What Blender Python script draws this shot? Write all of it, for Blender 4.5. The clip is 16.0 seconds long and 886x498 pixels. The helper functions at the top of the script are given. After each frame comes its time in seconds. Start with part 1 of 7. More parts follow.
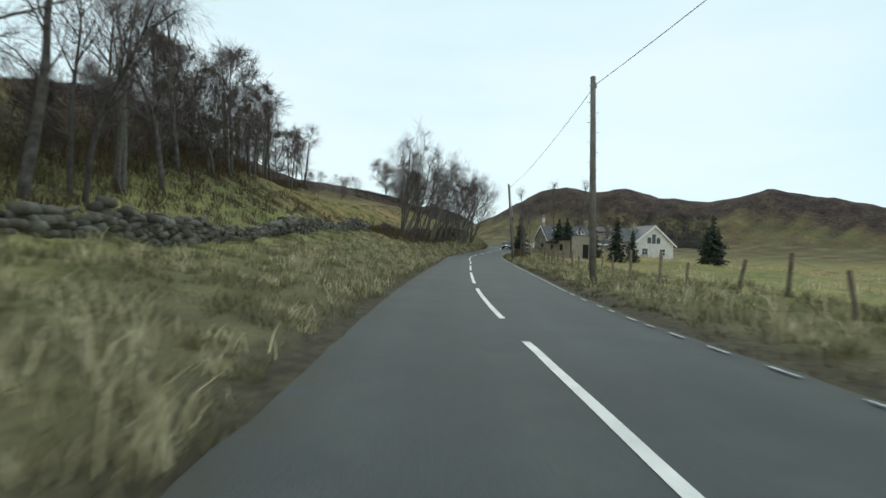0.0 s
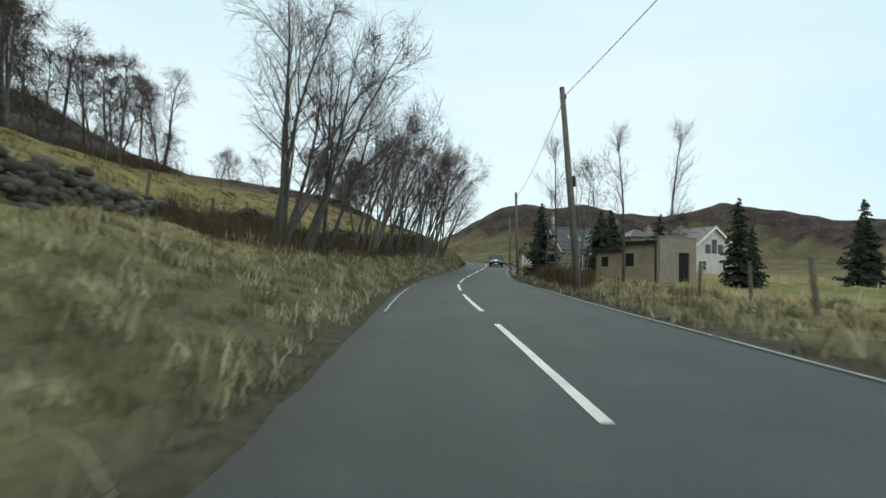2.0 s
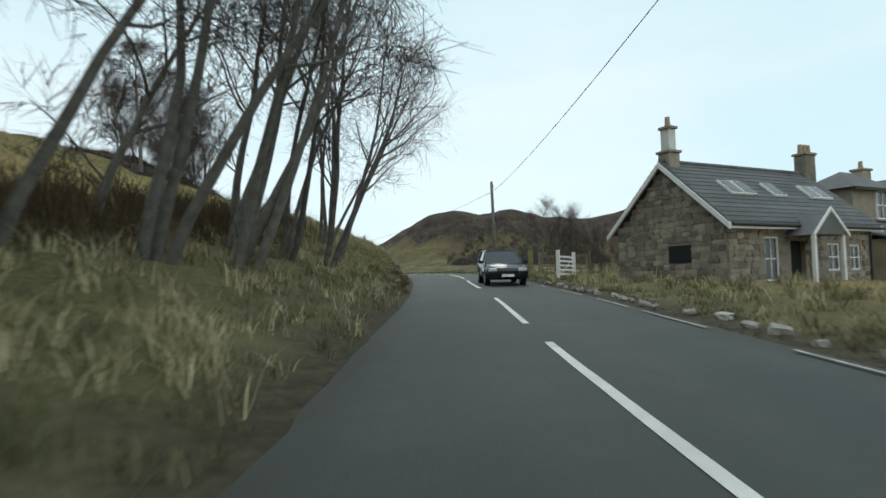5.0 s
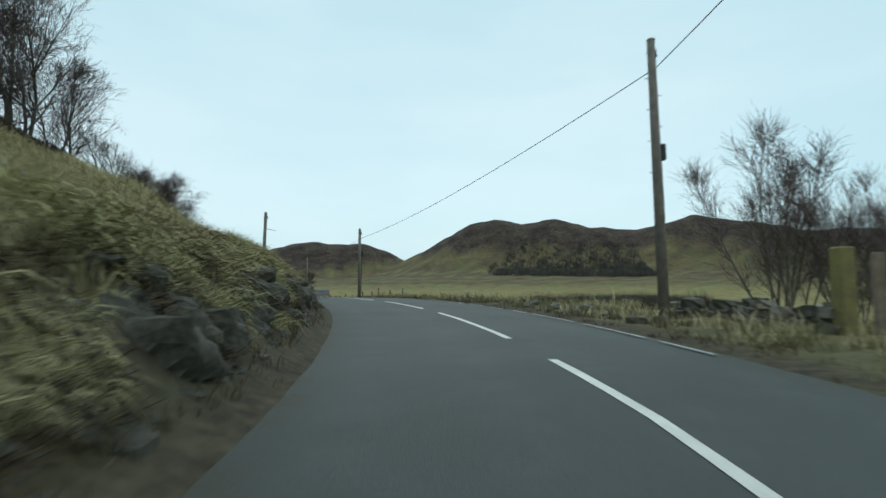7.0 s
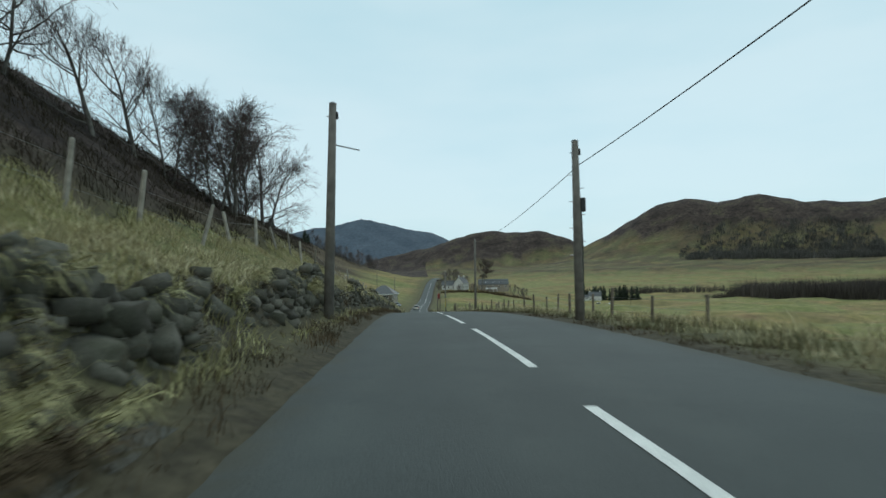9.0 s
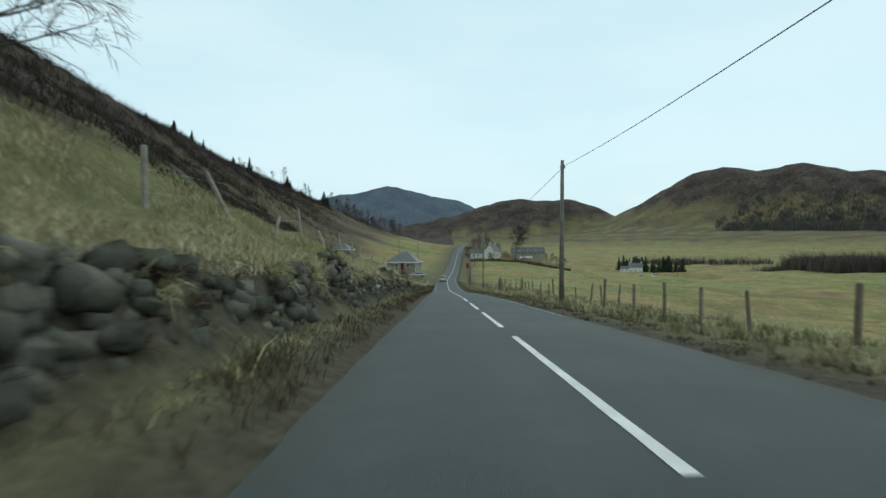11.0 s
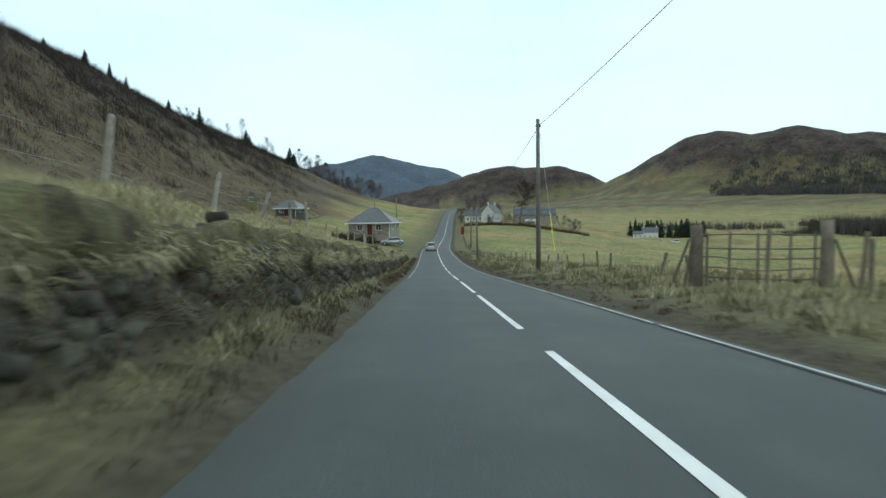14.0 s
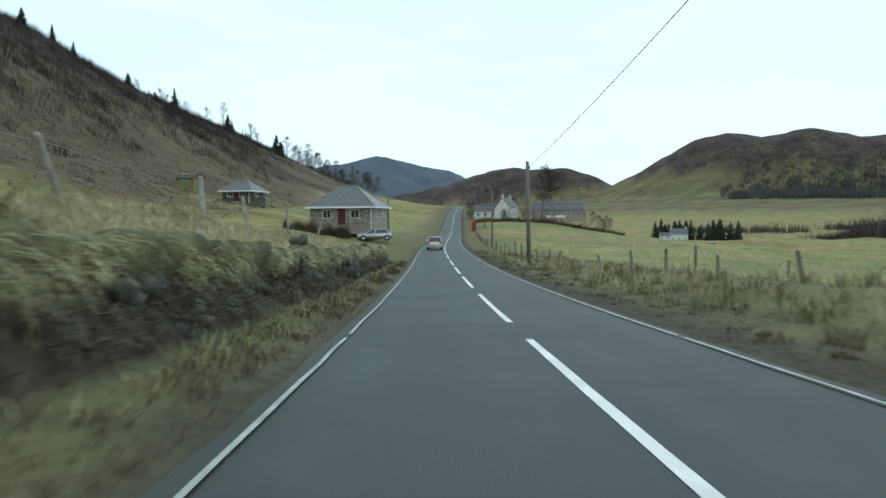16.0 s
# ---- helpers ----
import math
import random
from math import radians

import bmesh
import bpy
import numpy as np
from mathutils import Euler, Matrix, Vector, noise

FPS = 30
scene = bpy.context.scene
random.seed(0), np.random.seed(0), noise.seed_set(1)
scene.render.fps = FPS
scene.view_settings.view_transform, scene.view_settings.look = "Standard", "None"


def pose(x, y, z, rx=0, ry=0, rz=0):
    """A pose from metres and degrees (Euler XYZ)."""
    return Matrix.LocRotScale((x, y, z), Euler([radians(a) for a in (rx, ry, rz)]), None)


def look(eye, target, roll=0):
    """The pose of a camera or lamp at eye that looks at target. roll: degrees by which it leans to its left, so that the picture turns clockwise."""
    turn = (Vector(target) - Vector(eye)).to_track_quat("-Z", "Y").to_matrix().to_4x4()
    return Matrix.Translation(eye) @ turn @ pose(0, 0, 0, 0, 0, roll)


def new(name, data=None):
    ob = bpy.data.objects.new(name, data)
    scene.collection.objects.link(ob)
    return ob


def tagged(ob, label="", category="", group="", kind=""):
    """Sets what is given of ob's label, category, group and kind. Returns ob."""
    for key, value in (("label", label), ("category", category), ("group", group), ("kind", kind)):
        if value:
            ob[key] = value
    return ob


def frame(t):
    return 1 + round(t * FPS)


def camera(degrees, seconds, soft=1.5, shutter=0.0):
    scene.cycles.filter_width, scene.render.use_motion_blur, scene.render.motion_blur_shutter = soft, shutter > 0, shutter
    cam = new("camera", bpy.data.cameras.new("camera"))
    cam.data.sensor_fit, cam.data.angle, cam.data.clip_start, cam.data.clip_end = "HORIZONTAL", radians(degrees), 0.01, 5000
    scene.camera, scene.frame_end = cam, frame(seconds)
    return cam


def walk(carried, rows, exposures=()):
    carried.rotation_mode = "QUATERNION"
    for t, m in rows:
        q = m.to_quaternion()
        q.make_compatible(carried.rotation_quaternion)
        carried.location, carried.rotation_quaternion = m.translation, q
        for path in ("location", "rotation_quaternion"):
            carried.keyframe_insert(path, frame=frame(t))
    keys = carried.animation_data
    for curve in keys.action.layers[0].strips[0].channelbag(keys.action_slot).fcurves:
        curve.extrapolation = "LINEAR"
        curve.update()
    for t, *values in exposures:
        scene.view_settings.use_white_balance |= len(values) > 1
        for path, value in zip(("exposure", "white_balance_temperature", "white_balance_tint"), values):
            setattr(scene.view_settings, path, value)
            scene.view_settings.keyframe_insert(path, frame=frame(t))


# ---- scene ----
cam = camera(76.0, 16.0, 1.5, 0.22)
PATH = [
    (0, (0.0, 0.0, 1.176), (0.471, 1.944, 1.178), 2.44),
    (0.25, (1.082, 5.212, 1.109), (1.574, 7.151, 1.113), 1.81),
    (0.5, (2.28, 10.395, 1.081), (2.797, 12.327, 1.088), 1.19),
    (0.75, (3.572, 15.531, 1.083), (4.108, 17.458, 1.097), 1.19),
    (1, (4.927, 20.6, 1.105), (5.48, 22.522, 1.13), 1.37),
    (1.25, (6.305, 25.581, 1.134), (6.874, 27.498, 1.176), 1.44),
    (1.5, (7.669, 30.451, 1.156), (8.251, 32.363, 1.215), 1.47),
    (1.75, (9.026, 35.2, 1.182), (9.619, 37.109, 1.249), 1.28),
    (2, (10.38, 39.821, 1.219), (10.985, 41.726, 1.292), 1.24),
    (2.25, (11.698, 44.32, 1.27), (12.321, 46.219, 1.347), 1.96),
    (2.5, (12.951, 48.701, 1.337), (13.595, 50.593, 1.416), 2.48),
    (2.75, (14.167, 52.953, 1.409), (14.829, 54.838, 1.492), 1.66),
    (3, (15.376, 57.063, 1.474), (16.056, 58.941, 1.56), 0.60),
    (3.25, (16.603, 61.037, 1.533), (17.296, 62.911, 1.618), 0.18),
    (3.5, (17.871, 64.884, 1.588), (18.578, 66.753, 1.672), -0.17),
    (3.75, (19.176, 68.626, 1.645), (19.901, 70.489, 1.726), -0.88),
    (4, (20.515, 72.287, 1.709), (21.258, 74.142, 1.789), -1.52),
    (4.25, (21.902, 75.876, 1.786), (22.66, 77.725, 1.872), -1.70),
    (4.5, (23.353, 79.405, 1.88), (24.129, 81.246, 1.973), -1.68),
    (4.75, (24.864, 82.887, 1.987), (25.672, 84.714, 2.086), -1.55),
    (5, (26.43, 86.34, 2.102), (27.267, 88.153, 2.206), -1.37),
    (5.25, (28.027, 89.782, 2.22), (28.875, 91.591, 2.325), -1.22),
    (5.5, (29.635, 93.234, 2.336), (30.485, 95.042, 2.442), -1.07),
    (5.75, (31.248, 96.702, 2.456), (32.098, 98.509, 2.568), -0.91),
    (6, (32.86, 100.189, 2.588), (33.704, 101.999, 2.707), -0.76),
    (6.25, (34.457, 103.698, 2.732), (35.29, 105.512, 2.858), -0.61),
    (6.5, (36.022, 107.227, 2.887), (36.832, 109.051, 3.02), -0.46),
    (6.75, (37.513, 110.778, 3.05), (38.278, 112.62, 3.188), -0.35),
    (7, (38.885, 114.347, 3.217), (39.588, 116.214, 3.356), -0.15),
    (7.25, (40.105, 117.922, 3.373), (40.722, 119.82, 3.507), 0.41),
    (7.5, (41.143, 121.489, 3.507), (41.669, 123.414, 3.633), 0.84),
    (7.75, (41.992, 125.041, 3.613), (42.438, 126.987, 3.731), 0.54),
    (8, (42.65, 128.572, 3.689), (43.018, 130.534, 3.8), 0.01),
    (8.25, (43.134, 132.075, 3.744), (43.425, 134.051, 3.851), -0.41),
    (8.5, (43.462, 135.549, 3.787), (43.682, 137.535, 3.89), -0.75),
    (8.75, (43.653, 139.015, 3.82), (43.805, 141.006, 3.924), -0.93),
    (9, (43.721, 142.495, 3.846), (43.818, 144.49, 3.948), -0.98),
    (9.25, (43.711, 146.031, 3.858), (43.774, 148.028, 3.95), -0.91),
    (9.5, (43.665, 149.663, 3.848), (43.712, 151.661, 3.927), -0.78),
    (9.75, (43.617, 153.402, 3.813), (43.669, 155.401, 3.877), -0.68),
    (10, (43.595, 157.254, 3.746), (43.654, 159.252, 3.793), -0.59),
    (10.25, (43.575, 161.205, 3.646), (43.62, 163.204, 3.678), -0.49),
    (10.5, (43.529, 165.241, 3.514), (43.555, 167.24, 3.531), -0.39),
    (10.75, (43.459, 169.342, 3.35), (43.47, 171.342, 3.354), -0.29),
    (11, (43.373, 173.492, 3.158), (43.378, 175.492, 3.149), -0.19),
    (11.25, (43.304, 177.68, 2.939), (43.324, 179.68, 2.921), -0.07),
    (11.5, (43.286, 181.9, 2.699), (43.324, 183.9, 2.672), 0.00),
    (11.75, (43.313, 186.168, 2.441), (43.355, 188.167, 2.406), -0.14),
    (12, (43.375, 190.504, 2.169), (43.418, 192.503, 2.125), -0.28),
    (12.25, (43.43, 194.943, 1.89), (43.479, 196.942, 1.833), -0.26),
    (12.5, (43.436, 199.519, 1.606), (43.489, 201.517, 1.537), -0.13),
    (12.75, (43.41, 204.222, 1.314), (43.464, 206.22, 1.234), 0.13),
    (13, (43.376, 209.037, 1.007), (43.429, 211.034, 0.918), 0.39),
    (13.25, (43.359, 213.919, 0.684), (43.408, 215.916, 0.588), 0.56),
    (13.5, (43.377, 218.822, 0.343), (43.424, 220.819, 0.242), 0.49),
    (13.75, (43.414, 223.717, -0.009), (43.461, 225.714, -0.117), -0.20),
    (14, (43.453, 228.58, -0.365), (43.5, 230.576, -0.48), -0.87),
    (14.25, (43.486, 233.405, -0.722), (43.527, 235.402, -0.836), -0.89),
    (14.5, (43.51, 238.193, -1.075), (43.545, 240.19, -1.186), -0.70),
    (14.75, (43.524, 242.955, -1.423), (43.557, 244.952, -1.535), -0.58),
    (15, (43.53, 247.704, -1.765), (43.562, 249.7, -1.878), -0.52),
    (15.25, (43.527, 252.44, -2.1), (43.56, 254.436, -2.213), -0.72),
    (15.5, (43.517, 257.163, -2.429), (43.552, 259.16, -2.54), -0.89),
    (15.75, (43.505, 261.859, -2.75), (43.54, 263.855, -2.858), -0.67),
    (16, (43.496, 266.515, -3.063), (43.532, 268.511, -3.169), -0.40),
]
walk(cam, [(t, look(eye, target, roll)) for t, eye, target, roll in PATH],
     [(0, 0.03, 6450, 9), (4.7, 0.03, 6500, 10), (6.8, -0.12, 6100, 4), (8, -0.26, 6050, 3), (9.2, -0.26, 6050, 4), (11.4, -0.08, 6150, 4), (13, 0.04, 6100, 5), (14.5, 0.22, 5960, 6), (16, 0.25, 5880, 6)])

# ---- sky and sun: a bright, thin overcast ----
world = bpy.data.worlds.new("sky")
scene.world = world
world.use_nodes = True
wn = world.node_tree
sky = wn.nodes.new("ShaderNodeTexSky")
sky.sky_type, sky.sun_disc = "NISHITA", False
sky.sun_elevation, sky.sun_rotation = radians(35), radians(200)
sky.dust_density, sky.ozone_density = 3.0, 1.0
dim = wn.nodes.new("ShaderNodeMix")
dim.data_type, dim.blend_type = "RGBA", "MULTIPLY"
dim.inputs[0].default_value = 1.0
dim.inputs[7].default_value = (0.13, 0.13, 0.13, 1)
wn.links.new(sky.outputs[0], dim.inputs[6])
coord, stretch, cloud = (wn.nodes.new(n) for n in ("ShaderNodeTexCoord", "ShaderNodeMapping", "ShaderNodeTexNoise"))
stretch.inputs["Scale"].default_value = (1, 1, 3.5)
cloud.inputs["Scale"].default_value, cloud.inputs["Detail"].default_value = 1.6, 4
wn.links.new(coord.outputs["Generated"], stretch.inputs[0])
wn.links.new(stretch.outputs[0], cloud.inputs["Vector"])
tone = wn.nodes.new("ShaderNodeValToRGB")
tone.color_ramp.elements[0].position, tone.color_ramp.elements[1].position = 0.35, 0.65
tone.color_ramp.elements[0].color, tone.color_ramp.elements[1].color = (0.76, 0.99, 1.04, 1), (0.92, 1.08, 1.1, 1)
wn.links.new(cloud.outputs[0], tone.inputs[0])
veil = wn.nodes.new("ShaderNodeMix")
veil.data_type = "RGBA"
veil.inputs[0].default_value = 0.82
wn.links.new(dim.outputs[2], veil.inputs[6])
wn.links.new(tone.outputs[0], veil.inputs[7])
wn.links.new(veil.outputs[2], wn.nodes["Background"].inputs[0])
wn.nodes["Background"].inputs[1].default_value = 1.0
sun = new("sun", bpy.data.lights.new("sun", "SUN"))
sun.data.energy, sun.data.angle, sun.data.color = 0.6, radians(25), (1, 0.95, 0.88)
sun.rotation_euler = (radians(55), 0, radians(160))

# ---- materials ----
def mat(name, color, rough=0.85, vary=0.25, scale=3.0, fine=40.0, bump=0.2, metal=0.0, second=None, spec=0.3, per_object=0.0, fine_vary=0.15):
    """A surface with blotches at one scale, grain at another, and fine relief."""
    m = bpy.data.materials.new(name)
    m.use_nodes = True
    t = m.node_tree
    b = t.nodes["Principled BSDF"]
    b.inputs["Roughness"].default_value, b.inputs["Metallic"].default_value = rough, metal
    b.inputs["Specular IOR Level"].default_value = spec
    pos = t.nodes.new("ShaderNodeNewGeometry")
    n1, n2 = t.nodes.new("ShaderNodeTexNoise"), t.nodes.new("ShaderNodeTexNoise")
    for n, s in ((n1, scale), (n2, fine)):
        n.inputs["Scale"].default_value, n.inputs["Detail"].default_value = s, 5
        t.links.new(pos.outputs["Position"], n.inputs["Vector"])
    dark = tuple(c * (1 - vary) for c in color[:3])
    ramp = t.nodes.new("ShaderNodeValToRGB")
    ramp.color_ramp.elements[0].position, ramp.color_ramp.elements[1].position = 0.35, 0.65
    ramp.color_ramp.elements[0].color = (*(second or dark), 1)
    ramp.color_ramp.elements[1].color = (*color[:3], 1)
    t.links.new(n1.outputs[0], ramp.inputs[0])
    mix = t.nodes.new("ShaderNodeMix")
    mix.data_type, mix.blend_type = "RGBA", "MULTIPLY"
    mix.inputs[0].default_value = 1.0
    grey = t.nodes.new("ShaderNodeMapRange")
    grey.inputs[1].default_value, grey.inputs[2].default_value = 0.3, 0.7
    grey.inputs[3].default_value, grey.inputs[4].default_value = 1 - fine_vary, 1 + fine_vary
    t.links.new(n2.outputs[0], grey.inputs[0])
    t.links.new(ramp.outputs[0], mix.inputs[6])
    t.links.new(grey.outputs[0], mix.inputs[7])
    out = mix.outputs[2]
    if per_object:
        info = t.nodes.new("ShaderNodeObjectInfo")
        r = t.nodes.new("ShaderNodeMapRange")
        r.inputs[3].default_value, r.inputs[4].default_value = 1 - per_object, 1 + per_object
        t.links.new(info.outputs["Random"], r.inputs[0])
        m2 = t.nodes.new("ShaderNodeMix")
        m2.data_type, m2.blend_type = "RGBA", "MULTIPLY"
        m2.inputs[0].default_value = 1.0
        t.links.new(out, m2.inputs[6])
        t.links.new(r.outputs[0], m2.inputs[7])
        out = m2.outputs[2]
    t.links.new(out, b.inputs["Base Color"])
    if bump:
        bp = t.nodes.new("ShaderNodeBump")
        bp.inputs["Strength"].default_value, bp.inputs["Distance"].default_value = bump, 0.02
        t.links.new(n2.outputs[0], bp.inputs["Height"])
        t.links.new(bp.outputs[0], b.inputs["Normal"])
    return m


def island_vary(m, amount):
    """Lets each loose piece of a joined mesh differ in tone."""
    t = m.node_tree
    b = t.nodes["Principled BSDF"]
    link = b.inputs["Base Color"].links[0]
    src = link.from_socket
    g = t.nodes.new("ShaderNodeNewGeometry")
    r = t.nodes.new("ShaderNodeMapRange")
    r.inputs[3].default_value, r.inputs[4].default_value = 1 - amount, 1 + amount
    t.links.new(g.outputs["Random Per Island"], r.inputs[0])
    mx = t.nodes.new("ShaderNodeMix")
    mx.data_type, mx.blend_type = "RGBA", "MULTIPLY"
    mx.inputs[0].default_value = 1.0
    t.links.new(src, mx.inputs[6])
    t.links.new(r.outputs[0], mx.inputs[7])
    t.links.new(mx.outputs[2], b.inputs["Base Color"])
    return m




def road_material():
    """Worn asphalt: speckled stone, paler wheel tracks, dirt towards the edges."""
    m = mat("asphalt", (0.0595, 0.067, 0.0635), 0.8, 0.2, 0.35, 70, 0.45, spec=0.35, fine_vary=0.28)
    t = m.node_tree
    b = t.nodes["Principled BSDF"]
    src = b.inputs["Base Color"].links[0].from_socket
    col = t.nodes.new("ShaderNodeVertexColor")
    col.layer_name = "wear"
    sep = t.nodes.new("ShaderNodeSeparateColor")
    t.links.new(col.outputs[0], sep.inputs[0])
    pos = t.nodes.new("ShaderNodeNewGeometry")
    patch = t.nodes.new("ShaderNodeTexNoise")
    patch.inputs["Scale"].default_value, patch.inputs["Detail"].default_value = 1.7, 8
    t.links.new(pos.outputs["Position"], patch.inputs["Vector"])
    for k, tint in ((0, (1.2, 1.19, 1.17, 1)), (1, (1.0, 0.86, 0.66, 1))):
        fac = t.nodes.new("ShaderNodeMath")
        fac.operation = "MULTIPLY"
        t.links.new(sep.outputs[k], fac.inputs[0])
        near = t.nodes.new("ShaderNodeMapRange")
        near.inputs[1].default_value, near.inputs[2].default_value = 0.35, 0.62
        t.links.new(patch.outputs[0], near.inputs[0])
        t.links.new(near.outputs[0], fac.inputs[1])
        mx = t.nodes.new("ShaderNodeMix")
        mx.data_type, mx.blend_type = "RGBA", "MULTIPLY"
        mx.inputs[7].default_value = tint
        t.links.new(fac.outputs[0], mx.inputs[0])
        t.links.new(src, mx.inputs[6])
        src = mx.outputs[2]
    t.links.new(src, b.inputs["Base Color"])
    return m


ASPHALT = road_material()
PAINT = mat("road_paint", (0.72, 0.71, 0.66), 0.6, 0.2, 2.0, 90, 0.2, fine_vary=0.25)
PAINT_WORN = mat("worn_road_paint", (0.46, 0.47, 0.45), 0.7, 0.4, 3.0, 60, 0.2, fine_vary=0.35)
PALE_POST = mat("bleached_wood", (0.34, 0.31, 0.26), 0.9, 0.35, 5, 60, 0.4, per_object=0.25)
GRASS = mat("grass_blades", (0.155, 0.155, 0.076), 0.9, 0.3, 0.35, 6, 0.0, second=(0.17, 0.146, 0.09), spec=0.1)
WOOD_GREY = mat("weathered_wood", (0.20, 0.165, 0.125), 0.9, 0.35, 5, 60, 0.4, per_object=0.25)
POLE_WOOD = mat("pole_wood", (0.185, 0.168, 0.145), 0.9, 0.3, 4, 50, 0.4)
BARK = mat("bark", (0.15, 0.138, 0.12), 0.95, 0.35, 5, 40, 0.5, per_object=0.25)
BIRCH = mat("birch_bark", (0.13, 0.115, 0.105), 0.9, 0.6, 3, 20, 0.4, per_object=0.2)
TWIG = mat("twigs", (0.165, 0.128, 0.124), 0.95, 0.25, 2, 10, 0.0, per_object=0.15)
STONE = mat("drystone", (0.17, 0.155, 0.135), 0.95, 0.45, 2.5, 25, 0.5, second=(0.085, 0.082, 0.06), per_object=0.4)
STONE_JOINED = island_vary(mat("drystone_heap", (0.16, 0.145, 0.125), 0.95, 0.45, 2.5, 25, 0.5, second=(0.085, 0.08, 0.055)), 0.4)
STONE_MOSSY = mat("mossy_rock", (0.118, 0.109, 0.086), 0.95, 0.5, 3, 25, 0.5, second=(0.06, 0.058, 0.038), per_object=0.35)
STONE_PALE = mat("lichened_stone", (0.42, 0.40, 0.37), 0.95, 0.4, 4, 25, 0.5, per_object=0.25)
RUBBLE = mat("house_stone", (0.30, 0.262, 0.205), 0.95, 0.35, 2, 22, 0.5, second=(0.19, 0.172, 0.14), per_object=0.35)
MORTAR = mat("mortar", (0.30, 0.26, 0.21), 0.95, 0.2, 3, 40, 0.3)
SLATE = mat("slate", (0.118, 0.118, 0.118), 0.6, 0.25, 1.5, 25, 0.3, per_object=0.2)
WHITE = mat("white_paint", (0.78, 0.78, 0.76), 0.6, 0.08, 3, 40, 0.1)
HARL = mat("white_harling", (0.62, 0.61, 0.57), 0.95, 0.18, 1.5, 30, 0.3)
DARK = mat("dark_inside", (0.02, 0.02, 0.022), 0.9, 0.2, 3, 30, 0.0)
CONCRETE = mat("shed_render", (0.36, 0.31, 0.215), 0.95, 0.3, 0.9, 20, 0.3, second=(0.26, 0.22, 0.16))
DOORRED = mat("dark_red_door", (0.10, 0.018, 0.022), 0.5, 0.2, 4, 40, 0.1)
RED = mat("red_paint", (0.42, 0.045, 0.03), 0.5, 0.2, 4, 40, 0.1)
SPRUCE = mat("spruce_needles", (0.042, 0.056, 0.036), 0.9, 0.4, 4, 30, 0.0, per_object=0.25)
METAL = mat("galvanised", (0.35, 0.36, 0.37), 0.45, 0.2, 5, 40, 0.1, metal=0.7)
WIRE = mat("black_cable", (0.03, 0.03, 0.03), 0.6, 0.1, 5, 40, 0.0)
RUBBER = mat("tyre_rubber", (0.02, 0.02, 0.02), 0.9, 0.2, 10, 60, 0.1)
CHROME = mat("alloy", (0.5, 0.5, 0.52), 0.3, 0.1, 10, 60, 0.0, metal=0.9)
SILVER = mat("silver_car_paint", (0.42, 0.43, 0.44), 0.3, 0.06, 2, 60, 0.0, metal=0.6, spec=0.5)
PALECAR = mat("pale_gold_car_paint", (0.48, 0.45, 0.40), 0.3, 0.06, 2, 60, 0.0, metal=0.5, spec=0.5)
BLACKCAR = mat("dark_blue_car_paint", (0.012, 0.014, 0.025), 0.2, 0.1, 2, 60, 0.0, spec=0.6)
LAMPW = mat("lamp_glass", (0.7, 0.7, 0.7), 0.15, 0.05, 10, 60, 0.0, spec=0.6)
LAMPR = mat("red_lamp_glass", (0.35, 0.02, 0.015), 0.2, 0.1, 10, 60, 0.0, spec=0.6)
PLATEY = mat("yellow_plate", (0.65, 0.5, 0.08), 0.5, 0.1, 20, 90, 0.0)
YELLOW = mat("yellow_sleeve", (0.75, 0.62, 0.06), 0.5, 0.1, 6, 60, 0.0)
GREENPOST = mat("mossy_post", (0.22, 0.20, 0.075), 0.95, 0.35, 3, 30, 0.4, second=(0.15, 0.13, 0.07))
CLAY = mat("chimney_clay", (0.38, 0.28, 0.2), 0.9, 0.2, 4, 30, 0.2)
# far mountain: the blue of distance haze is mixed into the base colour
HAZED_HILL = mat("hazed_hillside", (0.100, 0.120, 0.146), 0.95, 0.2, 0.006, 0.05, 0.0, second=(0.080, 0.098, 0.122), spec=0.05)
GLASS = bpy.data.materials.new("window_glass")
GLASS.use_nodes = True
gb = GLASS.node_tree.nodes["Principled BSDF"]
gb.inputs["Base Color"].default_value = (0.03, 0.035, 0.04, 1)
gb.inputs["Roughness"].default_value, gb.inputs["Specular IOR Level"].default_value = 0.06, 0.6


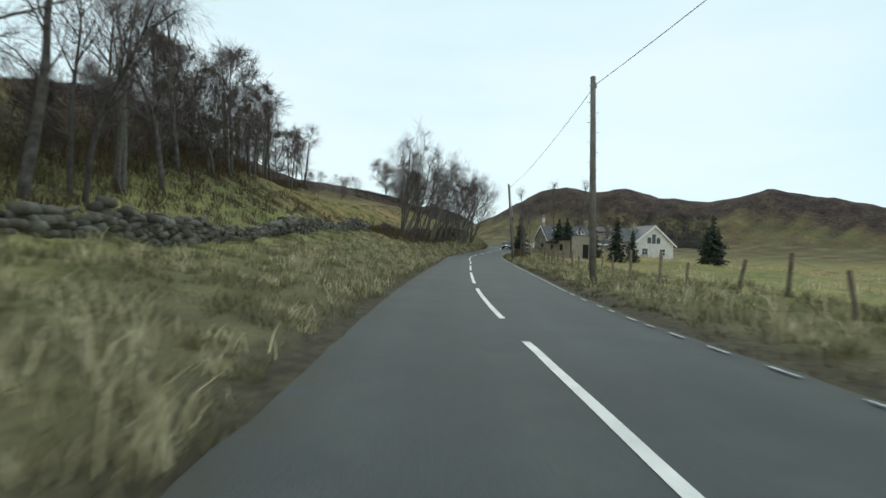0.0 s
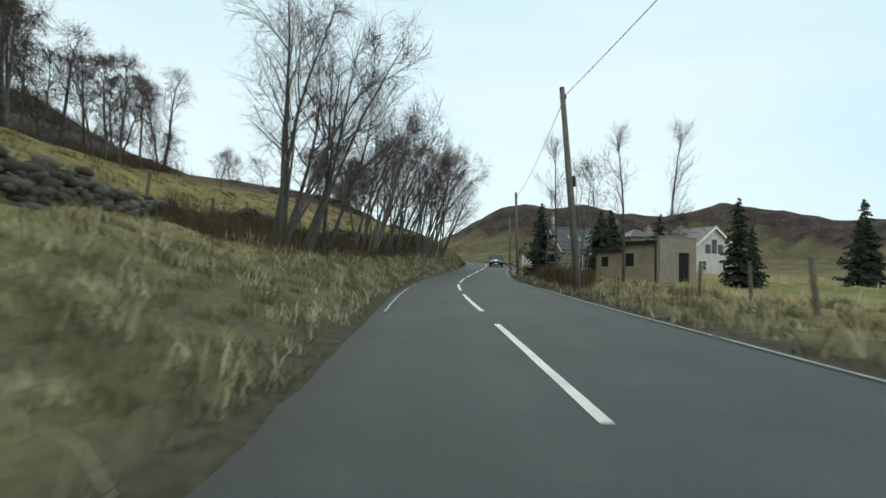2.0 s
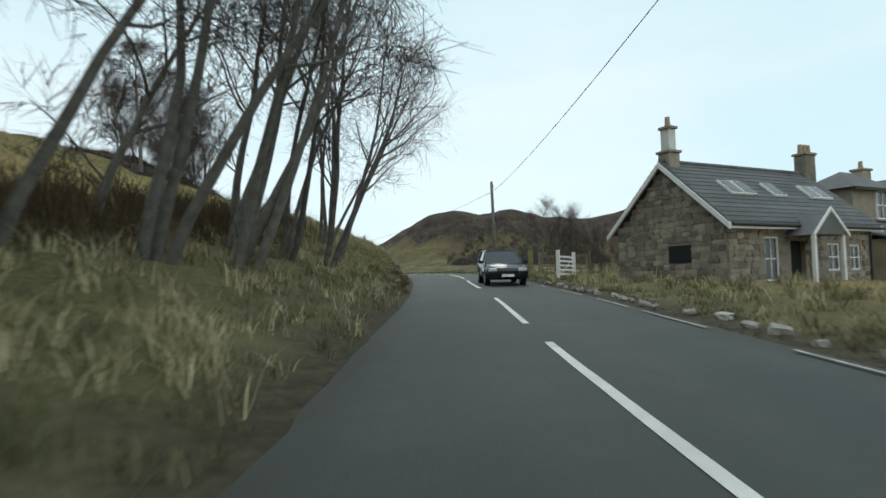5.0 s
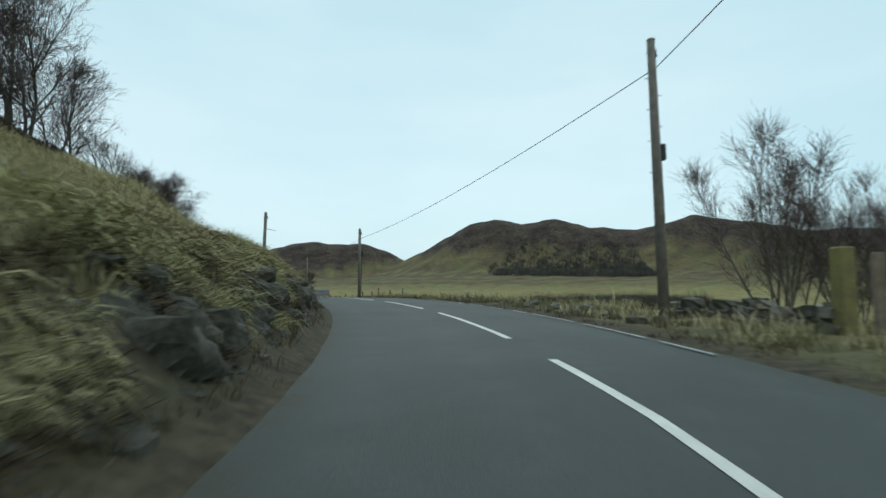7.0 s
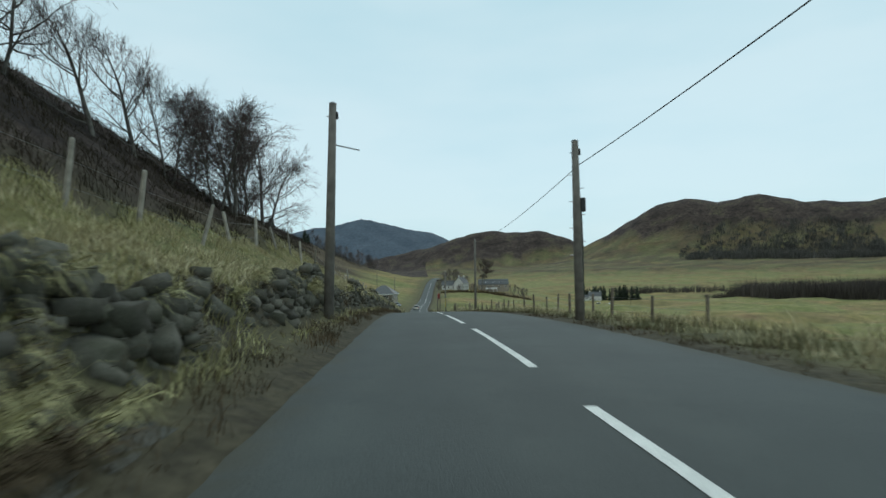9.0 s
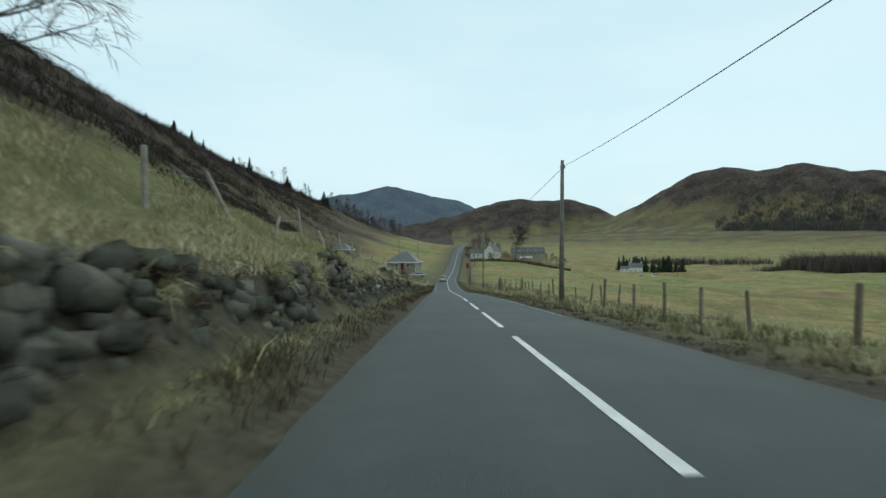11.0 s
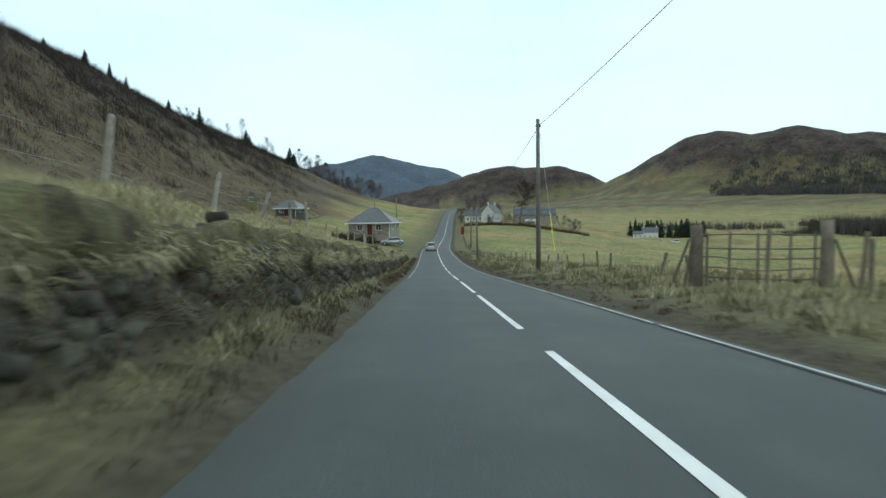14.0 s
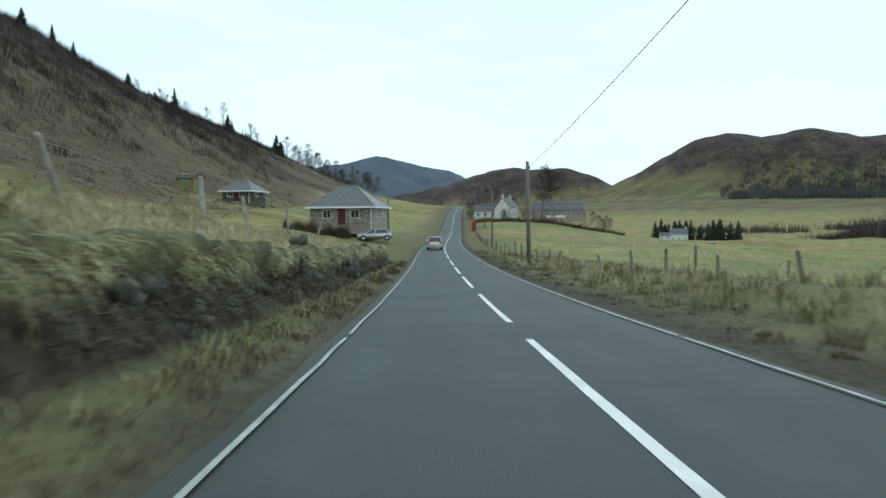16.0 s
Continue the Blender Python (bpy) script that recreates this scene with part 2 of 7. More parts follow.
def ground_material():
    """Winter grass, dead bracken and heather by height and place, in patches at several sizes."""
    m = bpy.data.materials.new("rough_pasture")
    m.use_nodes = True
    t = m.node_tree
    b = t.nodes["Principled BSDF"]
    b.inputs["Roughness"].default_value, b.inputs["Specular IOR Level"].default_value = 0.95, 0.1
    pos = t.nodes.new("ShaderNodeNewGeometry")

    def nz(scale, detail=6):
        n = t.nodes.new("ShaderNodeTexNoise")
        n.inputs["Scale"].default_value, n.inputs["Detail"].default_value = scale, detail
        t.links.new(pos.outputs["Position"], n.inputs["Vector"])
        return n.outputs[0]

    def ramp(src, *stops):
        r = t.nodes.new("ShaderNodeValToRGB")
        e = r.color_ramp.elements
        while len(e) < len(stops):
            e.new(0.5)
        for k, (p, c) in zip(e, stops):
            k.position, k.color = p, (*c, 1)
        t.links.new(src, r.inputs[0])
        return r.outputs[0]

    def mix(fac, a, c, mode="MIX"):
        x = t.nodes.new("ShaderNodeMix")
        x.data_type, x.blend_type = "RGBA", mode
        if isinstance(fac, float):
            x.inputs[0].default_value = fac
        else:
            t.links.new(fac, x.inputs[0])
        t.links.new(a, x.inputs[6])
        t.links.new(c, x.inputs[7])
        return x.outputs[2]

    pasture = ramp(nz(0.05), (0.32, (0.172, 0.178, 0.078)), (0.46, (0.212, 0.203, 0.097)), (0.58, (0.254, 0.225, 0.123)), (0.72, (0.211, 0.169, 0.102)))
    pasture = mix(0.75, pasture, ramp(nz(0.011, 6), (0.36, (1.0, 1.05, 0.85)), (0.46, (0.8, 0.9, 0.7)), (0.52, (1.2, 1.0, 0.85)), (0.59, (0.75, 0.62, 0.56)), (0.64, (1.15, 1.0, 0.85)), (0.7, (1.0, 1.02, 0.92))), "MULTIPLY")
    tuft = ramp(nz(1.3), (0.3, (0.72, 0.72, 0.72)), (0.7, (1.25, 1.22, 1.15)))
    pasture = mix(1.0, pasture, tuft, "MULTIPLY")
    pasture = mix(1.0, pasture, ramp(nz(0.22), (0.35, (0.8, 0.82, 0.8)), (0.65, (1.18, 1.12, 1.05))), "MULTIPLY")
    moor = ramp(nz(0.018, 8), (0.3, (0.036, 0.031, 0.029)), (0.45, (0.058, 0.047, 0.044)), (0.56, (0.074, 0.061, 0.055)), (0.7, (0.086, 0.078, 0.056)))
    moor = mix(1.0, moor, ramp(nz(0.35), (0.3, (0.65, 0.65, 0.65)), (0.7, (1.25, 1.2, 1.15))), "MULTIPLY")
    moor = mix(0.9, moor, ramp(nz(0.09, 6), (0.36, (0.6, 0.6, 0.6)), (0.5, (1.05, 1.0, 0.95)), (0.64, (1.3, 1.22, 1.1))), "MULTIPLY")
    moor = mix(0.8, moor, ramp(nz(2.4, 6), (0.36, (0.55, 0.55, 0.55)), (0.64, (1.35, 1.3, 1.25))), "MULTIPLY")
    verge = ramp(nz(0.9), (0.3, (0.09, 0.081, 0.047)), (0.6, (0.136, 0.124, 0.062)), (0.8, (0.172, 0.145, 0.086)))
    soil = ramp(nz(4.0), (0.3, (0.038, 0.032, 0.025)), (0.7, (0.085, 0.072, 0.05)))
    col = t.nodes.new("ShaderNodeVertexColor")
    col.layer_name = "cover"
    sep = t.nodes.new("ShaderNodeSeparateColor")
    t.links.new(col.outputs[0], sep.inputs[0])
    fern = ramp(nz(0.03, 8), (0.32, (0.066, 0.051, 0.035)), (0.48, (0.105, 0.080, 0.050)), (0.6, (0.125, 0.098, 0.060)), (0.72, (0.12, 0.112, 0.058)))
    fern = mix(0.8, fern, ramp(nz(0.5, 6), (0.32, (0.6, 0.6, 0.6)), (0.68, (1.25, 1.22, 1.2))), "MULTIPLY")
    moor = mix(col.outputs[1], moor, fern)
    out = mix(sep.outputs[0], pasture, moor)
    out = mix(sep.outputs[1], out, verge)
    out = mix(sep.outputs[2], out, soil)
    grain = ramp(nz(9.0, 4), (0.3, (0.75, 0.75, 0.75)), (0.7, (1.2, 1.2, 1.2)))
    out = mix(1.0, out, grain, "MULTIPLY")
    t.links.new(out, b.inputs["Base Color"])
    bp = t.nodes.new("ShaderNodeBump")
    bp.inputs["Strength"].default_value, bp.inputs["Distance"].default_value = 0.6, 0.08
    t.links.new(nz(5.0), bp.inputs["Height"])
    t.links.new(bp.outputs[0], b.inputs["Normal"])
    return m


PASTURE = ground_material()

# ---- the lie of the land ----
# the road's centre line: y, x, z
ROAD = np.array([
    (-80, -13.5, 0.9), (-40, -6.5, 0.4), (-15, -1.8, 0.12), (0, 1.5, 0.0), (15, 4.96, -0.09), (30, 9.07, -0.02), (45, 13.43, 0.11),
    (60, 17.82, 0.35), (75, 23.14, 0.6), (90, 29.75, 1.07), (105, 36.65, 1.64), (120, 42.2, 2.29), (135, 44.8, 2.61),
    (150, 45.1, 2.67), (165, 44.95, 2.35), (180, 44.85, 1.63), (195, 44.88, 0.71), (210, 44.88, -0.23), (225, 44.92, -1.28),
    (240, 44.97, -2.38), (255, 44.99, -3.48), (267, 45.0, -4.36), (280, 44.98, -5.18), (300, 44.95, -6.05), (335, 45.0, -6.7), (370, 46.2, -7.1),
    (410, 48.2, -6.9)])
ROAD = np.vstack([ROAD, [(440, 49.7, -5.2), (480, 51.6, -2.6), (520, 54.2, 0.6), (570, 59.5, 3.5), (620, 66, 3.4), (700, 78, 1.0), (6000, 500, 1.0)]])
HALF = 2.68


def smooth_line(knots, step):
    """A smooth line through the knots, sampled at even y."""
    ys = np.arange(knots[0, 0], 760, step)
    out = [ys]
    for k in (1, 2):
        y, v = knots[:, 0], knots[:, k]
        m = np.gradient(v, y)
        i = np.clip(np.searchsorted(y, ys) - 1, 0, len(y) - 2)
        h = y[i + 1] - y[i]
        q = (ys - y[i]) / h
        out.append((2 * q**3 - 3 * q**2 + 1) * v[i] + (q**3 - 2 * q**2 + q) * h * m[i] + (3 * q**2 - 2 * q**3) * v[i + 1] + (q**3 - q**2) * h * m[i + 1])
    return np.array(out).T


LINE = smooth_line(ROAD, 0.5)
SLOPE_X = np.gradient(LINE[:, 1], LINE[:, 0])


def centre(y):
    """Centre line at y: x, z and the right-hand normal."""
    y = np.asarray(y, float)
    x, z, g = (np.interp(y, LINE[:, 0], c) for c in (LINE[:, 1], LINE[:, 2], SLOPE_X))
    n = np.sqrt(1 + g * g)
    return x, z, 1 / n, -g / n


def across(y, u):
    """The place u metres to the right of the centre line at y."""
    x, z, nx, ny = centre(y)
    w = np.clip(u, -14, 14)
    return x + w * nx + (u - w), y + w * ny


def where(px, py):
    """The road's y and the offset u for a place."""
    px, py = np.asarray(px, float), np.asarray(py, float)
    y = py.copy()
    for _ in range(6):
        x, z, nx, ny = centre(y)
        u = (px - x) * nx + (py - y) * ny
        w = np.clip(u, -14, 14)
        y = py - w * ny
    x, z, nx, ny = centre(y)
    far = (px - x - w * nx)
    return y, np.where(np.abs(u) < 14, u, w + far)


# ridges of the far hills: x, y, z of the crest points, and the reach of their flanks
RIDGES = [
    (np.array([(834, 2540, 140), (868, 2507, 155), (909, 2471, 188), (950, 2434, 209), (996, 2393, 256), (1049, 2347, 298), (1114, 2293, 302), (1182, 2245, 282),
               (1218, 2225, 285), (1253, 2204, 281), (1299, 2176, 300), (1352, 2130, 284), (1396, 2087, 265), (1439, 2043, 262), (1534, 1967, 240), (1632, 1894, 262),
               (1733, 1822, 290), (1843, 1701, 262), (1968, 1538, 222), (2074, 1270, 207), (2135, 870, 160)]), 330),
    (np.array([(-51, 2888, 124), (90, 2870, 153), (205, 2835, 183), (273, 2820, 208), (341, 2803, 225), (408, 2785, 233), (475, 2774, 219),
               (543, 2762, 217), (610, 2748, 222), (679, 2742, 200), (749, 2734, 161), (818, 2724, 112)]), 300),
]


def bumps(x, y, size, seed):
    """Gentle unevenness."""
    k = 6.283 / size
    return (np.sin(k * (x + 0.31 * y) + seed) + np.sin(k * 1.7 * (y - 0.4 * x) + 2.1 * seed) + np.sin(k * 0.6 * (1.2 * y + x) + 0.7 * seed)) / 3


def profile(y, u, table):
    """Height over the road from cross sections: rows of (y, heights) on common offsets."""
    us, rows = table
    ys = [r[0] for r in rows]
    grid = np.array([r[1] for r in rows], float)
    i = np.clip(np.searchsorted(ys, y) - 1, 0, len(ys) - 2)
    q = np.clip((y - np.array(ys)[i]) / (np.array(ys)[i + 1] - np.array(ys)[i]), 0, 1)
    q = q * q * (3 - 2 * q)
    j = np.clip(np.searchsorted(us, u) - 1, 0, len(us) - 2)
    a = np.array(us, float)
    p = np.clip((u - a[j]) / (a[j + 1] - a[j]), 0, 1)
    return (grid[i, j] * (1 - p) + grid[i, j + 1] * p) * (1 - q) + (grid[i + 1, j] * (1 - p) + grid[i + 1, j + 1] * p) * q


def section(table, y, *heights):
    table[1].append((y, heights))


LEFT = ([0, 2.62, 3.3, 4.0, 4.6, 7, 10, 14, 22, 40, 60, 110, 160, 400], [])
section(LEFT, -80, -.08, -.08, -.05, 0.03, .1, .4, .9, 1.6, 4, 11, 17, 24, 28, 40)
section(LEFT, 0, -.08, -.08, -.04, 0.08, .2, .5, .95, 1.6, 4, 11, 18, 26, 30, 40)
section(LEFT, 20, -.08, -.08, -.04, 0.10, .22, .55, .85, 1.4, 4.0, 10, 14.5, 19, 22, 34)
section(LEFT, 45, -.08, -.08, -.02, 0.22, .45, 1.15, 1.9, 2.8, 6.2, 13.2, 17.5, 23, 26, 34)
section(LEFT, 62, -.08, -.08, 0, 0.30, .55, 1.3, 2.2, 3.2, 6.6, 14, 18.5, 23, 25, 34)
section(LEFT, 85, -0.08, -0.08, 0.02, 0.26, 0.5, 1.1, 1.8, 3.5, 6.5, 9.6, 11.3, 14, 18, 30)
section(LEFT, 105, -0.08, -0.08, 0.05, 0.37, 0.7, 1.7, 2.6, 4.2, 7, 10, 11.8, 13.5, 17, 32)
section(LEFT, 116, -0.08, -0.08, 0.2, 1.1, 1.7, 2.8, 3.7, 4.8, 7.4, 10.5, 12, 14, 18, 36)
section(LEFT, 130, -0.08, -0.08, 0.35, 1.1, 1.6, 2.5, 4.2, 5.3, 7.2, 10.3, 12.4, 15, 19, 38)
section(LEFT, 145, -0.08, -0.08, 0.12, 0.26, 1.25, 1.9, 3.45, 6.8, 10.8, 13.2, 14, 15, 17, 34)
section(LEFT, 165, -0.08, -0.08, 0.11, 0.25, 1.2, 2, 3.83, 6.8, 13.4, 15.8, 17, 19, 22, 36)
section(LEFT, 180, -0.08, -0.08, 0.14, 0.34, 1.4, 2.2, 5, 7, 12.9, 17.2, 19.8, 24, 28, 40)
section(LEFT, 215, -0.08, -0.08, 0.14, 0.34, 1.5, 2.4, 3.3, 5.55, 11.04, 21, 28, 46, 46, 46)
section(LEFT, 250, -.08, -.08, 0.13, 0.34, 1.45, 2.4, 2.8, 3.2, 4.8, 13.2, 27.5, 59, 58, 56)
section(LEFT, 290, -.08, -.08, 0.08, 0.25, 1.15, 1.9, 2.2, 2.4, 2.9, 8, 20.5, 55, 66, 66)
section(LEFT, 315, -.08, -.08, .0, 0.03, .05, .05, .15, .6, 1.6, 5, 16.5, 53.5, 78, 80)
section(LEFT, 360, -0.08, -0.08, 0.05, 0.23, 0.4, 1, 1.8, 2.7, 4, 7.5, 15.5, 57.98, 90, 94)
section(LEFT, 420, -0.08, -0.08, 0.1, 0.3, 0.5, 1, 1.3, 1.8, 3, 8, 17, 49.41, 76.61, 112)
section(LEFT, 560, -0.08, -0.08, 0.1, 0.2, 0.3, 0.4, 0.5, 0.8, 1.5, 5, 10.77, 35.46, 56.65, 84)
section(LEFT, 620, -0.08, -0.08, 0, 0, 0, 0, 0, 0, 0.5, 4, 9, 28.48, 48.93, 58)
section(LEFT, 700, -0.08, -0.08, 0, 0, 0, 0, 0, 0, 0.5, 3, 7, 19.14, 30, 36)
section(LEFT, 800, -.08, -.08, 0, 0.00, 0, 0, 0, 0, 0, 0, 2, 6, 10, 30)
RIGHT = ([0, 2.62, 3.3, 4.7, 7, 10, 16, 30, 60, 110, 180, 300, 700], [])
section(RIGHT, -80, -.08, -.08, -.03, -.1, -.3, -.5, -.6, -.7, -1, -1.5, -2.5, -4, -4)
section(RIGHT, 0, -.08, -.08, .0, .1, .22, .12, -.35, -.7, -1, -1.5, -2.5, -4, -4)
section(RIGHT, 50, -.08, -.08, .0, .08, .12, .02, -.4, -.6, -1, -1.8, -3, -5, -5)
section(RIGHT, 75, -.08, -.08, -.03, 0, 0, -.05, -.2, -.4, -1, -2.5, -4, -6, -7)
section(RIGHT, 100, -.08, -.08, -.03, .0, .05, 0, 0, -.2, -1.5, -4, -6, -8, -9)
section(RIGHT, 130, -.08, -.08, -.03, -.05, -.1, -.3, -.8, -2, -4.5, -7.5, -10, -12, -13)
section(RIGHT, 165, -.08, -.08, -.03, -.1, -.4, -1, -2, -4, -7, -10.5, -13.5, -15, -16)
section(RIGHT, 215, -.08, -.08, -.03, -.15, -.3, -.5, -1.3, -3.6, -8, -12, -15.5, -17, -18)
section(RIGHT, 248, -.08, -.08, .04, .2, .4, .3, -.9, -3.0, -6.6, -10.5, -14, -16, -16)
section(RIGHT, 270, -.08, -.08, .04, .2, .45, .3, -1.2, -3.4, -5.5, -9.5, -13, -15, -15)
section(RIGHT, 340, -.08, -.08, -.03, -.1, -.4, -.5, -.6, -1, -3, -8, -12, -13, -13)
section(RIGHT, 420, -.08, -.08, 0, .1, .3, .5, .6, -.4, -4.5, -9, -12, -13, -13)
section(RIGHT, 480, -.08, -.08, 0, .1, .2, .3, .5, .3, -6, -15, -17, -18, -18)
section(RIGHT, 560, -.08, -.08, 0, -.1, -.3, -.8, -1.8, -4.5, -11, -20, -22, -23, -23)
section(RIGHT, 640, -.08, -.08, -.1, -.3, -.8, -1.5, -3, -6, -12, -20, -22, -23, -24)
section(RIGHT, 800, -.08, -.08, -.1, -.3, -.8, -1.5, -3, -5, -9, -14, -18, -22, -24)


def wider(y):
    """How much the left lane broadens towards the dip."""
    return np.interp(y, [200, 262], [0, 0.42])


def wide_right(y):
    """How much the right lane broadens in the bends."""
    return np.interp(y, [-5, 10, 24, 34, 54, 64, 76, 90, 118, 130, 140, 160, 176, 196], [0.1, 0.15, 0.7, 0.95, 1.15, 1.15, 0.7, 0.3, 0.15, 0.35, 0.5, 0.35, 0.1, -0.15])


def drift(y):
    """How far the painted centre line strays from the middle."""
    return np.interp(y, [0, 28, 52, 66, 80, 110, 118, 130, 138, 150, 164, 200], [-0.1, -0.16, -0.1, -0.28, -0.06, 0.0, 0.36, 0.32, 0.25, 0.12, 0.0, -0.06])


def height(y, u, hills=True):
    """Ground height on the road's own grid."""
    y, u = np.broadcast_arrays(np.asarray(y, float), np.asarray(u, float))
    yy = np.clip(y, -79, 759)
    x, zr, nx, ny = centre(yy)
    rel = np.where(u < 0, profile(yy, np.maximum(-u - wider(yy), 0), LEFT), profile(yy, np.maximum(u - wide_right(yy) * np.clip(u / 2.5, 0, 1), 0), RIGHT))
    px, py = across(yy, u)
    py = py + (y - yy)
    off = np.clip((np.abs(u) - 2.9 - np.where(u > 0, wide_right(yy), 0)) / 4, 0, 1)
    rel = rel + off * (0.18 * bumps(px, py, 2.6, 1.0) + 0.16 * bumps(px, py, 8.3, 2.0))
    lumpy = np.clip((-u - wider(yy) - 4.5) / 0.8, 0, 1) * np.clip((yy - 106) / 6, 0, 1) * np.clip((318 - yy) / 10, 0, 1)
    rel = rel + lumpy * (0.20 * bumps(px, py, 3.3, 0.6) + 0.16 * bumps(px, py, 5.9, 1.9))
    far = np.clip((np.abs(u) - 30) / 80, 0, 1)
    rel = rel + far * (0.8 * bumps(px, py, 31, 3.0) + 2.4 * bumps(px, py, 95, 4.0))
    z = zr + rel
    if not hills:
        return z
    # the flanks of the hills
    top = np.full(z.shape, -1e3)
    for crest, reach in RIDGES:
        for a, b in zip(crest[:-1], crest[1:]):
            d = b - a
            q = np.clip(((px - a[0]) * d[0] + (py - a[1]) * d[1]) / (d[0] ** 2 + d[1] ** 2), 0, 1)
            r = np.hypot(px - a[0] - q * d[0], py - a[1] - q * d[1]) / reach
            h = a[2] + q * d[2]
            top = np.maximum(top, -22 + (h + 22) / (1 + 1.2 * r * r) ** 1.2 * np.clip(1.9 - 0.62 * r, 0, 1))
            top = np.maximum(top, -22 + 0.42 * (h + 22) / (1 + 0.25 * r * r) ** 1.2 * np.clip(1.9 - 0.38 * r, 0, 1))
    rough = 14 * bumps(px, py, 420, 5.0) + 6 * bumps(px, py, 150, 6.0)
    w = np.clip((top + 16) / 120, 0, 1)
    return np.maximum(z, top + w * (rough * 0.5 - 9))


def ground_z(x, y):
    yy, u = where(x, y)
    return float(height(yy, u, abs(float(u)) > 250 or y > 760))


def side(y, u, dz=0.0):
    """World place on the ground, u metres from the centre line."""
    x, yy = across(y, u)
    return Vector((float(x), float(yy), float(height(y, u, False)) + dz))


def heading(y):
    """Degrees that the road turns from +y, positive to its left."""
    return math.degrees(math.atan2(-np.interp(y, LINE[:, 0], SLOPE_X), 1))


def spaced(start, end, near, grow, most):
    out = [start]
    while out[-1] < end:
        out.append(out[-1] + near)
        near = min(near * grow, most)
    return out


def mesh_object(name, verts, faces, material=None, smooth=False):
    me = bpy.data.meshes.new(name)
    me.from_pydata([tuple(map(float, v)) for v in verts], [], faces)
    if smooth:
        me.shade_smooth()
    me.update()
    ob = new(name, me)
    if material:
        me.materials.append(material)
    return ob


def build_ground():
    ys = list(np.arange(-79, 330, 0.9)) + spaced(330, 5200, 1.2, 1.022, 60)
    half = [0, 1.4, 2.5, 2.75] + spaced(3.0, 14, 0.28, 1.015, 0.6) + spaced(14.6, 3600, 0.8, 1.05, 70)
    us = np.array([-v for v in half[:0:-1]] + half)
    Y, U = np.meshgrid(np.array(ys), us, indexing="ij")
    Z = height(Y, U)
    yy = np.clip(Y, -79, 759)
    X, PY = across(yy, U)
    PY = PY + (Y - yy)
    n, m = Y.shape
    verts = np.stack([X, PY, Z], -1).reshape(-1, 3)
    idx = np.arange(n * m).reshape(n, m)
    faces = np.stack([idx[:-1, :-1], idx[:-1, 1:], idx[1:, 1:], idx[1:, :-1]], -1).reshape(-1, 4)
    me = bpy.data.meshes.new("ground")
    me.vertices.add(len(verts))
    me.vertices.foreach_set("co", verts.astype(np.float32).ravel())
    me.loops.add(faces.size)
    me.loops.foreach_set("vertex_index", faces.astype(np.int32).ravel())
    me.polygons.add(len(faces))
    me.polygons.foreach_set("loop_start", np.arange(0, faces.size, 4, dtype=np.int32))
    me.polygons.foreach_set("loop_total", np.full(len(faces), 4, dtype=np.int32))
    me.update(calc_edges=True)
    me.shade_smooth()
    # cover: moor on the heights and the steep slope, rank grass on the verges, bare soil at the tarmac's edge
    au = np.abs(U)
    zr = centre(yy)[1]
    moor = np.clip((Z - zr - 5 + 3 * bumps(X, PY, 60, 1.5)) / 5, 0, 1) * (U < 0) * np.clip((PY - 90) / 25, 0, 1)
    moor = np.maximum(moor, np.clip((Z - 50 - 62 * np.clip((X - 560) / 250, 0, 1) * np.clip((1900 - X) / 300, 0, 1) + 45 * bumps(X, PY, 330, 2.5) + 15 * bumps(X, PY, 70, 1.5)) / 40, 0, 1))
    moor = np.maximum(moor, np.clip(0.6 + 0.3 * bumps(X, PY, 13, 1.3), 0, 1) * np.clip((Z - zr - 3.5) / 5, 0, 1) * (U < 0) * np.clip((75 - PY) / 25, 0, 1))
    moor = np.maximum(moor, np.clip(0.6 + 0.3 * bumps(X, PY, 140, 0.9) + 0.2 * bumps(X, PY, 47, 2.2), 0.1, 0.8) * np.clip((Z + 4) / 25, 0, 1) * (PY > 800))
    verge = np.clip(1.2 - (au - 2.8) / 8, 0, 1) * (PY < 740)
    moor = np.maximum(moor, (U < 0) * np.clip((au - 8.6 + bumps(X, PY, 9, 1.1)) / 1.2, 0, 1) * np.clip((PY - 138) / 8, 0, 1) * np.clip((330 - PY) / 60, 0, 1))
    edge = 2.75 + np.where(U > 0, wide_right(yy), 0)
    soil = np.clip(1.3 - (au - edge) / np.where(U > 0, 0.9, 0.8), 0, 0.85)
    cut = np.clip((PY - 108) / 8, 0, 1) * np.clip((300 - PY) / 15, 0, 1) * (U < 0) * np.clip((au - wider(yy) - 3.7 + 0.5 * (PY < 143)) / 0.3, 0, 1) * np.clip((np.where(PY < 146, 4.5, 5.1) + wider(yy) - au) / 0.5, 0, 1)
    soil = np.maximum(soil, 0.95 * cut * np.clip(0.85 + 0.8 * bumps(X, PY, 4.0, 0.3), 0, 1))
    soil = soil * (PY < 740)
    rise = Z - zr
    fern = (U < 0) * np.clip((PY - 205) / 45, 0, 1) * (PY < 900) * np.clip((np.interp(PY, [205, 300, 420, 640], [20, 52, 46, 30]) + 7 * bumps(X, PY, 60, 0.7) - rise) / 8, 0, 1)
    c = me.color_attributes.new("cover", "FLOAT_COLOR", "POINT")
    c.data.foreach_set("color", np.stack([moor, verge, soil, fern], -1).astype(np.float32).ravel())
    me.materials.append(PASTURE)
    return tagged(new("ground", me), "winter pasture, rough verges and brown heather hills", "ground", kind="structure")


